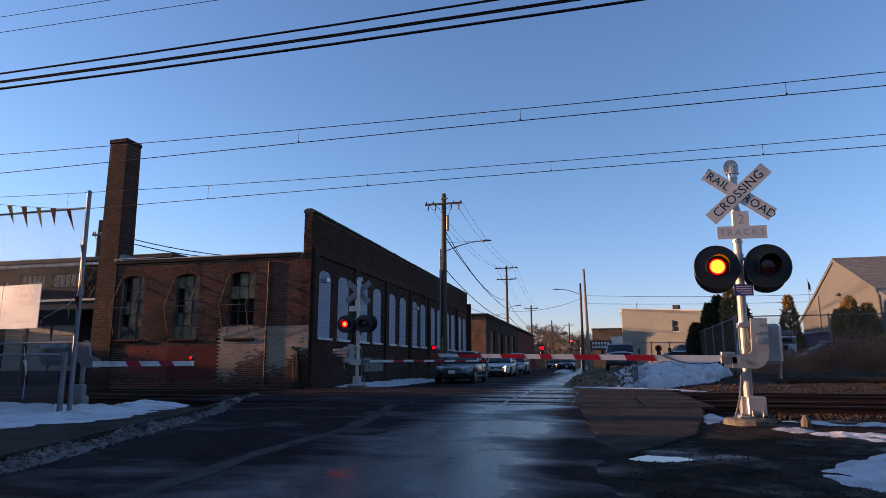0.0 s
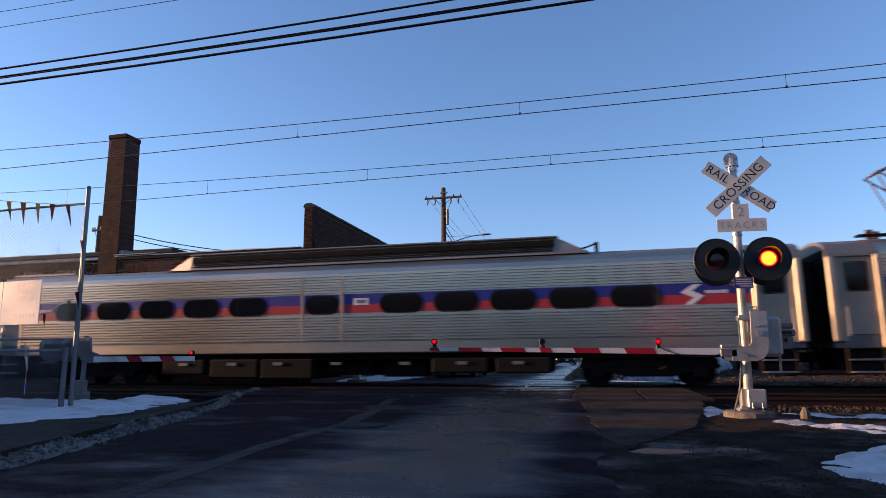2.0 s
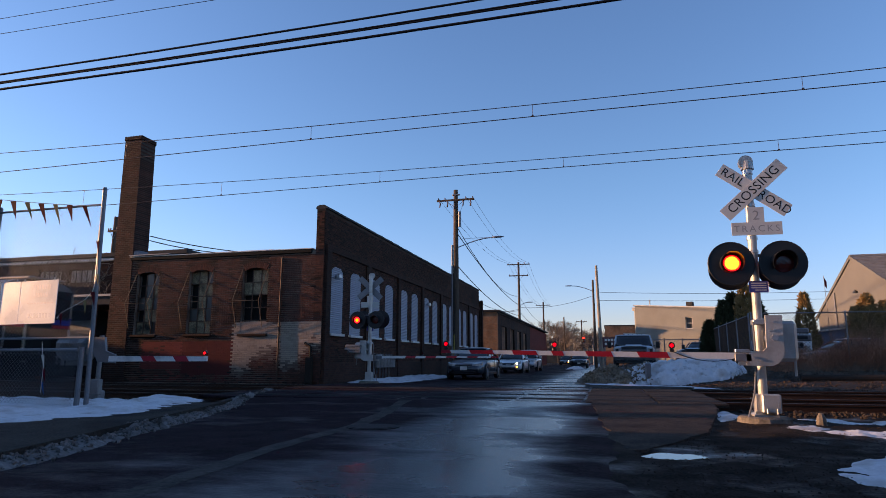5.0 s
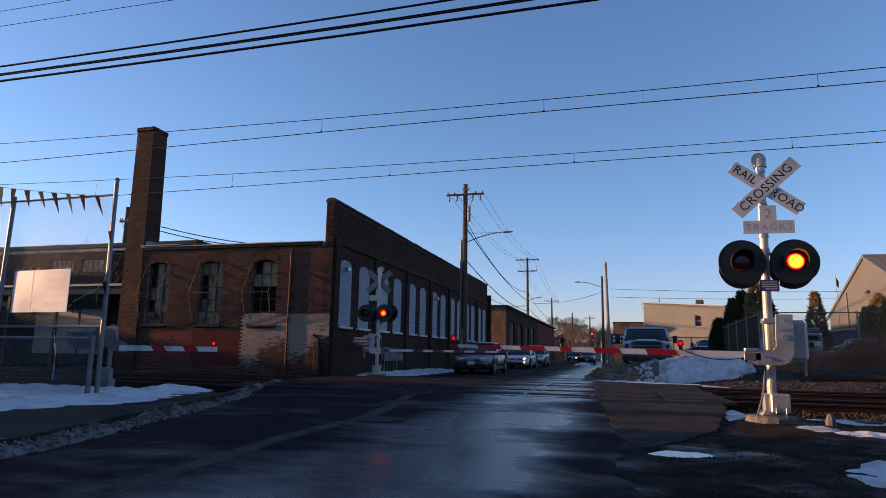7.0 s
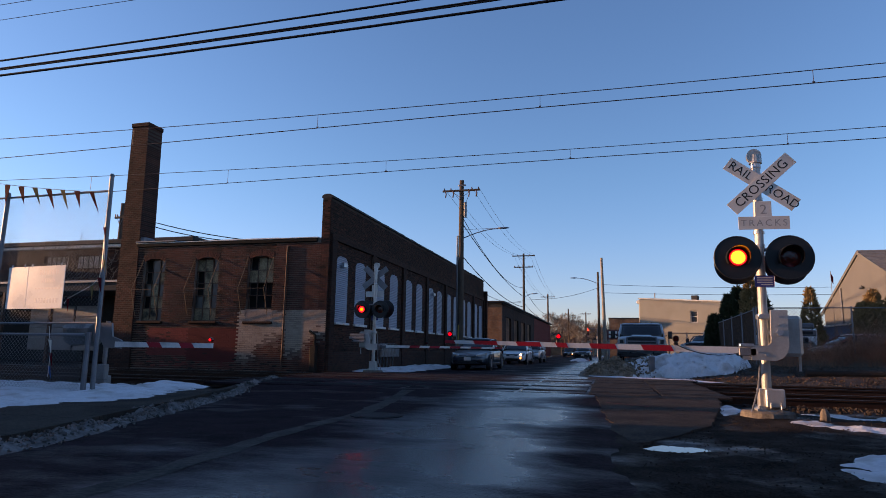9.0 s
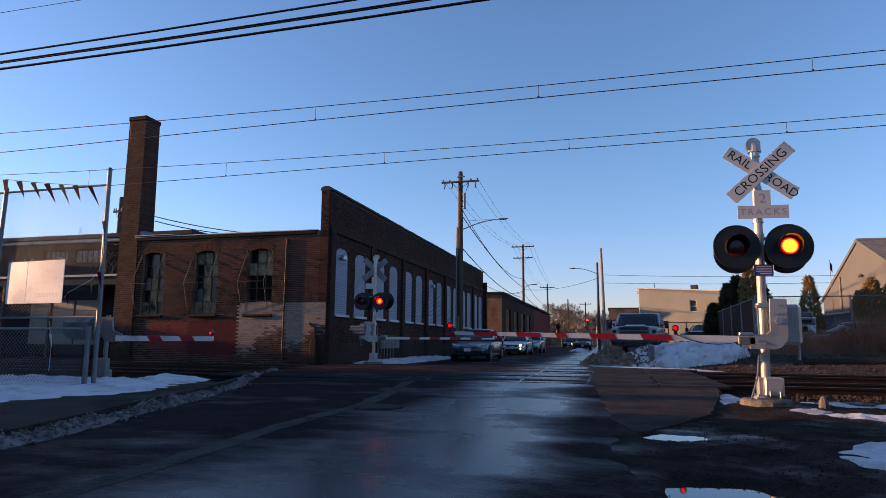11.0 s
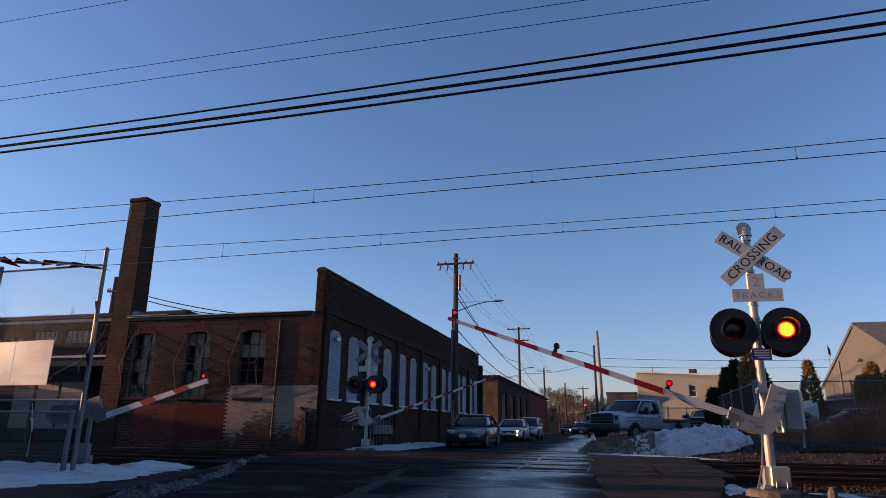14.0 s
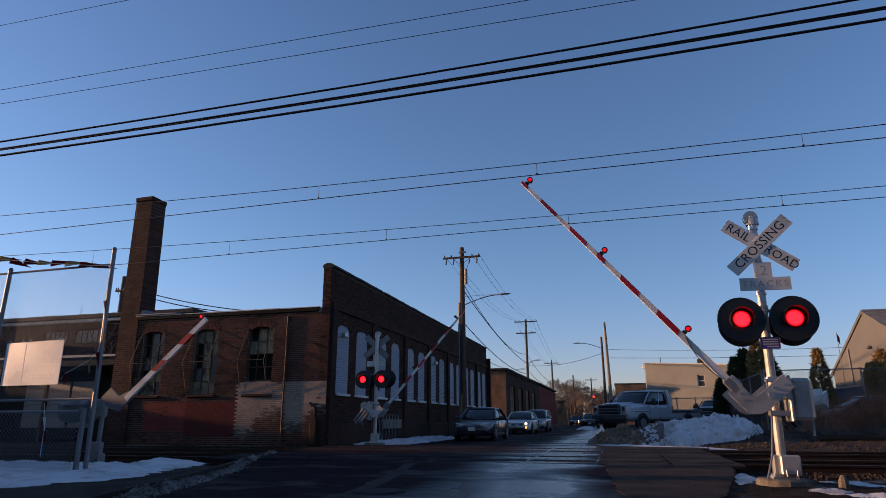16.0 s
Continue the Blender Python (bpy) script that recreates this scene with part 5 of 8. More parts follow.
def lamp_head(parent, x, y, z, face, side, big=1.0, core=0.116, core_mat="lamp_core"):
    """A round signal lamp with a black disc and hood; face is -1 towards -y, +1 towards +y."""
    R, f = 0.335 * big, face
    bm = cyl(B(), (x, y, z), (x, y + f * 0.02, z), R, R * 1.0, 32)
    disc = part("lamp", bm, "black", parent, "black round signal lamp with a red lens")
    bm = B()
    k, ring = 18, []
    for i in range(k + 1):
        a = radians(-35 + 250 * i / k)
        ring.append((math.cos(a), math.sin(a)))
    r1, r2 = 0.165 * big, 0.175 * big
    rim = []
    for c0, s0 in ring:
        l0 = 0.08 + 0.17 * (0.5 + 0.5 * s0)
        rim.append([bm.verts.new((x + r * c0, y + f * d, z + r * s0)) for r, d in ((r1, 0.02), (r1, l0), (r2, l0), (r2, 0.02))])
    for p, q in zip(rim, rim[1:]):
        for i in range(4):
            j = (i + 1) % 4
            bm.faces.new((p[i], p[j], q[j], q[i]))
    bm.faces.new(rim[0])
    bm.faces.new(rim[-1][::-1])
    part("hood", bm, "black", disc)
    part("housing", cyl(B(), (x, y, z), (x, y - f * 0.16, z), 0.17 * big, 0.1 * big, 18), "black", disc)
    rg = B()
    tube(rg, [(x + R * math.cos(a), y + f * 0.012, z + R * math.sin(a)) for a in [2 * math.pi * i / 32 for i in range(33)]], 0.014, 6)
    part("rolled_rim", rg, "black", disc)
    bm = B()
    loft(bm, [[(x + rr * math.cos(2 * math.pi * i / 24), y + f * d, z + rr * math.sin(2 * math.pi * i / 24)) for i in range(24)] for rr, d in ((0.155 * big, 0.021), (0.15 * big, 0.035), (0.1 * big, 0.05), (0.03 * big, 0.056))])
    part("lens", bm, "lens", disc, "dark red lens")
    lit = Vector((x, y + f * 0.062, z))
    bulb = part("light", cyl(B(), (0, -0.004, 0), (0, 0.004, 0), 0.13 * big, seg=28), "lamp_glow", disc, "glowing red light")
    core_bm = cyl(B(), (0, -0.007, 0), (0, 0.007, 0), core * big, seg=28)
    hot = part("light_core", core_bm, core_mat, disc, "orange-hot middle of the light")
    for p in (bulb, hot):
        p.location = lit
        BLINKERS.append((p, lit, lit - Vector((0, f * 0.17, 0)), side, -0.03 if p is hot else 0.03))
    return disc


def crossing_signal(m, label, lettered=True, flip=False):
    """Mast with crossbuck, sign, two-way lamps and gate mechanism. Faces -y, the arm reaches towards -x."""
    s = thing("crossing_signal", label, "crossing signal", m, "crossing signals")
    part("mast", cyl(B(), (0, 0, 0.3), (0, 0, 3.95), 0.068, 0.066, 18), "silver_paint", s, smooth=False)
    bell = part("bell", cyl(B(), (0, 0, 3.98), (0, 0, 4.12), 0.1, 0.09, 16), "silver_paint", s, "silver crossing bell on top of the mast")
    bm = cyl(B(), (-0.03, -0.07, 4.1), (-0.03, 0.06, 4.1), 0.11, 0.1, 16)
    part("gong", bm, "silver_paint", bell)
    part("cap", cyl(B(), (0, 0, 3.9), (0, 0, 3.99), 0.078, 0.078, 14), "galv", bell)
    part("base_casting", loft(B(), [[(-0.17, -0.17, 0.05), (0.17, -0.17, 0.05), (0.17, 0.17, 0.05), (-0.17, 0.17, 0.05)], [(-0.17, -0.17, 0.1), (0.17, -0.17, 0.1), (0.17, 0.17, 0.1), (-0.17, 0.17, 0.1)],
                                    [(-0.12, -0.12, 0.13), (0.12, -0.12, 0.13), (0.12, 0.12, 0.13), (-0.12, 0.12, 0.13)], [(-0.12, -0.12, 0.4), (0.12, -0.12, 0.4), (0.12, 0.12, 0.4), (-0.12, 0.12, 0.4)]]), "silver_paint", s)
    part("foundation", loft(B(), [[(0.42 * math.cos(a), 0.36 * math.sin(a), -0.2) for a in [i * 0.3927 for i in range(16)]], [(0.38 * math.cos(a), 0.33 * math.sin(a), 0.05) for a in [i * 0.3927 for i in range(16)]], [(0.34 * math.cos(a), 0.29 * math.sin(a), 0.075) for a in [i * 0.3927 for i in range(16)]]]), "cast_concrete", s)
    jb = part("junction_box", box(B(), (0.07, -0.16, 0.27), (0.27, 0.12, 0.28), 0.02), "silver_paint", s, "silver junction box at the mast foot")
    for k in (-1, 1):
        part("latch", box(B(), (0.07 + k * 0.07, -0.225, 0.16), (0.016, 0.02, 0.09), 0.004), "galv", jb)
    for k in range(4):
        a = radians(45 + 90 * k)
        part("bolt", cyl(B(), (0.2 * math.cos(a), 0.2 * math.sin(a), 0.04), (0.2 * math.cos(a), 0.2 * math.sin(a), 0.15), 0.018), "galv", s)
    part("conduit", tube(B(), [(-0.1, -0.14, 1.5), (-0.09, -0.13, 0.9), (-0.15, -0.16, 0.4), (-0.28, -0.2, 0.0)], 0.014), "dull_steel", s)
    # crossbuck
    for sgn, txt in ((-1, "RAIL|ROAD"), (1, "CROSSING")):
        off = -0.085 if sgn < 0 else -0.095
        bl = part("crossbuck_blade", box(B(), (0, 0, 0), (1.22, 0.006, 0.228), 0.002), "white_sheet" if lettered else "dull_steel", s, "white crossbuck blade with black letters" if lettered else "grey back of a crossbuck blade")
        ang = -37.0 if sgn < 0 else 43.0
        bl.matrix_basis = pose(0.05, off, 3.62, 0, -ang if sgn > 0 else -ang, 0)
        if lettered:
            if sgn > 0:
                letters("lettering", "CROSSING", 0.205, "black_letter", bl, pose(0, -0.0036, 0, 90, 0, 0), space=1.04)
            else:
                letters("lettering", "RAIL", 0.19, "black_letter", bl, pose(-0.37, -0.0036, 0, 90, 0, 0), space=1.05)
                letters("lettering", "ROAD", 0.19, "black_letter", bl, pose(0.37, -0.0036, 0, 90, 0, 0), space=1.05)
        else:
            part("backing", box(B(), (0, 0.006, 0), (1.2, 0.004, 0.2), 0.002), "dull_steel", bl)
    tp = part("track_plate", box(B(), (0.06, -0.09, 3.12), (0.24, 0.006, 0.42), 0.002), "white_sheet", s, "white plate with faded letters")
    tr = part("track_plate", box(B(), (0.06, -0.092, 2.98), (0.74, 0.006, 0.21), 0.002), "white_sheet", s, "white plate with faded letters")
    if lettered:
        letters("lettering", "2", 0.22, "faded_letter", tp, pose(0.06, -0.0936, 3.19, 90, 0, 0))
        letters("lettering", "TRACKS", 0.15, "faded_letter", tr, pose(0.06, -0.0956, 2.975, 90, 0, 0), space=1.32)
    for z in (2.62, 2.84, 3.38, 3.78):
        part("clamp", cyl(B(), (0, 0, z - 0.022), (0, 0, z + 0.022), 0.082, 0.082, 14), "galv", s)
    # cross arm and lamps
    part("lamp_arm", tube(B(), [(-0.42, 0, 2.56), (0.42, 0, 2.56)], 0.028, 8), "dull_steel", s)
    for side, x in (("L", -0.37), ("R", 0.37)):
        lamp_head(s, x, -0.2, 2.405, -1, side if not flip else ("R" if side == "L" else "L"))
        lamp_head(s, x + 0.06, 0.22, 2.365, 1, side if not flip else ("R" if side == "L" else "L"), 0.96, 0.065, "far_core")
        part("hanger", tube(B(), [(x, 0, 2.52), (x, -0.18, 2.42)], 0.022), "dull_steel", s)
        part("hanger", tube(B(), [(x, 0, 2.52), (x + 0.05, 0.2, 2.42)], 0.022), "dull_steel", s)
    # notice plate with unreadable print
    np_ = part("notice_plate", box(B(), (0.03, -0.085, 2.05), (0.28, 0.006, 0.18), 0.01), "blue_sign", s, "small blue enamel notice with white print")
    for k in range(4):
        part("print_bar", box(B(), (0.03 + (0.03 if k == 3 else 0), -0.0905, 2.105 - k * 0.036), (0.22 - 0.05 * (k == 3), 0.004, 0.014)), "white_sheet", np_)
    # gate mechanism
    mech = part("gate_mechanism", box(B(), (0.37, 0.06, 1.21), (0.3, 0.36, 0.62), 0.05), "silver_paint", s, "silver gate mechanism box")
    part("side_plate", box(B(), (0.2, 0.04, 1.22), (0.05, 0.4, 0.68), 0.015), "silver_paint", mech)
    part("support_leg", cyl(B(), (0.5, 0.06, 0.68), (0.5, 0.06, 0.95), 0.02), "galv", mech)
    part("main_shaft", cyl(B(), (PIV[0], -0.28, PIV[2]), (PIV[0], 0.3, PIV[2]), 0.045), "galv", mech)
    for z in (1.0, 1.5):
        part("mast_clamp", box(B(), (0.06, 0, z), (0.3, 0.2, 0.08), 0.01), "galv", mech)
    return s


PIV = (0.15, -0.26, 1.25)


PIV_NEAR = (0.03, -0.26, 1.52)


def gate_arm(signal, inner, outer, reds, lamps, big=1.0, sub=0.28, pivot=PIV):
    """The striped arm with its bracket and lights, turning about the mechanism's shaft. inner, outer: its reach from the pivot."""
    arm = thing("gate_arm", "", "")
    for k in ("label", "category"):
        if k in arm:
            del arm[k]
    arm.parent = signal
    z = -sub
    br = [(-0.11, 0.34), (0.12, 0.34), (0.12, -0.2), (0.09, -0.3), (0.03, -0.38), (-0.06, -0.42), (-0.405, -0.42), (-0.405, -0.2), (-0.17, -0.2), (-0.12, -0.15)]
    part("bracket", prism(B(), br, -0.05, 0.0), "silver_paint", arm, "silver curved arm bracket")
    part("bracket", prism(B(), br, 0.56, 0.6), "silver_paint", arm, "silver curved arm bracket")
    for bx, bz in ((-0.06, 0.1), (0.0, 0.12), (0.06, 0.1), (-0.05, 0.0), (0.04, 0.02), (0.0, 0.24), (-0.3, -0.3), (-0.2, -0.34)):
        part("bolt", cyl(B(), (bx, -0.062, bz), (bx, -0.05, bz), 0.014, seg=8), "galv", arm)
    part("main_nut", cyl(B(), (0, -0.068, 0), (0, -0.05, 0), 0.05, seg=6), "galv", arm)
    for wz, wh, wl in ((0.14, 0.1, 0.6), (0.03, 0.115, 0.63), (-0.085, 0.11, 0.52)):
        part("counterweight", box(B(), (0.06 + wl / 2, 0.66, wz), (wl, 0.1, wh - 0.012), 0.02), "dull_steel", arm, "stacked grey counterweight plate")
    part("weight_bolt", cyl(B(), (0.53, 0.59, -0.085), (0.53, 0.73, -0.085), 0.03, seg=10), "black", arm)
    part("weight_slot", box(B(), (0.5, 0.607, 0.03), (0.26, 0.008, 0.045), 0.003), "black", arm)
    part("socket", box(B(), (-0.45, 0.0, z - 0.02), (0.24, 0.1, 0.12), 0.01), "dull_steel", arm)
    part("clip", box(B(), (-0.46, 0.0, z + 0.08), (0.2, 0.12, 0.05), 0.008), "galv", arm)

    def hgt(x):
        return (0.105 - 0.05 * (x - inner) / (outer - inner)) * big
    bm = B()
    loft(bm, [[(-x, -0.03, z - hgt(x) / 2), (-x, 0.03, z - hgt(x) / 2), (-x, 0.03, z + hgt(x) / 2), (-x, -0.03, z + hgt(x) / 2)] for x in (inner, outer)])
    part("boom", bm, "arm_white", arm, "white boom of the gate arm")
    for a, b in reds:
        sl = 0.5 * hgt(a)
        bm = B()
        for y in (-0.0325, 0.0325):
            v = [bm.verts.new(p) for p in ((-a, y, z - hgt(a) / 2), (-b, y, z - hgt(b) / 2), (-b + (-sl if b < outer - 0.02 else 0), y, z + hgt(b) / 2), (-a - sl, y, z + hgt(a) / 2))]
            bm.faces.new(v)
            r = bmesh.ops.extrude_face_region(bm, geom=[bm.faces[-1] if hasattr(bm.faces, "ensure_lookup_table") and not bm.faces.ensure_lookup_table() else bm.faces[0]])
            for w in [g for g in r["geom"] if isinstance(g, bmesh.types.BMVert)]:
                w.co.y -= math.copysign(0.002, y)
        part("red_band", bm, "arm_red", arm, "red band")
    for x, state in lamps:
        zz = z + hgt(x) / 2
        gl = part("gate_light", box(B(), (-x, 0, zz + 0.02), (0.07, 0.05, 0.06), 0.01), "black", arm, "small red light on the arm")
        part("lens", cyl(B(), (-x, -0.035, zz + 0.1), (-x, 0.035, zz + 0.1), 0.046 * big, 0.046 * big, 14), "dark_red", gl)
        part("lens_ring", tube(B(), [(-x + 0.046 * math.cos(q), -0.036, zz + 0.1 + 0.046 * math.sin(q)) for q in [i * math.pi / 8 for i in range(17)]], 0.008, 5), "black", gl)
        lit = Vector((-x, -0.04, zz + 0.1))
        g = part("light", cyl(B(), (0, -0.003, 0), (0, 0.003, 0), 0.03 * big, seg=14), "small_glow", gl)
        g.location = lit
        if state:
            BLINKERS.append((g, lit, lit + Vector((0, 0.04, 0)), state, 0.04))
    part("lamp_cord", tube(B(), hang((-lamps[-1][0], -0.035, z + 0.06), (-0.5, -0.03, z - 0.02), 0.1, 8), 0.006), "cable", arm)
    for p in arm.children:
        p.location = Vector(PIV) - Vector(pivot)
    return arm


near_signal = crossing_signal(pose(2.3, 10.6, 0.0, 0, 1.0, 0), "silver railroad crossing signal with flashing lamps and crossbuck beside the street")
near_arm = gate_arm(near_signal, 0.38, 5.2, [(1.5, 1.95), (2.35, 2.75), (3.12, 3.3), (3.55, 3.95), (4.28, 4.68), (5.02, 5.2)], [(5.12, ""), (3.28, "L"), (1.47, "R")], pivot=PIV_NEAR)
far_signal = crossing_signal(pose(-8.75, 22.3, 0.04, 0, 0, 180), "silver railroad crossing signal across the tracks seen from behind", False, True)
far_arm = gate_arm(far_signal, 0.42, 5.1, [(1.5, 1.9), (2.3, 2.7), (3.1, 3.5), (3.9, 4.3), (4.8, 5.1)], [(4.7, ""), (2.2, "")])

# pavement gate on the near left, behind the fence
ped = thing("pavement_gate", "silver pavement gate with a short striped arm behind a fence", "crossing gate", pose(-11.02, 11.6, 0))
part("mast", cyl(B(), (0, 0, 0.1), (0, 0, 1.45), 0.05, seg=14), "worn_silver", ped)
part("base_casting", box(B(), (0, 0, 0.12), (0.26, 0.26, 0.24), 0.03), "worn_silver", ped)
part("junction_box", box(B(), (0.12, -0.16, 0.32), (0.24, 0.14, 0.34), 0.02), "worn_silver", ped)
rr = random.Random(77)
bm = loft(B(), [[(-0.75 + u, 0.1 + w * 0.24 * math.cos(q) * rr.uniform(0.85, 1.1), 1.16 + w * 0.27 * math.sin(q) * rr.uniform(0.85, 1.12)) for q in [i * math.pi / 6 for i in range(12)]] for u, w in ((-0.5, 0.55), (-0.42, 0.9), (-0.25, 1.0), (-0.05, 1.05), (0.15, 0.95), (0.32, 1.0), (0.45, 0.75), (0.5, 0.4))])
mech = part("gate_mechanism", bm, "bag", ped, "gate mechanism wrapped in a grey tarpaulin")
part("mast_clamp", box(B(), (-0.15, 0.02, 1.2), (0.36, 0.22, 0.4), 0.03), "worn_silver", mech)
ped_arm = new("gate_arm")
ped_arm.parent = ped
part("bracket", prism(B(), [(-0.15, 0.2), (0.15, 0.2), (0.2, -0.1), (0.45, -0.18), (0.45, -0.36), (0.0, -0.34), (-0.15, -0.1)], -0.3, -0.25), "dull_steel", ped_arm)
bm = B()
loft(bm, [[(x, -0.31, -0.27 - h), (x, -0.25, -0.27 - h), (x, -0.25, -0.27 + h), (x, -0.31, -0.27 + h)] for x, h in ((0.3, 0.06), (2.75, 0.05))])
part("boom", bm, "arm_white", ped_arm, "white boom of the short arm")
for a, b in ((1.12, 1.5), (1.93, 2.3)):
    bm = prism(B(), [(a, -0.215), (b - 0.05, -0.215), (b + 0.04, -0.325), (a + 0.09, -0.325)], -0.314, -0.25)
    part("red_band", bm, "arm_red", ped_arm, "red band")
gl = part("gate_light", cyl(B(), (2.7, -0.31, -0.15), (2.7, -0.25, -0.15), 0.05, seg=12), "dark_red", ped_arm, "small red light on the arm")
part("light", cyl(B(), (2.7, -0.316, -0.15), (2.7, -0.312, -0.15), 0.03, seg=12), "small_glow", gl)

for p in ped_arm.children:
    p.location = (0.12, 0, -0.35)

# ================= the train =================
TRAIN_V, TRAIN_X0 = 25.4, -6.97 + 25.4 * 1.5          # metres a second; front end at 0 s
CAR_L, CAR_STEP = 24.8, 25.35
SIDE, ROOF_Y = 1.52, 18.3


def corrugated(z0, z1, n):
    pts = []
    for i in range(n):
        a, b = z0 + (z1 - z0) * i / n, z0 + (z1 - z0) * (i + 1) / n
        pts += [(0, a), (0.034, a + 0.14 * (b - a)), (0.034, a + 0.66 * (b - a)), (0, a + 0.8 * (b - a))]
    return pts


def body_section():
    """Half outline of the car body, (out, z), from the sill up to the roof's middle."""
    h = [(SIDE - 0.02, 1.05), (SIDE, 1.08), (SIDE, 1.4)]
    h += [(SIDE + o, z) for o, z in corrugated(1.42, 2.16, 9)]
    h += [(SIDE, 2.17), (SIDE, 2.78)]
    h += [(SIDE + o, z) for o, z in corrugated(2.8, 3.36, 7)]
    h += [(SIDE, 3.37), (SIDE - 0.05, 3.5), (SIDE - 0.2, 3.64), (SIDE - 0.5, 3.75), (0.5, 3.82)]
    return h


def rounded(x0, x1, z0, z1, r, k=4):
    pts = []
    for cx_, cz_, a0 in ((x1 - r, z1 - r, 0), (x0 + r, z1 - r, 90), (x0 + r, z0 + r, 180), (x1 - r, z0 + r, 270)):
        for i in range(k + 1):
            a = radians(a0 + 90 * i / k)
            pts.append((cx_ + r * math.cos(a), cz_ + r * math.sin(a)))
    return pts


def rail_car(label, first_window, last_window, pantograph, front_cab, rear_cab, emblems):
    c = thing("rail_car", label, "rail car", None, "train cars")
    half = body_section()
    ring = [(-o, z) for o, z in half] + [(o, z) for o, z in reversed(half)]
    DOOR = ((0.14, 1.15), (CAR_L - 1.15, CAR_L - 0.14))
    bm = B()
    spans = [(1.17, CAR_L - 1.17)]
    for a, b in spans:
        loft(bm, [[(x, y, z) for y, z in ring] for x in (a, b)])
    part("body", bm, "stainless", c, "corrugated stainless steel body shell")
    # ends with recessed doors
    for e, (a, b) in enumerate(DOOR):
        end = 0.0 if e == 0 else CAR_L
        sg = 1 if e == 0 else -1
        up = [(-SIDE, 3.3)] + [(-o, z) for o, z in half[-5:]] + [(o, z) for o, z in reversed(half[-5:])] + [(SIDE, 3.3)]
        bm = B()
        loft(bm, [[(x, y, z) for y, z in up] for x in (end, end + sg * 1.17)])
        part("end_roof", bm, "car_roof", c)
        bm = B()
        box(bm, (end + sg * 0.6, 0, 2.2), (1.13, 2 * SIDE - 0.24, 2.24))
        part("vestibule", bm, "dull_steel", c)
        for s in (-1, 1):
            cp = part("corner_post", box(B(), (end + sg * 0.09, s * (SIDE - 0.06), 2.28), (0.18, 0.13, 2.12), 0.055, None, 3), "post_steel", c, "bright steel corner post")
            part("end_panel", box(B(), (end + sg * 0.235, s * (SIDE - 0.07), 2.28), (0.11, 0.1, 2.12), 0.01), "door_steel", c)
            if (front_cab if e == 0 else rear_cab):
                part("post_stripe", box(B(), (end + sg * 0.145, s * (SIDE - 0.056), 2.42), (0.296, 0.136, 0.2), 0.055, None, 3), "train_blue", cp)
                part("post_stripe", box(B(), (end + sg * 0.145, s * (SIDE - 0.056), 2.25), (0.296, 0.136, 0.13), 0.055, None, 3), "train_red", cp)
            part("door_post", box(B(), (end + sg * 1.1, s * (SIDE - 0.03), 2.2), (0.12, 0.13, 2.28), 0.05, None, 3), "post_steel", c, "bright steel door post")
            part("grab_rail", tube(B(), [(end + sg * 0.33, s * (SIDE + 0.03), 1.35), (end + sg * 0.33, s * (SIDE + 0.05), 1.4), (end + sg * 0.33, s * (SIDE + 0.05), 2.0), (end + sg * 0.33, s * (SIDE + 0.03), 2.05)], 0.018, 6), "galv", c)
            y = s * (SIDE - 0.1)
            dr = part("door", box(B(), (end + sg * 0.66, y, 2.34), (0.74, 0.05, 1.9), 0.01), "door_steel", c, "grey steel end door with a window")
            part("door_window", prism(B(), rounded(end + sg * 0.66 - 0.24, end + sg * 0.66 + 0.24, 2.46, 3.14, 0.05), y - 0.032, y + 0.032), "train_glass", dr)
            fr_loop = rounded(end + sg * 0.66 - 0.26, end + sg * 0.66 + 0.26, 2.44, 3.16, 0.06)
            part("window_seal", tube(B(), [(px, y + s * 0.03, pz) for px, pz in fr_loop + fr_loop[:1]], 0.014, 4), "rubber", dr)
            st = part("step_well", box(B(), (end + sg * 0.68, s * (SIDE - 0.6), 0.96), (0.78, 0.5, 0.84)), "train_under", c)
            for k in range(3):
                part("step", box(B(), (end + sg * 0.68, s * (SIDE - 0.04 - 0.1 * k), 0.5 + 0.29 * k), (0.76, 0.22, 0.05), 0.01), "dull_steel", st)
                part("riser", box(B(), (end + sg * 0.68, s * (SIDE - 0.12 - 0.1 * k), 0.62 + 0.29 * k), (0.76, 0.02, 0.2), 0.004), "train_under", st)
            for q in (0.28, 1.08):
                part("step_side", box(B(), (end + sg * q, s * (SIDE - 0.1), 0.78), (0.05, 0.12, 0.66), 0.01), "train_under", st)
        cab = front_cab if e == 0 else rear_cab
        x = end - sg * 0.012
        ew = part("end_wall", box(B(), (end + sg * 0.02, 0, 2.36), (0.05, 2 * SIDE - 0.16, 2.3), 0.01), "train_under", c, "dark sooty end wall")
        part("end_door", box(B(), (x, 0, 2.2), (0.04, 0.8, 2.2), 0.01), "dull_steel", ew)
        if cab:
            for s in (-1, 1):
                part("cab_window", prism(B(), rounded(s * 0.95 - 0.38, s * 0.95 + 0.38, 2.5, 3.2, 0.06), x - 0.02, x + 0.02, "x"), "train_glass", ew)
                part("end_stripe", box(B(), (x, s * 0.95, 2.3), (0.03, 0.98, 0.2)), "train_blue", ew)
                part("end_stripe", box(B(), (x, s * 0.95, 2.13), (0.03, 0.98, 0.12)), "train_red", ew)
                part("marker_light", cyl(B(), (x - sg * 0.02, s * 0.7, 3.55), (x + sg * 0.02, s * 0.7, 3.55), 0.09, seg=12), "head_lamp", ew)
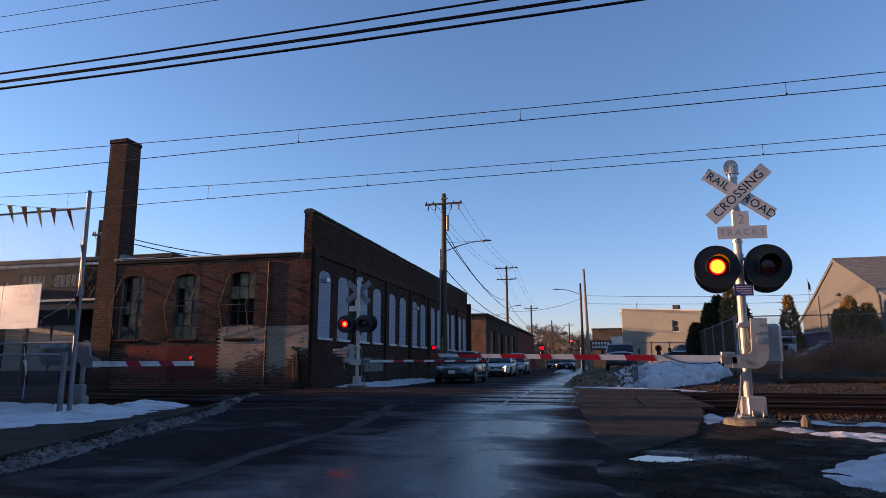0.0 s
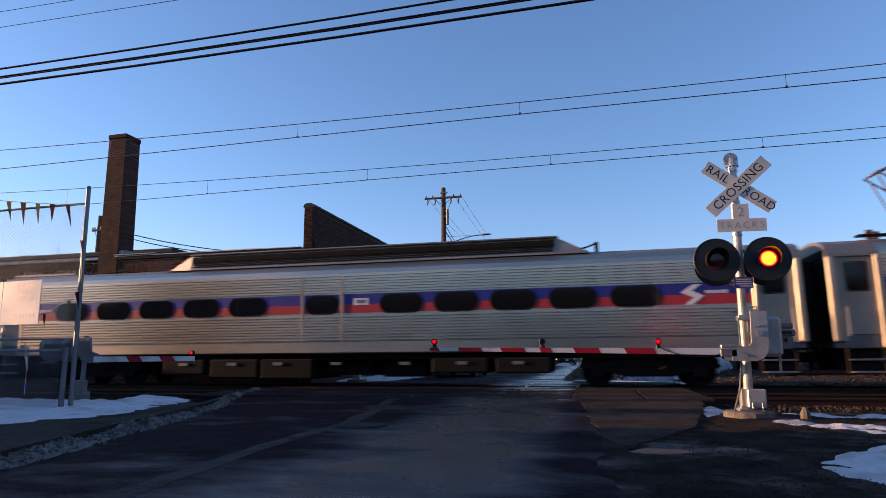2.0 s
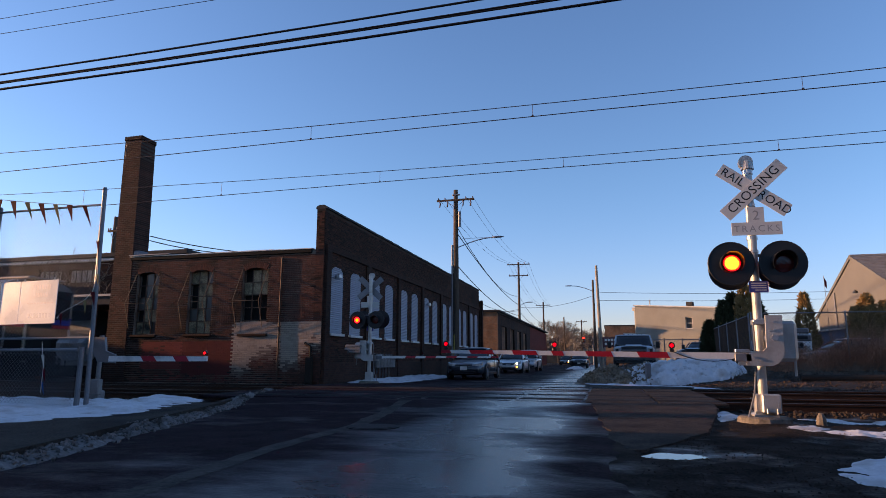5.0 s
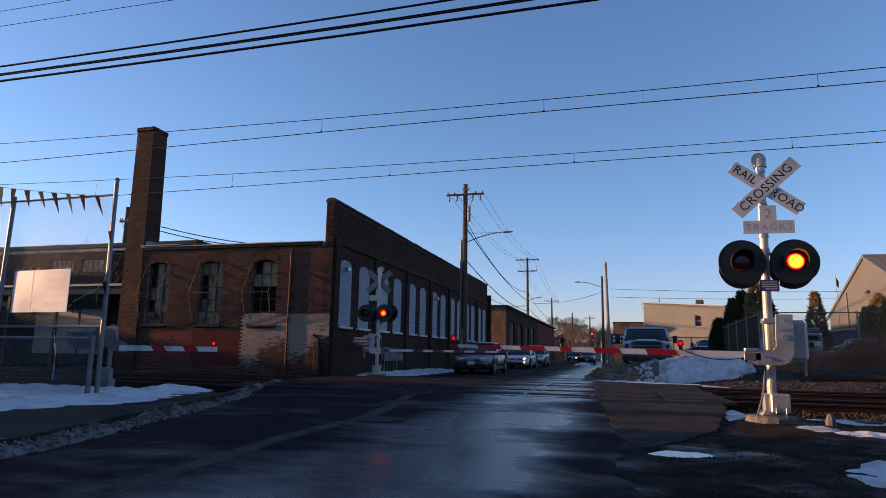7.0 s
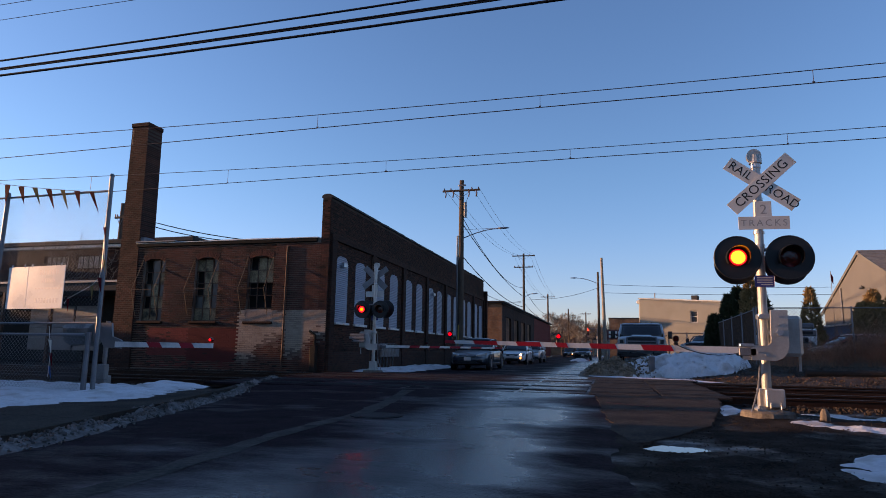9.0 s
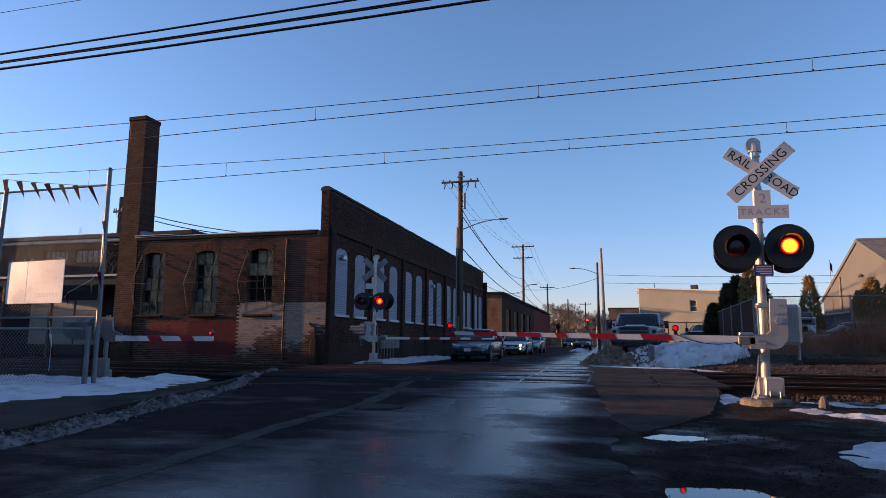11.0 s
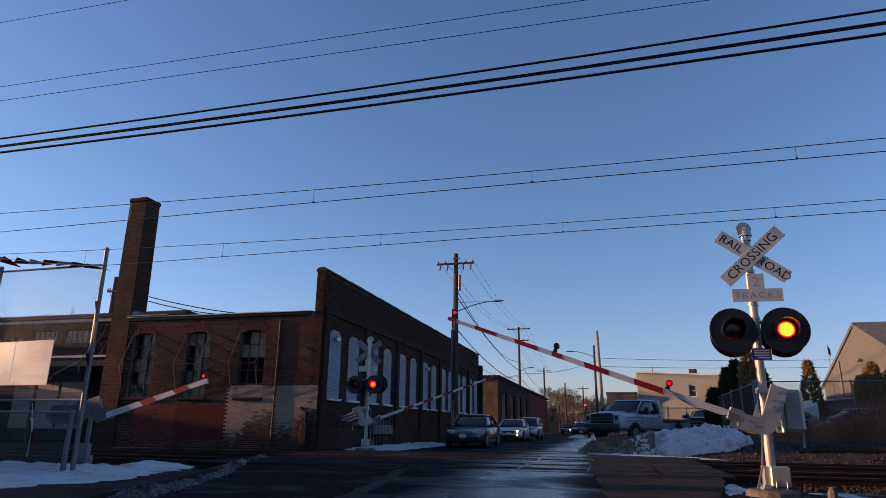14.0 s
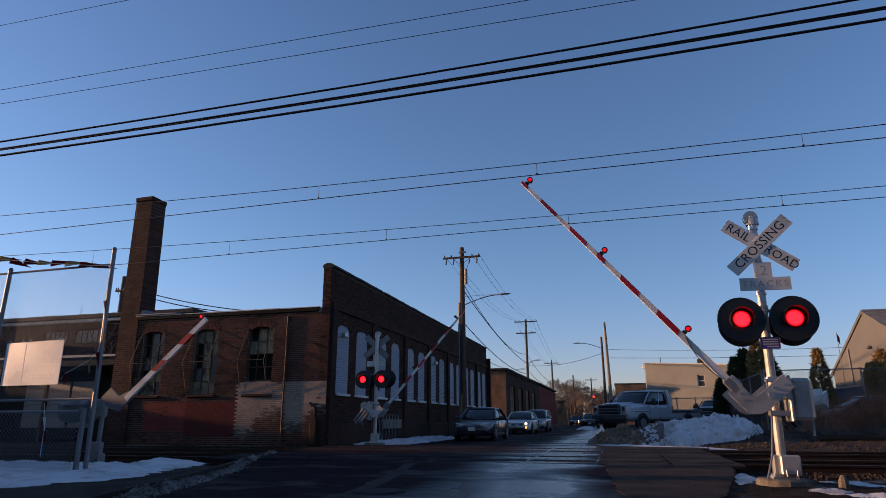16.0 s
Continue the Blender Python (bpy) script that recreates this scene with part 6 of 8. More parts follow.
            for s in (-1, 1):
                part("collision_post", box(B(), (x, s * 0.47, 2.3), (0.14, 0.1, 2.3), 0.03), "post_steel", ew)
                part("window_seal", tube(B(), [(x - sg * 0.02, s * 0.95 + px, pz) for px, pz in rounded(-0.4, 0.4, 2.48, 3.22, 0.07) + [(0.4, 2.55)]], 0.02, 4), "rubber", ew)
                part("tail_lamp", cyl(B(), (x - sg * 0.03, s * 1.2, 3.42), (x + sg * 0.03, s * 1.2, 3.42), 0.07, seg=12), "dark_red", ew)
                part("hand_rail", tube(B(), [(x - sg * 0.06, s * 1.35, 1.3), (x - sg * 0.08, s * 1.35, 1.35), (x - sg * 0.08, s * 1.35, 2.0), (x - sg * 0.06, s * 1.35, 2.05)], 0.018, 6), "galv", ew)
                part("hose", tube(B(), hang((x - sg * 0.05, s * 0.5, 0.95), (x - sg * 0.1, s * 0.85, 0.8), 0.25, 8), 0.03, 6), "rubber", ew)
            part("anticlimber", box(B(), (x - sg * 0.06, 0, 1.12), (0.2, 2.5, 0.16), 0.03), "train_under", ew)
            part("pilot", box(B(), (end + sg * 0.25, 0, 0.55), (0.1, 2.4, 0.5), 0.03), "train_under", c)
            part("head_light", cyl(B(), (x - sg * 0.05, 0, 3.6), (x, 0, 3.6), 0.13, seg=16), "head_lamp", ew)
            part("visor", box(B(), (end + sg * 1.0, 0, 3.85), (2.6, 1.6, 0.1), 0.03), "car_roof", c)
        part("diaphragm", box(B(), (end - sg * 0.12, 0, 2.2), (0.26, 0.95, 2.3), 0.04), "rubber", c)
        part("coupler", box(B(), (end - sg * 0.1, 0, 0.85), (0.34, 0.3, 0.26), 0.04), "train_under", c)
    # stripe band and windows on both sides
    ws = [first_window + 1.605 * k for k in range(5)]
    we = [CAR_L - last_window - 1.22 - 1.605 * k for k in range(5)]
    wins = [(a, a + 1.24) for a in ws] + [(a, a + 1.24) for a in we] + [(first_window + 8.95, first_window + 9.97)]
    for s in (-1, 1):
        y0 = s * SIDE
        bm = B()
        box(bm, (CAR_L / 2, y0 + s * 0.004, 2.61), (CAR_L - 2.42, 0.014, 0.3))
        band = part("blue_stripe", bm, "train_blue", c, "blue stripe along the window band")
        bm = B()
        box(bm, (CAR_L / 2, y0 + s * 0.004, 2.335), (CAR_L - 2.42, 0.014, 0.25))
        part("red_stripe", bm, "train_red", c, "red stripe along the window band")
        for a, b in wins:
            w = part("window", prism(B(), rounded(a, b, 2.2, 2.72, 0.24, 5), y0 - 0.005, y0 + s * 0.022), "train_glass", c, "dark window with rounded ends")
            fr = B()
            loop = rounded(a - 0.015, b + 0.015, 2.185, 2.735, 0.25, 5)
            tube(fr, [(px, y0 + s * 0.012, pz) for px, pz in loop + loop[:1]], 0.011, 4)
            part("window_frame", fr, "rubber", w)
        for x in (first_window + 8.84, first_window + 10.1):
            part("centre_post", box(B(), (x, y0 + s * 0.01, 2.35), (0.09, 0.05, 1.9), 0.01), "door_steel", c, "grey steel post")
        for x in emblems:
            d = -s  # the way the writing runs on this side
            mk = part("emblem", prism(B(), [(x + d * u, z) for u, z in ((0.02, 2.72), (0.24, 2.72), (0.0, 2.56), (0.28, 2.42), (0.0, 2.2), (-0.22, 2.2), (0.03, 2.38), (-0.28, 2.52))], y0 - 0.004, y0 + s * 0.018), "train_white", c, "white zigzag emblem")
            for k in range(5):
                part("print_bar", box(B(), (x + d * (0.36 + 0.11 * k), y0 + s * 0.008, 2.52), (0.08, 0.016, 0.085)), "train_white", mk)
        for x in (1.5, CAR_L - 1.5):
            for k in (-1, 0, 1):
                part("number_bar", box(B(), (x + 0.13 * k, y0 + s * 0.02, 1.98), (0.09, 0.012, 0.15)), "train_blue", c, "blue painted number")
        for x in (1.56, CAR_L - 1.56):
            nb_ = part("number_box", box(B(), (x, y0 + s * 0.012, 2.68), (0.3, 0.02, 0.12), 0.004), "black", c, "small black number box")
            part("print_bar", box(B(), (x, y0 + s * 0.024, 2.68), (0.2, 0.004, 0.06)), "pennant_yellow", nb_)
        sp_ = part("sign_panel", box(B(), (first_window + 8.25, y0 + s * 0.012, 2.53), (0.46, 0.016, 0.2), 0.002), "train_white", c, "small white sign panel")
        part("print_bar", box(B(), (first_window + 8.25, y0 + s * 0.021, 2.53), (0.3, 0.004, 0.1)), "dull_steel", sp_)
        part("sill_rail", box(B(), (CAR_L / 2, y0 + s * 0.01, 1.41), (CAR_L - 2.9, 0.03, 0.035), 0.005), "dull_steel", c)
    # roof
    part("roof_sheet", loft(B(), [[(x, y, z + 0.006) for y, z in ((-1.3, 3.645), (-1.0, 3.76), (-0.5, 3.826), (0.5, 3.826), (1.0, 3.76), (1.3, 3.645))] for x in (1.0, CAR_L - 1.0)]), "car_roof", c)
    h0, h1 = 6.0, 17.6
    hood = part("roof_hood", loft(B(), [[(h0 - 0.9, y, z) for y, z in ((-1.25, 3.72), (1.25, 3.72), (1.0, 3.78), (-1.0, 3.78))], [(h0, y, z) for y, z in ((-1.25, 3.72), (1.25, 3.72), (1.15, 4.2), (-1.15, 4.2))],
                                        [(h1, y, z) for y, z in ((-1.25, 3.72), (1.25, 3.72), (1.15, 4.2), (-1.15, 4.2))], [(h1 + 0.9, y, z) for y, z in ((-1.25, 3.72), (1.25, 3.72), (1.0, 3.78), (-1.0, 3.78))]]), "car_roof", c, "raised equipment hood on the roof")
    for s in (-1, 1):
        bm = B()
        for k in range(6):
            box(bm, ((h0 + h1) / 2, s * (1.245 - 0.012 * k), 3.82 + k * 0.055), (h1 - h0 - 0.2, 0.03, 0.03))
        box(bm, ((h0 + h1) / 2, s * 1.2, 3.95), (h1 - h0 - 0.1, 0.02, 0.36))
        part("vent_grille", bm, "train_under", hood, "dark slatted grille")
    part("hood_lid", box(B(), ((h0 + h1) / 2, 0, 4.215), (h1 - h0 + 0.1, 2.5, 0.05), 0.015), "car_roof", hood)
    # bogies and gear below
    part("underframe", box(B(), (CAR_L / 2, 0, 0.98), (CAR_L - 2.4, 2.5, 0.22)), "train_under", c)
    for bx in (3.75, CAR_L - 3.75):
        bg = part("bogie", box(B(), (bx, 0, 0.72), (3.5, 2.2, 0.3), 0.06), "train_under", c)
        for dx in (-1.3, 1.3):
            for s in (-1, 1):
                wh = part("wheel", cyl(B(), (bx + dx, s * 0.68, RAIL_TOP + 0.42), (bx + dx, s * 0.82, RAIL_TOP + 0.42), 0.42, 0.41, 28), "train_under", bg)
                part("axle_box", box(B(), (bx + dx, s * 1.0, RAIL_TOP + 0.44), (0.4, 0.24, 0.36), 0.05), "train_under", bg)
        for s in (-1, 1):
            part("side_frame", prism(B(), [(bx - 1.8, 0.62), (bx - 1.0, 0.5), (bx - 0.6, 0.38), (bx + 0.6, 0.38), (bx + 1.0, 0.5), (bx + 1.8, 0.62), (bx + 1.7, 0.8), (bx - 1.7, 0.8)], s * 1.02 - 0.06, s * 1.02 + 0.06), "train_under", bg)
            part("damper", tube(B(), [(bx - 0.9, s * 1.2, 1.0), (bx - 0.3, s * 1.2, 0.55)], 0.05), "train_under", bg)
    rnd = random.Random(first_window * 100)
    for k in range(7):
        x = 7.0 + k * 1.75
        hgt = rnd.uniform(0.4, 0.58)
        eb = part("equipment_box", box(B(), (x, rnd.choice((-0.5, 0.5)) * 0.6, 0.9 - hgt / 2), (rnd.uniform(1.3, 1.68), 2.3, hgt), 0.04), "train_under", c)
        for s in (-1, 1):
            part("box_label", box(B(), (x + rnd.uniform(-0.3, 0.3), s * 1.47, 0.76), (0.3, 0.012, 0.09), 0.002), "worn_silver", eb)
    if pantograph:
        pb = part("pantograph_frame", box(B(), (3.6, 0, 3.98), (2.2, 1.3, 0.08), 0.01), "train_under", c, "roof frame with red insulators")
        for dx in (-1.0, -0.3, 0.4, 1.0):
            for s in (-0.6, 0.6):
                part("insulator", cyl(B(), (3.6 + dx, s, 3.8), (3.6 + dx, s, 4.1), 0.07, 0.05, 10), "dark_red", pb)
        for dx, dy, hgt in ((1.9, -0.5, 0.5), (2.3, 0.4, 0.55), (2.75, -0.4, 0.42), (-1.7, 0.3, 0.35), (-2.1, -0.3, 0.3)):
            ins = part("insulator", cyl(B(), (3.6 + dx, dy, 3.78), (3.6 + dx, dy, 3.78 + hgt), 0.05, 0.04, 10), "dark_red", pb)
            for k in range(4):
                z_ = 3.85 + k * hgt / 4.6
                part("shed", cyl(B(), (3.6 + dx, dy, z_), (3.6 + dx, dy, z_ + 0.025), 0.1, 0.07, 12), "dark_red", ins)
            part("terminal", box(B(), (3.6 + dx, dy, 3.8 + hgt), (0.16, 0.12, 0.08), 0.02), "rust", ins)
        part("bus_bar", tube(B(), [(5.5, -0.5, 4.28), (5.5, -0.5, 4.5), (5.7, -0.2, 4.55), (5.9, 0.4, 4.4), (6.1, 0.1, 4.3), (6.35, -0.4, 4.22)], 0.03, 6), "train_under", pb)
        part("bus_bar", tube(B(), [(4.7, 0.3, 4.05), (5.1, 0.2, 4.3), (5.5, -0.4, 4.3)], 0.025, 6), "train_under", pb)
        part("breaker", box(B(), (5.2, 0.5, 3.98), (0.7, 0.4, 0.3), 0.04), "rust", pb, "dark red circuit breaker box")
        part("runway", box(B(), (3.6, -1.05, 3.86), (5.4, 0.25, 0.05), 0.01), "train_under", pb)
        part("balance_spring", cyl(B(), (3.0, 0, 4.12), (4.2, 0, 4.12), 0.1, seg=10), "rust", pb)
        rod = B()
        for s in (-0.45, 0.45):
            tube(rod, [(3.95, s, 4.15), (1.85, s * 0.9, 5.68)], 0.026)
            tube(rod, [(2.5, s * 0.6, 4.15), (1.9, s * 0.6, 5.6)], 0.018)
        tube(rod, [(1.85, -0.45, 5.68), (1.85, 0.45, 5.68)], 0.03)
        part("lower_arm", rod, "rust", pb)
        rod = B()
        for s in (-0.35, 0.35):
            tube(rod, [(1.85, s, 5.68), (3.85, s * 1.2, 6.6)], 0.022)
        tube(rod, [(1.85, -0.35, 5.68), (3.85, 0.42, 6.6)], 0.016)
        part("upper_arm", rod, "rust", pb)
        rod = B()
        for dx in (-0.2, 0.25):
            tube(rod, [(3.9 + dx, -0.95, 6.4), (3.9 + dx, -0.6, 6.68), (3.9 + dx, 0.6, 6.68), (3.9 + dx, 0.95, 6.4)], 0.028)
        tube(rod, [(3.7, -0.4, 6.68), (4.15, -0.4, 6.68)], 0.02)
        tube(rod, [(3.7, 0.4, 6.68), (4.15, 0.4, 6.68)], 0.02)
        part("pickup_head", rod, "train_under", pb)
    for pts, post in ((hang((4.9, -0.3, 4.25), (6.2, -0.2, 4.1), 0.12, 8), (4.9, -0.3)), (hang((CAR_L - 4, 0.2, 4.0), (CAR_L - 0.3, 0.2, 4.15), 0.15, 8), (CAR_L - 0.4, 0.2))):
        part("roof_cable", tube(B(), pts, 0.03), "train_under", c)
        part("cable_post", cyl(B(), (*post, 3.8), (*post, 4.28), 0.06), "train_under", c)
    return c


cars = [rail_car("stainless steel rail car leading a passing train", 3.38, 2.47, False, False, True, (2.6, CAR_L - 1.45)),
        rail_car("stainless steel rail car with raised pantograph", 3.25, 2.63, True, False, False, (2.2, CAR_L - 2.25)),
        rail_car("stainless steel rail car with pantograph at the train's tail", 3.3, 2.63, True, False, True, (2.2, CAR_L - 2.25))]


# ================= poles, lamps and wires =================


def utility_pole(x, y, h, r, arms, mat="wood_pole", label="weathered wooden utility pole with crossarms", lean=0.0):
    p = thing("utility_pole", label, "utility pole", pose(x, y, 0, 0, lean, 0), "utility poles")
    part("pole", cyl(B(), (0, 0, -0.2), (0, 0, h), r * 1.25, r * 0.8, 14), mat, p)
    for z, w in arms:
        a = part("crossarm", box(B(), (0, -0.12, z), (w, 0.1, 0.12), 0.01), mat, p)
        for k in (-0.46, -0.28, 0.28, 0.46):
            part("insulator", cyl(B(), (w * k, -0.12, z + 0.06), (w * k, -0.12, z + 0.2), 0.045, 0.03, 8), "insulator", a)
        for s in (-1, 1):
            part("brace", tube(B(), [(0, -0.13, z - 0.5), (s * w * 0.25, -0.13, z - 0.05)], 0.016, 5), "dull_steel", a)
    return p


p1 = utility_pole(-9.1, 38, 11.9, 0.18, [(11.2, 2.5)])
for k in (-1.05, -0.55, 0.5, 1.0):
    part("cutout", tube(B(), [(k, -0.2, 11.15), (k + 0.08, -0.28, 10.95), (k + 0.02, -0.24, 10.72)], 0.045, 6), "insulator", p1, "brown porcelain fuse cutout")
part("jumper_wire", tube(B(), hang((0.5, -0.2, 10.8), (0.28, -0.15, 10.3), 0.05, 6), 0.015), "cable", p1)
part("guy_bracket", box(B(), (0.05, -0.1, 11.55), (0.5, 0.1, 0.1), 0.02), "dull_steel", p1)
part("transformer", cyl(B(), (0.28, -0.1, 9.4), (0.28, -0.1, 10.4), 0.1, 0.1, 12), "dull_steel", p1, "slim grey cable terminal")
part("riser_pipe", tube(B(), [(-0.22, -0.1, 0), (-0.22, -0.1, 8.2)], 0.06, 8), "dull_steel", p1)
p2 = utility_pole(-10.0, 75, 12.8, 0.15, [(12.5, 2.8), (11.1, 2.4)])
p3 = utility_pole(-10.6, 112, 11.2, 0.16, [(10.6, 2.6)])
p4 = utility_pole(-7.5, 120, 9.0, 0.14, [])
p5 = utility_pole(-4.6, 130, 9.0, 0.14, [(8.6, 2.2)])
p6 = utility_pole(-0.45, 70, 11.3, 0.17, [], "grey_pole", "bleached wooden utility pole leaning slightly", -1.0)
p7 = utility_pole(-1.05, 68.5, 9.5, 0.13, [], "wood_pole", "dark wooden pole beside a taller pole")
p8 = utility_pole(-28.3, 30, 9.4, 0.15, [(8.5, 0.8)], "wood_pole", "short dark utility pole behind the brick works")


def street_lamp(parent, x, y, z, reach, rise):
    a = B()
    pts = [(x + reach * s, y, z + rise * math.sin(s * math.pi / 2)) for s in [i / 8 for i in range(9)]]
    tube(a, pts, 0.035, 8)
    br = part("lamp_bracket", a, "galv", parent, "curved steel lamp bracket")
    e = pts[-1]
    s = 1 if reach > 0 else -1
    bm = loft(B(), [[(e[0] + s * d, y + w * math.cos(q), e[2] + 0.02 + t * math.sin(q)) for q in [i * math.pi / 4 for i in range(8)]] for d, w, t in ((-0.05, 0.04, 0.04), (0.15, 0.13, 0.07), (0.5, 0.12, 0.06), (0.7, 0.03, 0.02))])
    part("lamp_head", bm, "galv", br, "grey cobra-head street lamp")


guy = thing("guy_wire", "steel guy wire with a dull yellow guard beside the pole", "guy wire")
part("wire", tube(B(), [(-8.05, 33.0, 0.0), (-9.05, 37.9, 10.6)], 0.012, 5), "cable", guy)
part("guard", tube(B(), [(-8.05, 33.0, -0.05), (-8.27, 34.07, 2.3)], 0.045, 8), "guard_yellow", guy, "dull yellow guard tube")
street_lamp(p1, 0.15, -0.05, 8.05, 2.3, 0.55)
part("stay_rod", tube(B(), [(0.1, -0.05, 8.6), (2.2, -0.05, 8.62)], 0.012, 5), "galv", p1)
street_lamp(p7, -0.1, 0, 8.3, -2.2, 0.6)
street_lamp(p2, 0.1, 0, 7.4, 0.9, 0.4)


def span(a, b, sag, r=0.018, label="black overhead wire between utility poles"):
    w = thing("overhead_wire", label, "cable", None, "street wires")
    part("wire", tube(B(), hang(a, b, sag, 18), r, 5), "cable", w)


for dx in (-1.15, -0.7, 0.7, 1.15):
    span((-9.1 + dx, 37.9, 11.4), (-10 + dx * 1.1, 74.9, 12.7), 0.9, 0.01)
    span((-10 + dx * 1.1, 74.9, 12.7), (-10.6 + dx, 111.9, 10.8), 0.8, 0.012)
span((-8.95, 38, 9.3), (-9.9, 75, 8.6), 1.3, 0.022)
span((-8.95, 38, 8.9), (-9.9, 75, 7.4), 0.6, 0.03)
span((-8.95, 38, 6.8), (-9.9, 75, 6.2), 0.7, 0.03)
span((-9.9, 75, 8.4), (-10.5, 112, 7.4), 0.8, 0.025)
span((-9.9, 75, 7.2), (-0.9, 70, 8.0), 0.5, 0.02)
span((-9.9, 75, 6.6), (-10.5, 112, 6.4), 0.6, 0.03)
span((-0.75, 70, 8.3), (40, 74, 8.6), 0.5, 0.02)
span((-0.75, 70, 7.4), (40, 72, 7.6), 0.4, 0.02)
span((-10.0, 75, 7.0), (-13.5, 62, 5.9), 0.3, 0.02)
span((-10.6, 52.5, 5.9), (-9.9, 75, 6.9), 0.5, 0.02)
span((-28.2, 30, 8.4), (-20.2, 23, 7.6), 0.3, 0.02)


# ================= vehicles =================
def wheel(parent, x, y, r=0.33, w=0.22, rim="dull_steel"):
    t = part("wheel", loft(B(), [[(x + rr * math.cos(a), y + d, r + rr * math.sin(a)) for a in [2 * math.pi * i / 22 for i in range(22)]] for d, rr in ((-w / 2, r * 0.86), (-w / 2 + 0.03, r), (w / 2 - 0.03, r), (w / 2, r * 0.86))]), "rubber", parent, "black tyre")
    for s in (-1, 1):
        rb = cyl(B(), (x, y + s * w * 0.45, r), (x, y + s * (w / 2 + 0.012), r), r * 0.62, r * 0.56, 18)
        part("rim", rb, rim, t)


CAR_FORM = {
    # top line, under edge and half width along the length, as shares; cabin foot and roof; belt; corner sharpness
    "sedan": dict(top=[(0, 0.6), (0.015, 0.68), (0.06, 0.76), (0.14, 0.84), (0.27, 0.96), (0.34, 0.97), (0.8, 1.02), (0.97, 1.0), (1.0, 0.78)], low=[(0, 0.34), (0.05, 0.22), (0.94, 0.24), (1, 0.42)],
                  wide=[(0, 0.6), (0.02, 0.76), (0.07, 0.9), (0.2, 0.98), (0.4, 1.0), (0.8, 0.99), (0.96, 0.88), (1, 0.72)], foot=(0.255, 0.87), roof=(0.43, 0.7), belt=0.93, power=0.42, wheel=0.33, hood=0.8),
    "suv": dict(top=[(0, 0.7), (0.015, 0.84), (0.06, 0.94), (0.24, 1.06), (0.34, 1.07), (0.95, 1.1), (1.0, 0.86)], low=[(0, 0.4), (0.05, 0.28), (0.94, 0.3), (1, 0.45)],
                wide=[(0, 0.66), (0.02, 0.8), (0.07, 0.93), (0.2, 0.99), (0.8, 1.0), (0.97, 0.92), (1, 0.8)], foot=(0.23, 0.99), roof=(0.38, 0.92), belt=1.03, power=0.4, wheel=0.36, hood=0.94),
    "pickup": dict(top=[(0, 1.05), (0.012, 1.3), (0.04, 1.37), (0.22, 1.43), (0.3, 1.42), (0.575, 1.42), (0.58, 1.0), (1.0, 1.0)], low=[(0, 0.6), (0.03, 0.5), (1, 0.55)],
                   wide=[(0, 0.86), (0.012, 0.93), (0.05, 0.98), (0.15, 1.0), (0.575, 1.0), (0.58, 0.98), (1, 0.98)], foot=(0.225, 0.57), roof=(0.335, 0.555), belt=1.38, power=0.3, wheel=0.42, hood=1.32),
}


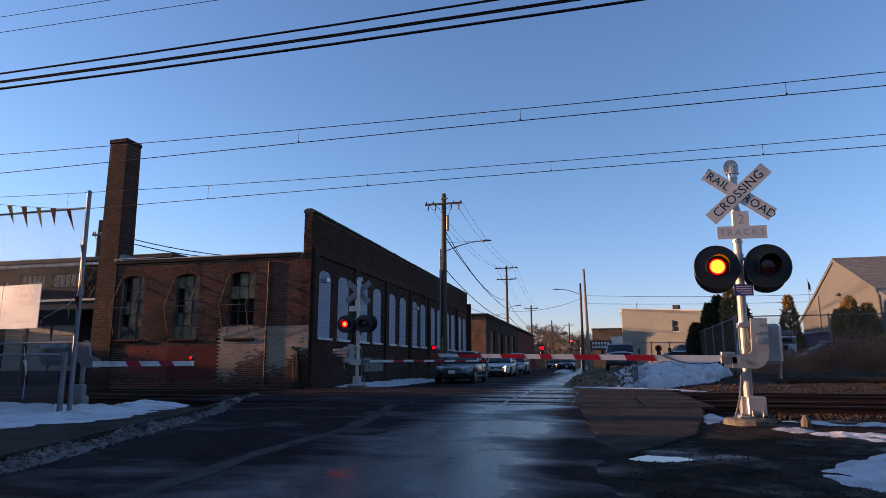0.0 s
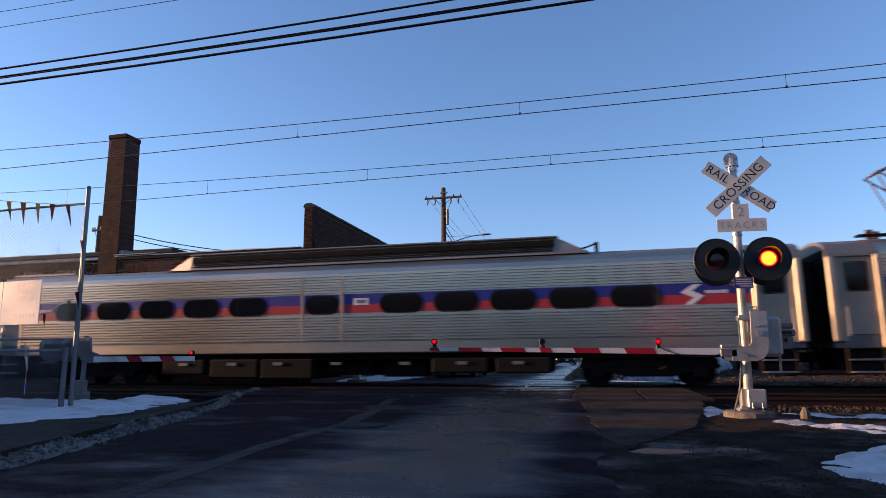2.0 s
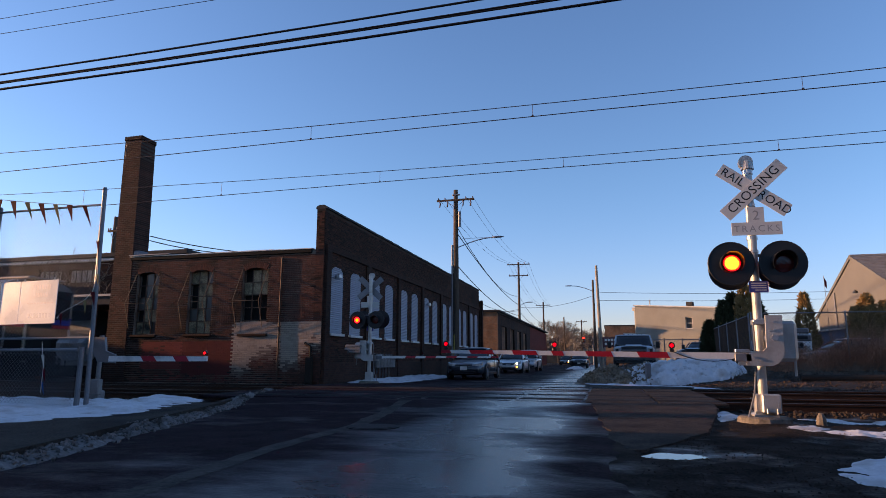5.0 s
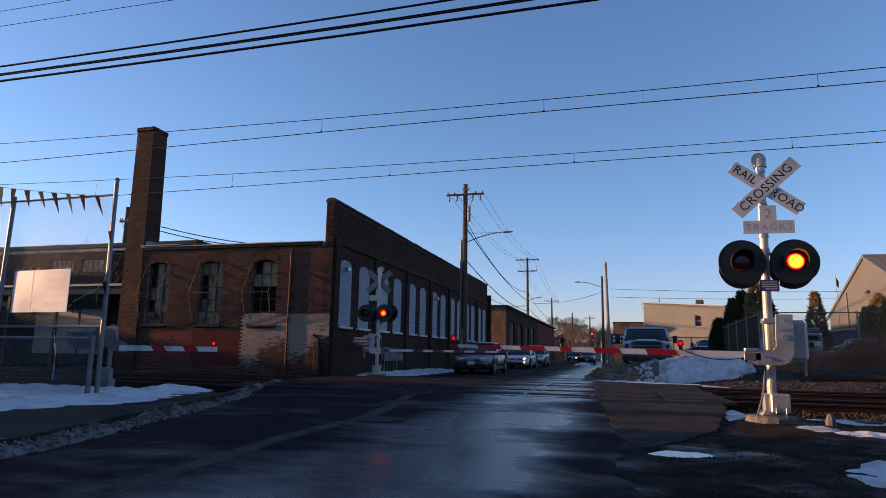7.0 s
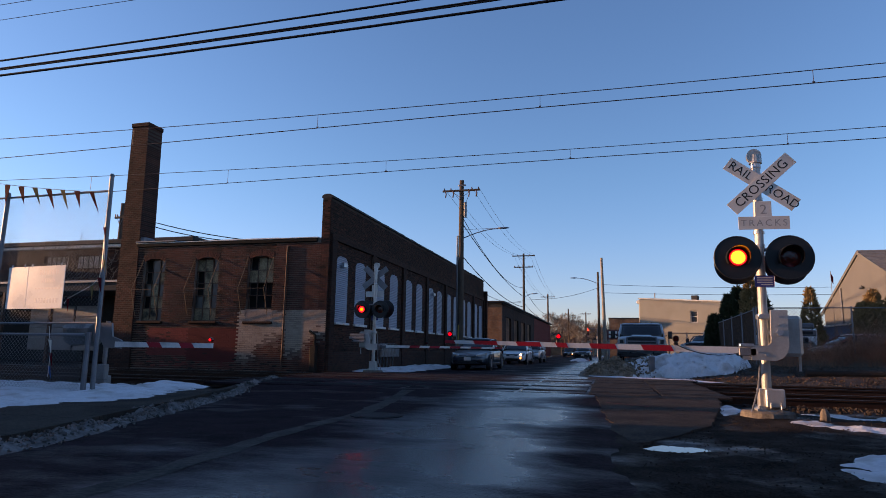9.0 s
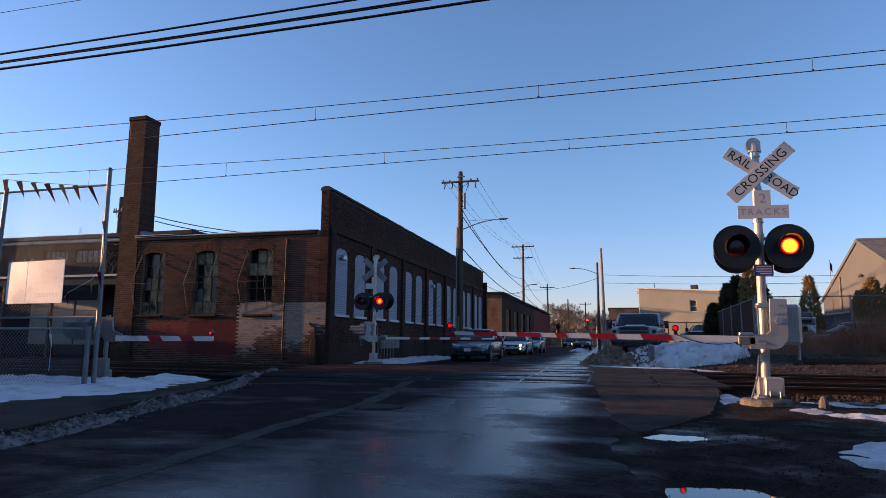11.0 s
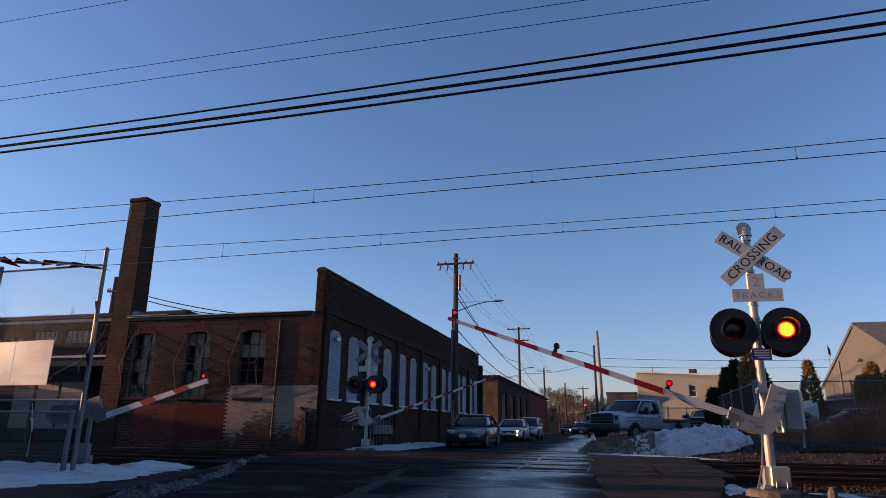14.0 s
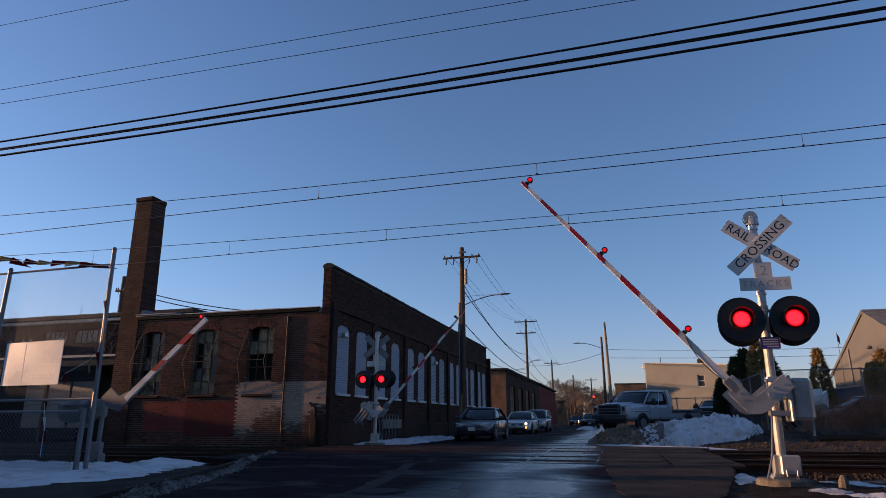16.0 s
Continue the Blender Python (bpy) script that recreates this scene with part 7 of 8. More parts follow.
def car(label, mat, m, L=4.75, W=1.8, H=1.45, kind="sedan", lit=False, tail=False):
    """Nose towards -x in its own space."""
    c = thing("car" if kind != "pickup" else "pickup_truck", label, "car" if kind != "pickup" else "truck", m)
    form = CAR_FORM[kind]
    hw, f, pw = W / 2, -L / 2, form["power"]
    rings = []
    for u in [0, 0.006, 0.015, 0.03, 0.05, 0.08, 0.12, 0.17, 0.22, 0.27, 0.32, 0.4, 0.5, 0.57, 0.575, 0.58, 0.6, 0.7, 0.8, 0.87, 0.92, 0.96, 0.985, 1.0]:
        zt, zb, w = ramp(form["top"], u), ramp(form["low"], u), hw * ramp(form["wide"], u)
        mid, hh = (zt + zb) / 2, (zt - zb) / 2
        ring = []
        for i in range(24):
            a = 2 * math.pi * (i + 0.5) / 24
            ca, sa = math.cos(a), math.sin(a)
            ring.append((f + L * u, math.copysign(abs(ca) ** pw, ca) * w * (1 - 0.05 * max(0, sa)), mid + math.copysign(abs(sa) ** pw, sa) * hh))
        rings.append(ring)
    part("body", loft(B(), rings), mat, c, smooth=kind != "pickup")

    def cabin(x0, x1, w, z, bow):
        """A rounded plan outline of the cabin at one height."""
        pts = []
        for i in range(28):
            a = 2 * math.pi * (i + 0.5) / 28
            ca, sa = math.cos(a), math.sin(a)
            x = math.copysign(abs(ca) ** 0.3, ca)
            y = math.copysign(abs(sa) ** 0.3, sa)
            pts.append(((x0 + x1) / 2 + x * (x1 - x0) / 2 - (bow * (1 - y * y) if x < 0 else 0), y * w, z))
        return pts
    (f0, f1), (r0, r1) = [[f + L * u for u in form[k]] for k in ("foot", "roof")]
    zb, zt = form["belt"], H
    wb, wt = hw * (0.92 if kind != "pickup" else 0.95), hw * (0.72 if kind != "pickup" else 0.84)

    def level(q):
        e = q ** 1.15
        return cabin(f0 + (r0 - f0) * e, f1 + (r1 - f1) * e, wb + (wt - wb) * q, zb + (zt - 0.07 - zb) * q, 0.1)
    part("greenhouse", loft(B(), [level(q) for q in (0, 0.25, 0.5, 0.75, 1.0)]), "car_glass", c, "dark car windows", smooth=True)
    part("roof", loft(B(), [cabin(r0 - 0.03 + e, r1 + 0.03 - e, wt + 0.02 - e * 0.9, zt - 0.08 + dz, 0.1) for e, dz in ((0, 0), (0.01, 0.03), (0.07, 0.06), (0.2, 0.08), (0.4, 0.09))]), mat, c, smooth=True)
    mid0, mid1 = (f0 + f1) / 2 + 0.1, (r0 + r1) / 2 + 0.05
    for sd in (-1, 1):
        for x0, x1, r in ((f0 + 0.05, r0 + 0.03, 0.035), (f1 - 0.05, r1 - 0.03, 0.06), (mid0, mid1, 0.03)):
            part("pillar", tube(B(), [(x0, sd * wb * 0.985, zb), (x0 + (x1 - x0) * 0.45, sd * (wb * 0.55 + wt * 0.44), zb + (zt - zb) * 0.5), (x1, sd * wt, zt - 0.06)], r, 6), mat, c)
        big = kind == "pickup"
        mr = part("mirror", loft(B(), [[(f0 + 0.42 + dx, sd * (hw + (0.22 if big else 0.1)) + dy * g, zb + 0.1 + dz * g) for dy, dz in ((-0.1, -0.1 if not big else -0.18), (0.1, -0.08 if not big else -0.18), (0.1, 0.08 if not big else 0.18), (-0.1, 0.06 if not big else 0.18))] for dx, g in ((-0.06, 0.6), (0.0, 1.0), (0.06, 0.95))]), "black" if big else mat, c)
        part("mirror_arm", tube(B(), [(f0 + 0.42, sd * hw * 0.9, zb + 0.03), (f0 + 0.42, sd * (hw + 0.08), zb + 0.08)], 0.028, 6), "black", mr)
        if big:
            hl = part("headlight", box(B(), (f + 0.05, sd * hw * 0.8, 1.12), (0.12, 0.3, 0.34), 0.03), "head_lamp", c, "clear headlight")
            part("lamp_trim", box(B(), (f - 0.015, sd * hw * 0.8, 1.12), (0.02, 0.16, 0.18), 0.01), "black", hl)
        else:
            w1, zh = ramp(form["wide"], 0.05) * hw, form["hood"] - 0.13
            hl = part("headlight", loft(B(), [[(x, sd * y0, z0), (x, sd * y1, z0 + 0.01), (x, sd * y1, z1), (x, sd * y0, z1 - 0.02)] for x, y0, y1, z0, z1 in ((f + 0.05, w1 * 0.5, w1 * 0.72, zh - 0.06, zh + 0.05), (f + 0.13, w1 * 0.52, w1 * 0.9, zh - 0.07, zh + 0.08), (f + 0.3, w1 * 0.6, w1 * 1.02, zh - 0.04, zh + 0.12), (f + 0.5, w1 * 0.9, w1 * 1.03, zh + 0.03, zh + 0.14))]), "head_lamp", c, "clear swept-back headlight")
            if lit and sd < 0:
                part("lit_bulb", cyl(B(), (f + 0.01, sd * w1 * 0.74, zh + 0.01), (f + 0.1, sd * w1 * 0.74, zh + 0.01), 0.055, seg=12), "head_glow", hl)
                part("lit_bulb", cyl(B(), (f - 0.01, sd * w1 * 0.74, 0.44), (f + 0.1, sd * w1 * 0.74, 0.44), 0.06, seg=12), "marker_glow", hl)
            part("fog_recess", box(B(), (f + 0.06, sd * w1 * 0.72, 0.43), (0.12, 0.26, 0.1), 0.02), "black", c)
        part("tail_light", box(B(), (L / 2 - 0.04, sd * hw * 0.74, form["belt"] - 0.1), (0.12, 0.32, 0.17), 0.03), "tail_glow" if tail else "dark_red", c, "red tail light")
        for x in (mid0 - 0.25, mid0 + 0.75):
            part("door_handle", box(B(), (x, sd * hw * 0.985, form["belt"] - 0.13), (0.18, 0.03, 0.03), 0.006), "chrome" if not big else "black", c)
        for x in (mid0, f0 + 0.4):
            part("door_seam", box(B(), (x, sd * hw * 0.992, 0.68 if not big else 1.0), (0.012, 0.012, 0.5 if not big else 0.7)), "black", c)
        part("sill", box(B(), (0, sd * hw * 0.95, ramp(form["low"], 0.5) + 0.05), (L * 0.46, 0.06, 0.12), 0.02), "black", c)
    wr = form["wheel"]
    for x in (f + L * 0.19, L / 2 - L * 0.2):
        for sd in (-1, 1):
            part("wheel_arch", cyl(B(), (x, sd * (hw - 0.14), wr + 0.02), (x, sd * (hw + 0.004), wr + 0.02), wr + 0.07, seg=26), "black", c)
            wheel(c, x, sd * (hw - 0.1), wr, 0.22)
    if kind == "pickup":
        gr = part("grille", box(B(), (f - 0.01, 0, 1.1), (0.1, W * 0.62, 0.46), 0.04), "black", c, "black grille with steel bars")
        for q in (-0.1, 0.04):
            part("grille_bar", box(B(), (f - 0.065, 0, 1.1 + q), (0.03, W * 0.6, 0.06), 0.012), "dull_steel", gr)
        for sd in (-1, 1):
            part("grille_end", box(B(), (f - 0.065, sd * W * 0.29, 1.1), (0.03, 0.06, 0.36), 0.01), "dull_steel", gr)
            part("tow_hook", box(B(), (f - 0.1, sd * 0.5, 0.6), (0.1, 0.06, 0.1), 0.02), "black", c)
        part("bumper", loft(B(), [[(f + dx, y, z) for z, dx in ((0.62, -0.06), (0.82, -0.12), (0.86, 0.06), (0.6, 0.06))] for y in (-hw * 0.97, -hw * 0.5, hw * 0.5, hw * 0.97)]), "dull_steel", c, "broad steel bumper")
        part("valance", box(B(), (f + 0.02, 0, 0.5), (0.2, W * 0.86, 0.18), 0.03), "black", c)
        part("hood_bulge", loft(B(), [[(x, y, z) for y, z in ((-0.5, 1.36), (-0.42, h), (0.42, h), (0.5, 1.36))] for x, h in ((f + 0.12, 1.38), (f + 0.4, 1.45), (f + 1.35, 1.48))]), mat, c)
        part("fender_flare", box(B(), (f + L * 0.19, 0, 1.02), (1.1, W * 1.03, 0.1), 0.04), mat, c)
        part("bed_rail", box(B(), (L / 2 - 1.25, 0, 1.06), (2.5, W * 1.02, 0.12), 0.02), "dull_steel", c, "flat steel deck")
        part("rear_rack", loft(B(), [[(f + L * 0.59 + dx, y * g, z) for y, dx in ((-hw * 0.9, 0), (hw * 0.9, 0), (hw * 0.9, 0.08), (-hw * 0.9, 0.08))] for z, g in ((1.1, 1.0), (1.6, 1.0), (2.12, 0.86))]), "white_sheet", c, "pale headboard behind the cab")
        for k in range(5):
            part("roof_marker", box(B(), (r0 + 0.12, -0.5 + k * 0.25, zt + 0.015), (0.1, 0.07, 0.03), 0.01), "dark_red", c)
    else:
        gz_ = form["hood"] - 0.16
        gr = part("grille", loft(B(), [[(f - 0.005 + dx, y, z) for z, dx in ((gz_ - 0.08, -0.005), (gz_ + 0.06, 0.03), (gz_ + 0.05, 0.1), (gz_ - 0.08, 0.1))] for y in (-hw * 0.42, -hw * 0.2, hw * 0.2, hw * 0.42)]), "black", c, "dark radiator grille")
        for q in (-0.03, 0.03):
            part("grille_bar", box(B(), (f - 0.012 + 0.1 * (q + 0.03), 0, gz_ + q), (0.03, W * 0.4, 0.016), 0.006), "chrome", gr)
        part("air_intake", box(B(), (f + 0.02, 0, 0.38), (0.06, W * 0.5, 0.1), 0.02), "black", c)
        part("plate_panel", box(B(), (f - 0.02, 0, 0.53), (0.02, 0.32, 0.17), 0.005), "white_sheet", c, "blank white plate")
        part("bumper_lip", box(B(), (f + 0.04, 0, 0.3), (0.12, W * 0.62, 0.05), 0.02), "black", c)
    for k in (-0.1, 0.45):
        part("wiper", tube(B(), [(f0 + 0.02, -wb * 0.4 + k, zb + 0.05), (f0 + 0.2, -wb * 0.05 + k, zb + 0.2)], 0.008, 4), "black", c)
    return c


M["slate_paint"] = paint("slate_grey_paint", (0.035, 0.042, 0.055))
M["white_paint"] = paint("white_car_paint", (0.6, 0.6, 0.6), 0.3, 0.0)
M["silver_car"] = paint("silver_car_paint", (0.42, 0.43, 0.45), 0.32, 0.6)
M["pickup_paint"] = paint("pale_blue_grey_paint", (0.36, 0.38, 0.42), 0.35, 0.3)
M["dark_car"] = paint("black_car_paint", (0.02, 0.022, 0.026), 0.25, 0.2)
M["red_car"] = paint("dark_red_car_paint", (0.22, 0.03, 0.03), 0.3, 0.2)
car("slate grey sedan waiting at the lowered gate", "slate_paint", pose(-6.3, 30.2, 0.0, 0, 0, 90), 4.9, 1.86, 1.5)
car("white sedan with one headlight lit waiting in line", "white_paint", pose(-6.3, 43.5, 0.0, 0, 0, 90), 4.8, 1.82, 1.46, lit=True)
car("silver sport utility car at the end of the line", "silver_car", pose(-6.1, 50.6, 0.0, 0, 0, 90), 4.7, 1.85, 1.68, "suv")
car("dark car with red tail lights far down the street", "dark_car", pose(-2.9, 72, 0.0, 0, 0, 90), 4.6, 1.8, 1.5, "suv", tail=True)
car("dark car with its lamps lit far down the street", "dark_car", pose(-6.5, 105, 0.0, 0, 0, 90), 4.6, 1.8, 1.5, "sedan", lit=True)
pickup = car("pale blue-grey pickup truck rolling up behind the snow pile", "pickup_paint", pose(0, 0, 0), 6.2, 2.25, 2.08, "pickup")
car("dark pickup truck parked behind the wire fence", "dark_car", pose(6.4, 43, 0.2, 0, 0, 60), 5.4, 1.95, 1.85, "pickup")
car("dark red car parked behind the brush", "red_car", pose(10.9, 32.6, 0.45, 0, 0, 8), 4.5, 1.75, 1.45)
boat = thing("boat_trailer", "white motor boat on a trailer parked behind the fence", "boat", pose(8.7, 34.6, 0.45, 0, 0, 6))
hull = [[(x, y * w, z + lift) for y, z in ((-1, 0.9), (-0.92, 0.45), (0, 0.05), (0.92, 0.45), (1, 0.9))] for x, w, lift in ((-1.3, 0.95, 0.55), (-0.6, 1.0, 0.55), (0.3, 0.8, 0.6), (0.95, 0.42, 0.72), (1.3, 0.06, 0.9))]
part("hull", loft(B(), hull), "white_paint", boat)
part("deck", loft(B(), [[(x, y * w, z) for y, z in ((-0.96, h), (-0.7, h + 0.3), (0.7, h + 0.3), (0.96, h))] for x, w, h in ((-1.2, 0.92, 1.44), (-0.6, 0.96, 1.44), (0.3, 0.76, 1.5), (1.0, 0.36, 1.6))]), "white_sheet", boat)
part("stripe", box(B(), (-0.6, -1.0, 1.33), (1.3, 0.03, 0.07), 0.01), "dull_steel", boat, "grey rubbing strake")
part("windscreen", loft(B(), [[(x, y, z) for y in (-0.7, 0.7) for x, z in ((-0.5, 1.74), (0.0, 1.74))], [(x, y, z) for y in (-0.55, 0.55) for x, z in ((-0.65, 2.05), (-0.5, 2.05))]]), "car_glass", boat)
part("chassis", box(B(), (0.0, 0, 0.52), (2.4, 1.1, 0.12), 0.02), "rust", boat)
for x in (-0.8,):
    wheel(boat, x, -0.9, 0.33)
    wheel(boat, x, 0.9, 0.33)

# ================= buildings beyond =================
b2 = thing("brick_building", "long low tan brick building with a dark flat roof edge", "building")
bm = wall_with(B(), "x", -16, -9.85, -0.1, 5.45, [], 58, 58.3)
part("front_wall", bm, "brick_tan", b2)
part("side_wall", wall_with(B(), "y", 58.3, 84, -0.1, 5.5, [(y, y + 3.2, 0.2, 4.2) for y in (60.5, 66, 71.5, 77)], -10.2, -9.85), "brick_side", b2)
for y in (60.5, 66, 71.5, 77):
    part("bay_panel", box(B(), (-10.06, y + 1.6, 2.2), (0.06, 3.2, 4.0)), "brick_tan", b2, "recessed bay")
part("side_wall", box(B(), (-10.0, 96, 2.7), (0.3, 24, 5.2)), "red_paint", b2, "dark red stretch of wall")
part("roof", box(B(), (-13, 83, 5.5), (6.9, 50.6, 0.18), 0.03), "roof_tar", b2)
part("roof_edge", box(B(), (-9.8, 71, 5.42), (0.14, 26, 0.3), 0.02), "roof_tar", b2)

cream = thing("stucco_building", "cream stucco flat-roofed building catching the low sun", "building", pose(2.79, 60, 0, 0, 0, -20))
bm = B()
prism(bm, [(0, -0.2), (4.45, -0.2), (4.45, 5.55), (0, 5.85)], 0.0, 0.3)
prism(bm, [(5.05, -0.2), (10.0, -0.2), (10.0, 5.15), (5.05, 5.5)], 0.0, 0.3)
prism(bm, [(4.45, -0.2), (5.05, -0.2), (5.05, 3.62), (4.45, 3.62)], 0.0, 0.3)
prism(bm, [(4.45, 4.65), (5.05, 4.65), (5.05, 5.5), (4.45, 5.55)], 0.0, 0.3)
part("side_wall", bm, "stucco", cream)
fw = part("front_wall", box(B(), (0.15, 3.4, 2.85), (0.3, 6.2, 6.0)), "stucco", cream)
fw.matrix_basis = pose(0, 0, 0, 0, 0, 18)
wn_ = part("window", box(B(), (4.75, 0.2, 4.13), (0.6, 0.04, 1.03)), "old_glass", cream, "plain sash window")
for c_, s_ in (((4.75, 0.15, 4.13), (0.6, 0.05, 0.05)), ((4.47, 0.14, 4.13), (0.06, 0.08, 1.03)), ((5.03, 0.14, 4.13), (0.06, 0.08, 1.03)), ((4.75, 0.14, 4.62), (0.6, 0.08, 0.06)), ((4.75, 0.12, 3.64), (0.7, 0.2, 0.06))):
    part("frame", box(B(), c_, s_), "white_sheet", wn_)
bm = B()
prism(bm, [(-0.1, 5.86), (10.1, 5.15), (10.1, 5.25), (-0.1, 5.96)], -0.08, 0.36)
part("coping", bm, "coping", cream)
bm = B()
prism(bm, [(0.2, 5.6), (9.8, 5.0), (9.8, 5.05), (0.2, 5.7)], 0.3, 9.0)
part("roof", bm, "roof_tar", cream)
part("cornice", box(B(), (-0.65, 2.6, 5.75), (0.6, 1.2, 0.35), 0.08), "white_sheet", cream, "white cornice end")
part("chimney", box(B(), (4.75, 0.8, 5.8), (0.55, 0.6, 0.5), 0.02), "roof_tar", cream)
part("vent_pipe", cyl(B(), (1.3, 0.4, 5.7), (1.3, 0.4, 6.4), 0.05), "dull_steel", cream)
part("back_wall", box(B(), (9.85, 4.6, 2.4), (0.3, 8.8, 5.2)), "stucco", cream)
part("back_wall", box(B(), (4.6, 9.0, 2.4), (10.2, 0.3, 5.2)), "stucco", cream)

b4 = thing("brick_building", "small red brick building with a white window far off", "building")
part("front_wall", wall_with(B(), "x", 0.0, 7.0, -0.1, 6.65, [(3.0, 5.6, 4.0, 5.4)], 110, 110.3), "brick_tan", b4)
part("side_wall", box(B(), (0.15, 115, 3.2), (0.3, 9.4, 6.7)), "brick_side", b4)
part("roof", box(B(), (3.5, 115, 6.7), (7.2, 10.2, 0.15)), "roof_tar", b4)
part("window", box(B(), (4.3, 110.2, 4.7), (2.6, 0.06, 1.4)), "white_sheet", b4)
sg = thing("roadside_sign", "dark red roadside sign with two lines of pale lettering", "sign", pose(1.1, 92, 0))
part("board", box(B(), (0, 0, 3.4), (3.1, 0.2, 1.4), 0.04), "sign_dark", sg)
for z in (3.7, 3.15):
    for k in range(6):
        part("print_bar", box(B(), (-1.05 + k * 0.42, -0.11, z), (0.3, 0.02, 0.34)), "white_sheet", sg)
for x in (-1.2, 1.2):
    part("post", box(B(), (x, 0, 1.35), (0.14, 0.14, 2.9), 0.01), "dull_steel", sg)

HX, HY, HR, HD = 16.22, 46.4, 7.75, 7.6      # gable plane, ridge line, ridge height, half depth
house = thing("house", "long beige gabled house with a grey shingle roof", "house")
gable = [(HY - HD, -0.2), (HY + HD, -0.2), (HY + HD, HR - 0.45 * HD), (HY, HR), (HY - HD, HR - 0.45 * HD)]
part("gable_wall", prism(B(), gable, HX, HX + 0.25, "x"), "siding", house)
part("gable_wall", prism(B(), gable, HX + 15.75, HX + 16.0, "x"), "siding", house)
for sd in (-1, 1):
    part("side_wall", box(B(), (HX + 8, HY + sd * (HD - 0.1), 2.1), (15.4, 0.2, 4.4)), "siding", house)
    eave, drop = HY + sd * (HD + 0.45), 0.45 * (HD + 0.45)
    steps = []                 # shingle courses stepping down to the eave
    for k in range(26):
        q0, q1 = k / 26, (k + 1) / 26
        steps += [(HY + (eave - HY) * q0, HR - drop * q0 + 0.085), (HY + (eave - HY) * q1, HR - drop * q1 + 0.115)]
    rf = part("roof", prism(B(), steps + [(eave, HR - drop + 0.02), (HY, HR + 0.02)], HX - 0.05, HX + 16.2, "x"), "shingle", house)
    part("rake_board", prism(B(), [(HY, HR - 0.14), (eave, HR - drop - 0.14), (eave, HR - drop + 0.1), (HY, HR + 0.1)], HX - 0.09, HX - 0.05, "x"), "siding", rf)
part("ridge_cap", prism(B(), [(HY - 0.2, HR + 0.03), (HY, HR + 0.16), (HY + 0.2, HR + 0.03)], HX - 0.05, HX + 16.2, "x"), "shingle", house)
wl = part("wall_lamp", box(B(), (HX - 0.08, HY - 0.35, 5.35), (0.16, 0.5, 0.14), 0.03), "black", house, "small dark lamp on the gable")
part("lamp_arm", tube(B(), [(HX, HY - 0.35, 5.35), (HX - 0.1, HY - 0.35, 5.5)], 0.03, 6), "black", wl)
part("downpipe", cyl(B(), (HX - 0.06, HY + 3.6, 0), (HX - 0.06, HY + 3.6, 5.7), 0.07), "dull_steel", house)
shed = thing("shed", "low pale blue shed with a sloping roof beside the house", "shed", pose(14.6, 47.5, 0))
part("wall", prism(B(), [(-2.2, 0), (1.4, 0), (1.4, 3.0), (-2.2, 2.6)], -2.5, 2.5), "blue_wall", shed)
part("roof", prism(B(), [(-2.4, 2.55), (1.4, 3.0), (1.4, 3.12), (-2.4, 2.67)], -2.7, 2.7), "white_sheet", shed)
tp = thing("covered_boat", "small boat under a pale blue tarpaulin behind the fence", "boat", pose(12.5, 36.0, 0.45, 0, 0, 75) @ Matrix.Scale(0.72, 4))
part("hull", loft(B(), [[(x, y * w, z) for y, z in ((-1, 0.75), (-0.8, 0.3), (0, 0.1), (0.8, 0.3), (1, 0.75))] for x, w in ((-2.0, 0.05), (-1.2, 0.6), (0, 0.85), (1.8, 0.8))]), "white_paint", tp)
M["tarp_blue"] = material("pale_blue_tarpaulin", (0.3, 0.42, 0.55), 0.6, 0, 0.25, 3, 20, 0.4)
part("tarp", loft(B(), [[(x, y * w, z + h) for y, z in ((-1, 0.72), (-0.6, 1.0), (0, 1.1), (0.6, 1.0), (1, 0.72))] for x, w, h in ((-2.05, 0.1, 0.0), (-1.2, 0.66, 0.3), (-0.2, 0.9, 0.75), (0.6, 0.9, 0.4), (1.85, 0.86, 0.1))]), "tarp_blue", tp)
part("cradle", box(B(), (0, 0, 0.05), (2.2, 1.0, 0.3), 0.03), "rust", tp)
fl = thing("flag_pole", "small flag on a short pole by the house", "flag", pose(13.9, 44.5, 0))
part("pole", cyl(B(), (0, 0, 0), (0, 0, 6.3), 0.018), "dull_steel", fl)
part("flag", prism(B(), [(0, 6.2), (0.14, 5.9), (0.12, 5.45), (0, 5.7)], -0.01, 0.01), "pennant_red", fl)

for hx, hy, hw_, hh, rise, mt in ((-24, 175, 9, 5.2, 2.6, "siding"), (-13.5, 182, 8, 5.5, 2.4, "brick_tan"), (-4.5, 190, 9, 4.6, 2.2, "stucco"), (5.5, 185, 8, 5.0, 2.4, "siding"), (15, 180, 9, 5.4, 2.6, "brick_tan")):
    fh = thing("far_house", "small gabled house closing the far end of the street", "house", pose(hx, hy, -0.1), "far houses")
    part("wall", box(B(), (0, 3.5, hh / 2), (hw_, 7, hh)), mt, fh)
    part("roof", prism(B(), [(-hw_ / 2 - 0.4, hh - 0.1), (hw_ / 2 + 0.4, hh - 0.1), (0, hh + rise)], -0.4, 7.4), "roof_tar", fh)
    for wx in (-hw_ / 4, hw_ / 4):
        part("window", box(B(), (wx, -0.02, hh * 0.6), (1.0, 0.06, 1.3)), "old_glass", fh)
sig = thing("traffic_light", "traffic light showing red far down the street", "traffic light", pose(-3.6, 128, 0))
part("pole", cyl(B(), (1.2, 0, 0), (1.2, 0, 5.6), 0.1), "dull_steel", sig)
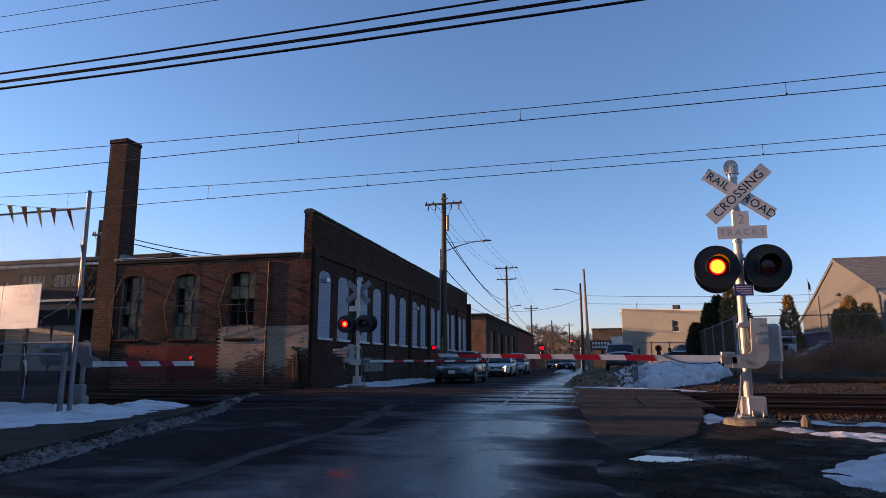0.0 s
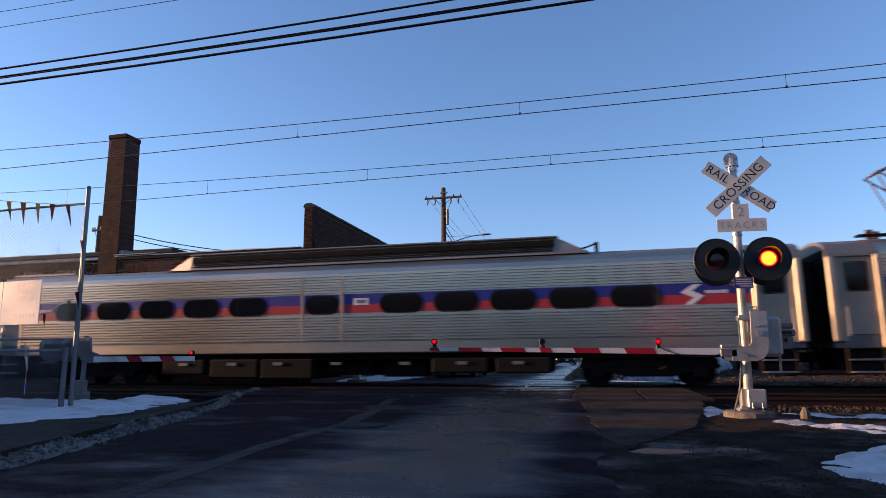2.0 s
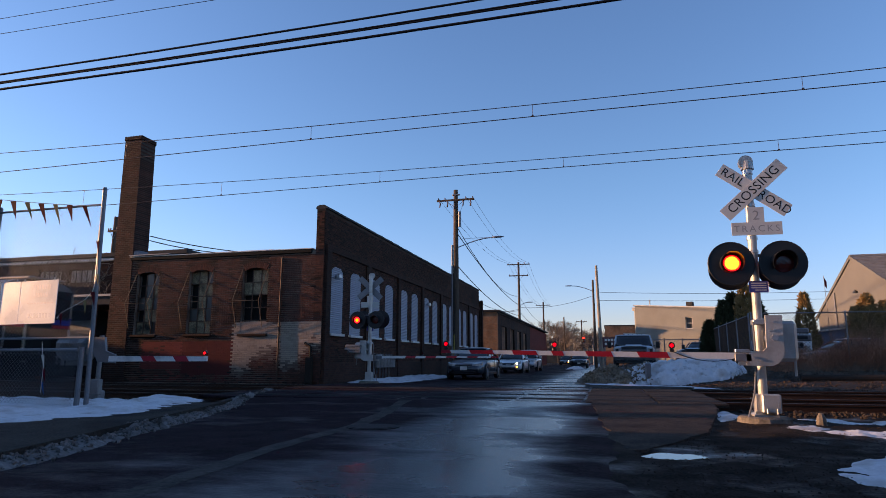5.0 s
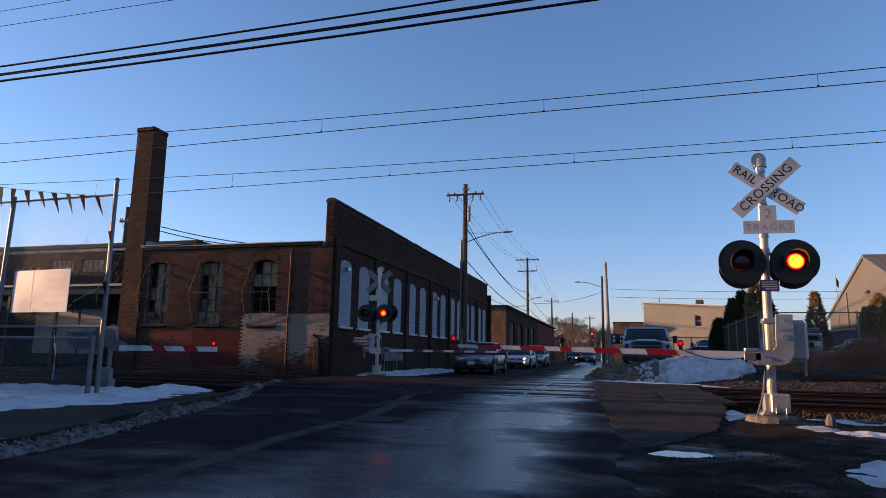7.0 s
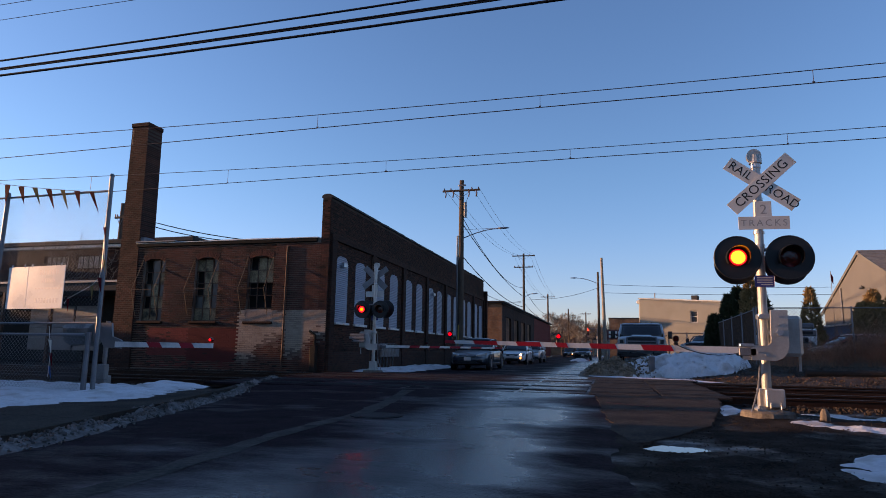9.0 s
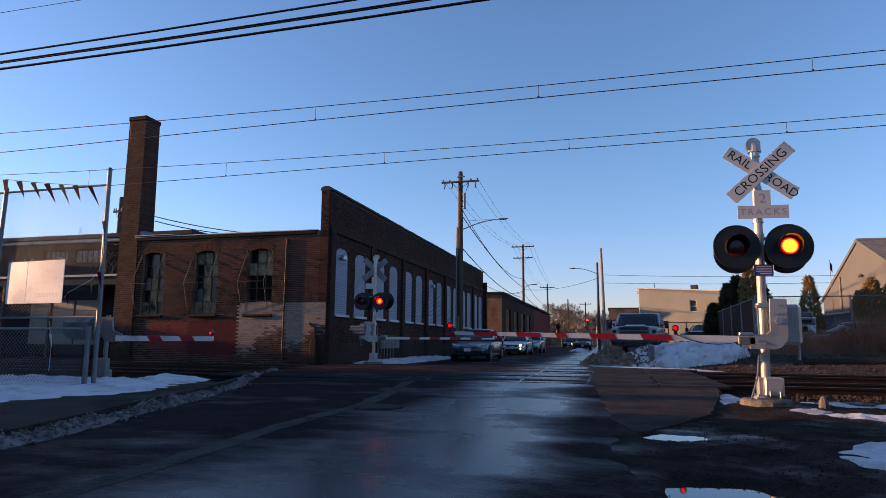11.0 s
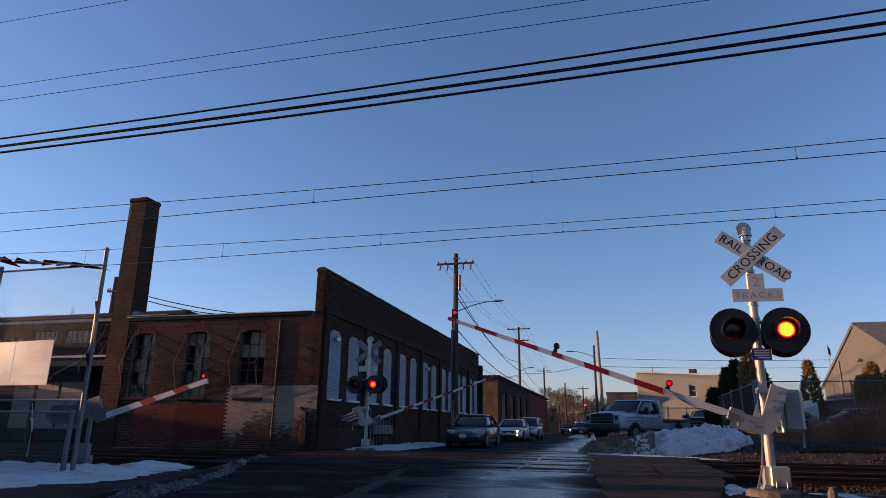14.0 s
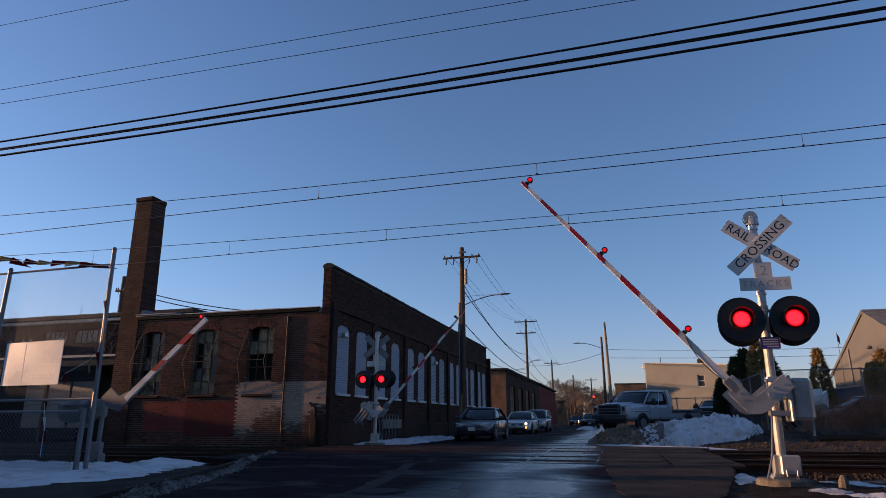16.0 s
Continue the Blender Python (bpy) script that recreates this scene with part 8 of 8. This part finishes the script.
part("arm", tube(B(), [(1.2, 0, 5.5), (-1.0, 0, 5.6)], 0.06), "dull_steel", sig)
hd = part("head", box(B(), (-0.6, -0.1, 4.9), (0.42, 0.3, 1.2), 0.04), "black", sig)
part("red_lamp", cyl(B(), (-0.6, -0.27, 5.25), (-0.6, -0.24, 5.25), 0.18, seg=14), "tail_glow", hd)
for z in (4.9, 4.55):
    part("dark_lamp", cyl(B(), (-0.6, -0.27, z), (-0.6, -0.24, z), 0.15, seg=14), "lens", hd)


# ================= fences =================
def chain_link(bm, p0, p1, z0, z1, gap, r):
    """Diagonal wires both ways between two posts; three-sided rods."""
    p0, p1 = Vector((*p0, 0)), Vector((*p1, 0))
    d = p1 - p0
    L, u = d.length, d.normalized()
    H = z1 - z0
    for sgn in (1, -1):
        k = -H
        while k < L:
            a0, a1 = max(0, k), min(L, k + H)
            if a1 > a0:
                za, zb = z0 + (a0 - k), z0 + (a1 - k)
                if sgn < 0:
                    za, zb = z1 - (a0 - k), z1 - (a1 - k)
                cyl(bm, p0 + u * a0 + Vector((0, 0, za)), p0 + u * a1 + Vector((0, 0, zb)), r, r, 3, False)
            k += gap
    return bm


lf = thing("chain_link_fence", "tall galvanised chain-link fence with a lower gate section", "fence", pose(0, 9.75, 0))
for x, lean, h in ((-9.48, -0.8, 4.25), (-12.2, 0.8, 4.0), (-14.8, 0, 4.0)):
    ps = part("post", cyl(B(), (0, 0, -0.1), (0, 0, h), 0.045, 0.042, 12), "dull_steel", lf)
    ps.matrix_basis = pose(x, 0, 0, 0, lean, 0)
    part("cap", cyl(B(), (0, 0, h), (0, 0, h + 0.05), 0.05, 0.03, 12), "dull_steel", ps)
part("gate_post", cyl(B(), (-9.6, -0.1, -0.1), (-9.6, -0.1, 1.15), 0.05, seg=10), "dull_steel", lf)
for z in (3.92, 1.3):
    part("rail", tube(B(), [(-14.8, 0, z), (-9.5, 0, z + 0.03)], 0.022, 8), "dull_steel", lf)
part("rail", tube(B(), [(-14.8, -0.1, 1.1), (-9.7, -0.1, 1.1)], 0.025, 8), "dull_steel", lf)
part("wire_mesh", chain_link(B(), (-14.8, 0), (-9.55, 0), 1.3, 3.95, 0.085, 0.003), "dull_steel", lf, "diamond wire mesh")
part("wire_mesh", chain_link(B(), (-14.8, -0.1), (-9.7, -0.1), 0.05, 1.1, 0.085, 0.004), "dull_steel", lf, "diamond wire mesh")
bn = thing("banner_sign", "sunlit white sheet sign with faded print on the fence", "sign", pose(-11.1, 9.68, 0, 0, 0, -6) @ pose(11.1, 0, 0))
for a, b, sk in ((-11.87, -11.3, 0.05), (-11.28, -10.25, 0.03)):
    pn = part("panel", prism(B(), [(a + 0.02, 1.6), (b + sk - 0.02, 1.6), (b, 2.45), (a, 2.45)], -0.012, 0.0), "banner", bn)
    if a > -11.5:
        for k, (z, w, mt, hgt) in enumerate(((2.32, 0.55, "orange_print", 0.1), (2.16, 0.4, "orange_print", 0.09), (2.0, 0.75, "orange_print", 0.03), (1.76, 0.66, "grey_print", 0.09))):
            for j in range(8):
                part("print_bar", box(B(), (-10.74 - w / 2 + w * (j + 0.5) / 8 + 0.05, -0.0125, z), (w / 8 * 0.66, 0.002, hgt)), mt, pn)
    for x in (a + 0.1, b - 0.1):
        part("hook", tube(B(), [(x, -0.01, 2.44), (x - 0.05, 0.02, 2.5), (x - 0.1, 0.05, 2.46)], 0.012, 5), "galv", bn)


FLUTTER = []                                           # pennants that the wind lifts


def pennant_string(pts, mats, size, seed, label, windy=False):
    rnd = random.Random(seed)
    st = thing("pennant_string", label, "pennants")
    part("cord", tube(B(), pts, 0.006, 5), "pennant_white", st)
    for k, p in enumerate(pts[1:-1]):
        w, h = size * rnd.uniform(0.6, 0.9), size * rnd.uniform(2.0, 2.7)
        tw = rnd.uniform(0.1, 0.8)
        mt = mats[k % len(mats)]
        bm = prism(B(), [(-w / 2, 0), (w / 2, -0.01), (tw * size, -h)], -0.003, 0.003)
        pn = part("pennant", bm, mt, st, {"pennant_red": "red", "pennant_yellow": "yellow", "pennant_white": "white", "pennant_blue": "blue"}[mt] + " cloth pennant")
        pn.matrix_basis = Matrix.Translation(p)
        if windy:
            FLUTTER.append((pn, Vector(p), rnd.uniform(0.8, 1.15), rnd.uniform(-12, 12)))


pennant_string(hang((-15.0, 9.66, 4.75), (-9.55, 9.66, 3.9), 0.1, 15), ["pennant_red", "pennant_yellow", "pennant_red", "pennant_red", "pennant_yellow"], 0.17, 3, "string of small red and yellow pennants along the fence top", True)
pennant_string([(-9.52, 9.7, 3.9), (-9.5, 9.66, 3.2), (-9.47, 9.7, 2.55), (-9.5, 9.66, 2.2), (-9.7, 9.7, 2.05), (-10.2, 9.66, 1.8), (-10.32, 9.7, 1.7)], ["pennant_red", "pennant_yellow", "pennant_red", "pennant_yellow", "pennant_red"], 0.12, 4, "loose pennants hanging down the fence post")
pennant_string([(-10.45, 9.55, 1.25), (-10.4, 9.55, 1.0), (-10.35, 9.55, 0.75), (-10.35, 9.55, 0.5), (-10.35, 9.55, 0.3)], ["pennant_white", "pennant_red", "pennant_blue"], 0.1, 5, "limp pennants hanging on the low fence")

FB = 26.6
rf = thing("chain_link_fence", "rusty chain-link fence on the bank above the tracks", "fence")
for x in (5.6, 8.9, 12.2, 15.5, 18.8, 22.1):
    part("post", cyl(B(), (x, FB, 0.3), (x, FB, 2.78), 0.035, 0.033, 10), "dull_steel", rf)
part("rail", tube(B(), [(5.6, FB, 2.72), (22.1, FB, 2.72)], 0.022, 6), "dull_steel", rf)
part("wire_mesh", chain_link(B(), (5.6, FB), (22.1, FB), 0.45, 2.72, 0.13, 0.006), "rust", rf, "diamond wire mesh")
rf2 = thing("chain_link_fence", "chain-link fence with dark slats low down running from the tracks", "fence")
for k in range(7):
    y = FB + 0.2 + k * 3.0
    part("post", cyl(B(), (5.55 + 0.12 * k, y, 0.0), (5.55 + 0.12 * k, y, 2.75), 0.035, 0.033, 8), "dull_steel", rf2)
    if k < 6:
        part("wire_mesh", chain_link(B(), (5.56 + 0.12 * k, y), (5.68 + 0.12 * k, y + 3.0), 0.15, 2.65, 0.1, 0.006), "rust", rf2, "diamond wire mesh")
        part("rail", tube(B(), [(5.56 + 0.12 * k, y, 2.66), (5.68 + 0.12 * k, y + 3.0, 2.66)], 0.02, 6), "dull_steel", rf2)
        part("slat_screen", prism(B(), [(y + 0.05, 0.15), (y + 2.95, 0.15), (y + 2.95, 1.3), (y + 0.05, 1.3)], 5.6 + 0.12 * k, 5.62 + 0.12 * k, "x"), "privacy", rf2, "dark slats woven in the lower mesh")
rf3 = thing("chain_link_fence", "grey chain-link fence across the car park", "fence")
for k in range(5):
    part("post", cyl(B(), (2.8 + k * 1.2, 46, 0.0), (2.8 + k * 1.2, 46, 2.4), 0.04, 0.04, 8), "dull_steel", rf3)
part("rail", tube(B(), [(2.8, 46, 2.3), (7.6, 46, 2.3)], 0.03, 6), "dull_steel", rf3)
part("wire_mesh", chain_link(B(), (2.8, 46), (7.6, 46), 0.1, 2.3, 0.2, 0.006), "dull_steel", rf3, "diamond wire mesh")

bm = B()
loft(bm, [[(x, 23.4 + 0.13 * math.cos(a) + 0.03 * math.sin(x), 0.3 + 0.12 * math.sin(a) + 0.03 * (x - 6) / 6) for a in [i * math.pi / 5 for i in range(10)]] for x in np.arange(6.3, 14.5, 0.6)])
tagged(part("log", bm, "tie"), "long dark timber beam lying on the gravel bank", "timber")
bm = B()
loft(bm, [[(r * math.cos(a), r * math.sin(a), z) for a in [i * math.pi / 4 for i in range(8)]] for r, z in ((0.075, -0.05), (0.065, 0.08), (0.03, 0.15))])
tagged(part("marker_stone", bm, "cast_concrete", m=pose(3.0, 10.35, 0.0)), "small pale marker stone on the verge", "stone")
bm = box(B(), (0, 0, 0.35), (0.2, 0.2, 0.9), 0.03)
tagged(part("stake", bm, "dull_steel", m=pose(1.45, 24.3, 0, 4, 2, 10)), "short grey stake standing in the snow pile", "stake")


# ================= plants =================
def leaf_cloud(name, mat, parent, shape, count, size, seed):
    """Many small tufts inside a shape; shape(rnd) gives a place and an outward direction."""
    rnd = random.Random(seed)
    verts, faces = [], []
    for _ in range(count):
        p, d = shape(rnd)
        d = (d + Vector((rnd.gauss(0, 0.4), rnd.gauss(0, 0.4), rnd.gauss(0.35, 0.4)))).normalized()
        side = d.orthogonal().normalized()
        side = Quaternion(d, rnd.uniform(0, 6.28)) @ side
        s = size * rnd.uniform(0.6, 1.5)
        k = len(verts)
        up = d * s * 1.6
        th = d.cross(side) * s * 0.3
        verts += [tuple(p - side * s * 0.4), tuple(p + side * s * 0.4), tuple(p + up), tuple(p + up * 0.4 + th)]
        faces += [(k, k + 1, k + 3), (k + 1, k + 2, k + 3), (k + 2, k, k + 3)]
    me = bpy.data.meshes.new(name)
    me.from_pydata(verts, [], faces)
    me.materials.append(M[mat])
    ob = new(name, me)
    ob.parent = parent
    return ob


def evergreen(x, y, h, r, mat, seed, label, base=0.4):
    t = thing("evergreen_tree", label, "tree", pose(x, y, base), "evergreens")
    part("trunk", cyl(B(), (0, 0, -0.3), (0, 0, h * 0.9), 0.09, 0.02, 8), "bark", t)

    def shape(rnd):
        a, z = rnd.uniform(0, 6.283), rnd.random() ** 1.25
        prof = (1 - z) ** 0.55 * (0.75 + 0.25 * min(1, z * 6))
        prof *= 1 + 0.28 * noise.noise((math.cos(a) * 1.4, math.sin(a) * 1.4, z * 4 + seed))
        q = r * prof * rnd.uniform(0.55, 1.0) ** 0.5
        return Vector((q * math.cos(a), q * math.sin(a), 0.1 + h * z)), Vector((math.cos(a), math.sin(a), 0.6))
    leaf_cloud("crown", mat, t, shape, int(900 + 500 * h * r), 0.13, seed)


for k, (x, y, h, r, mt) in enumerate(((5.9, 38.5, 2.6, 0.7, "ever_dark"), (6.6, 38.0, 3.7, 0.8, "ever_dark"), (7.2, 38.6, 4.2, 0.85, "ever_dark"), (7.75, 38.0, 4.6, 0.9, "ever_brown"), (8.5, 38.8, 3.9, 0.8, "ever_dark"), (9.2, 40, 2.9, 0.6, "ever_dark"),
                                      (11.9, 42, 4.4, 0.75, "ever_brown"), (13.6, 39, 3.3, 0.8, "ever_brown"), (14.3, 39.4, 4.0, 0.9, "ever_brown"), (15.1, 39.2, 3.6, 0.8, "ever_brown"))):
    evergreen(x, y, h, r, mt, 40 + k, ("dark green" if mt == "ever_dark" else "bronzed") + " columnar evergreen behind the fence")


def bare_tree(x, y, h, seed, label, base=0.0, r0=None):
    rnd = random.Random(seed)
    t = thing("bare_tree", label, "tree", pose(x, y, base), "bare trees")
    trunk, crown = B(), B()

    def grow(p, d, L, r, depth):
        q = p + d * L
        cyl(trunk if depth < 2 else crown, p, q, r, r * 0.68, 6 if depth < 2 else 3, False)
        if depth >= (7 if h > 6 else 5):
            return
        for k in range(3):
            nd = (d + Vector((rnd.gauss(0, 0.5), rnd.gauss(0, 0.5), rnd.gauss(0.1, 0.25)))).normalized()
            grow(q if k else p.lerp(q, 0.75), nd, L * rnd.uniform(0.62, 0.82), max(r * 0.6, h * 0.0014), depth + 1)
    grow(Vector((0, 0, -0.2)), Vector((rnd.uniform(-0.05, 0.05), 0, 1)), h * 0.235, r0 or h * 0.014, 0)
    part("trunk", trunk, "bark", t)
    part("crown", crown, "twig", t, "bare twiggy crown")


for k, (x, y, h) in enumerate(((-13, 128, 12.5), (-9.0, 132, 12), (-5.8, 138, 11), (-2.4, 145, 10), (1.0, 140, 9), (-16, 140, 12), (-11.0, 150, 12), (-0.6, 128, 8.5), (-7.6, 118, 9), (-4.0, 160, 12))):
    bare_tree(x, y, h, 70 + k, "leafless street tree far down the street")
far_trees = [o for o in scene.objects if o.name.startswith("bare_tree") and o.parent is None]
# vines and bare twigs over the low neighbour
def vine(x0, x1, y, z0, z1, count, seed, label):
    r_ = random.Random(seed)
    bm_ = B()
    for _ in range(count):
        p_ = Vector((r_.uniform(x0, x1), y - r_.uniform(0.02, 0.25), r_.uniform(z0, z1)))
        pts = [p_]
        for _ in range(5):
            p_ = p_ + Vector((r_.gauss(0, 0.3), r_.gauss(0, 0.05), r_.gauss(-0.05, 0.28)))
            pts.append(p_)
        tube(bm_, pts, r_.uniform(0.008, 0.016), 4)
    v_ = thing("vine", label, "vine", kind="stuff")
    part("stems", bm_, "twig", v_)


vine(-37, -25.4, 26.9, 3.9, 6.1, 240, 5, "leafless vines hanging over the low brick building")
rnd = random.Random(15)
for k in range(26):
    src = far_trees[k % len(far_trees)]
    copy_thing(src, pose(-34 + k * 3.1 + rnd.uniform(-1, 1), rnd.uniform(165, 205), -0.5, 0, 0, rnd.uniform(0, 360)) @ Matrix.Scale(rnd.uniform(0.75, 1.0), 4))
bare_tree(-28.9, 31.5, 8.4, 90, "small leafless tree behind the brick works")
bare_tree(10.3, 27.6, 2.6, 91, "leafless sapling by the fence", 0.45, 0.03)

def brush(name, count, place, tall, width, seed, mat, label):
    """A thicket of arching, branching dry stems; place(rnd) gives the foot of each clump."""
    rnd = random.Random(seed)
    verts, faces = [], []

    def stem(p, d, length, w, depth):
        n, pts = (5 if depth == 0 else 3), [p]
        for i in range(n):
            d = (d + Vector((rnd.gauss(0, 0.22), rnd.gauss(0, 0.22), -0.16 * i / n + rnd.gauss(0, 0.1)))).normalized()
            p = p + d * length / n
            pts.append(p)
            if depth < 2 and i and rnd.random() < 0.75:
                side = (d + Vector((rnd.gauss(0, 0.7), rnd.gauss(0, 0.7), rnd.gauss(0.1, 0.4)))).normalized()
                stem(p, side, length * rnd.uniform(0.3, 0.55), w * 0.6, depth + 1)
        k = len(verts)
        for i, q in enumerate(pts):
            r = w * (1 - 0.7 * i / n)
            verts.extend(((q.x + r, q.y, q.z), (q.x - 0.5 * r, q.y + 0.86 * r, q.z), (q.x - 0.5 * r, q.y - 0.86 * r, q.z)))
        for i in range(n):
            for j in range(3):
                a, c = k + 3 * i + j, k + 3 * i + (j + 1) % 3
                faces.append((a, c, c + 3, a + 3))
    for _ in range(count):
        x, y = place(rnd)
        for _ in range(rnd.randint(4, 7)):
            d = Vector((rnd.gauss(0, 0.42), rnd.gauss(0, 0.42), 1)).normalized()
            stem(Vector((x + rnd.gauss(0, 0.12), y + rnd.gauss(0, 0.12), gz(x, y) - 0.03)), d, tall(x) * rnd.uniform(0.5, 1.15), width, 0)
    me = bpy.data.meshes.new(name)
    me.from_pydata(verts, [], faces)
    me.materials.append(M[mat])
    return tagged(new(name, me), label, "brush", kind="stuff")


brush("dead_brush", 900, lambda r: (5.6 + 15 * r.random() ** 0.9, r.gauss(26.5, 0.55)), lambda x: ramp([(5, 0.5), (7, 0.9), (9, 1.5), (20, 1.7)], x) * (0.8 + 0.4 * noise.noise((x * 0.8, 3, 4))), 0.0095, 8, "weed", "tangled reddish-brown dead brush along the fence")
brush("dry_weeds", 260, lambda r: (3.6 + 12 * r.random(), r.uniform(24.2, 26.2)), lambda x: 0.35, 0.005, 9, "twig", "low dry weeds on the bank")
# ================= motions =================


def gate_angle(t):
    return ramp([(0, 0), (12.7, 0), (13.0, 3.2), (13.4, 9.0), (13.8, 15.2), (14.0, 18.0), (14.5, 25.3), (15.0, 32.6), (15.5, 39.8), (16.0, 46.2)], t)


TRUCK = [(0.0, 2.1, 51, 88), (1.0, 2.05, 50, 88), (2.5, 2.0, 47, 88), (4.0, 1.85, 43.5, 88), (5.2, 1.6, 38, 88), (6.3, 1.62, 34.0, 88), (6.8, 1.6, 33.5, 88), (9.5, 1.57, 33.4, 87), (10.6, 1.57, 33.5, 84),
         (11.5, 1.58, 33.6, 77), (12.0, 1.6, 34.0, 71), (12.5, 1.45, 34.4, 65), (13.0, 1.5, 34.9, 59), (13.5, 1.56, 35.3, 55), (14.0, 1.6, 35.6, 52), (16.0, 1.62, 35.7, 50)]


def motions():
    walk(pickup, [(t, pose(x, y, 0.3, 0, 0, a)) for t, x, y, a in TRUCK])
    for k, c in enumerate(cars):
        times = [0, 0.1, 0.2, 0.5] + [1.0 * i for i in range(1, 16)] + [15.5, 15.8, 15.9, 16.0]
        turned = k == 0  # the leading car runs the other way round
        walk(c, [(t, pose(TRAIN_X0 - TRAIN_V * t + CAR_STEP * k + (CAR_L if turned else 0), ROOF_Y, 0, 0, 0, 180 if turned else 0)) for t in times])
    ts = [0.0, 12.5, 12.7, 13.0, 13.4, 13.8, 14.0, 14.5, 15.0, 15.5, 16.0]
    for arm, pivot in ((near_arm, PIV_NEAR), (far_arm, PIV)):
        walk(arm, [(t, pose(*pivot, 0, gate_angle(t) * 1.055, 0)) for t in ts])
    walk(ped_arm, [(t, pose(0.1, 0, 1.55, 0, -gate_angle(t) * 0.92, 0)) for t in ts])
    wind = [(0, 0), (1.0, 6), (2.0, -6), (3.0, 8), (4.0, 2), (6.5, 5), (8.0, -3), (9.0, 4), (11.5, 14), (12.5, 42), (13.0, 50), (13.5, 64), (14.0, 72), (14.5, 66), (15.0, 78), (15.5, 72), (16.0, 76)]
    for ob, at, gain, skew in FLUTTER:
        walk(ob, [(t, Matrix.Translation(at) @ pose(0, 0, 0, a * gain * 0.5 + skew, -a * gain, 0)) for t, a in wind])
    for ob, lit, unlit, side, lap in BLINKERS:
        rows, on = [(0.0, side == "L")], side == "L"
        for k, t in enumerate(SWITCH):
            to_right = k % 2 == 0
            now = to_right == (side == "R")
            # both glow for a moment at each change
            at = t - lap if now else t + lap
            if at < 15.995:
                at = min(at, 15.93)
                rows += [(at, on), (at + 0.034, now)]
            on = now
        rows = sorted(rows, key=lambda r: r[0])
        if rows[-1][0] < 16.0:
            rows.append((16.0, rows[-1][1]))
        walk(ob, [(t, Matrix.Translation(lit if o else unlit)) for t, o in rows])


motions()
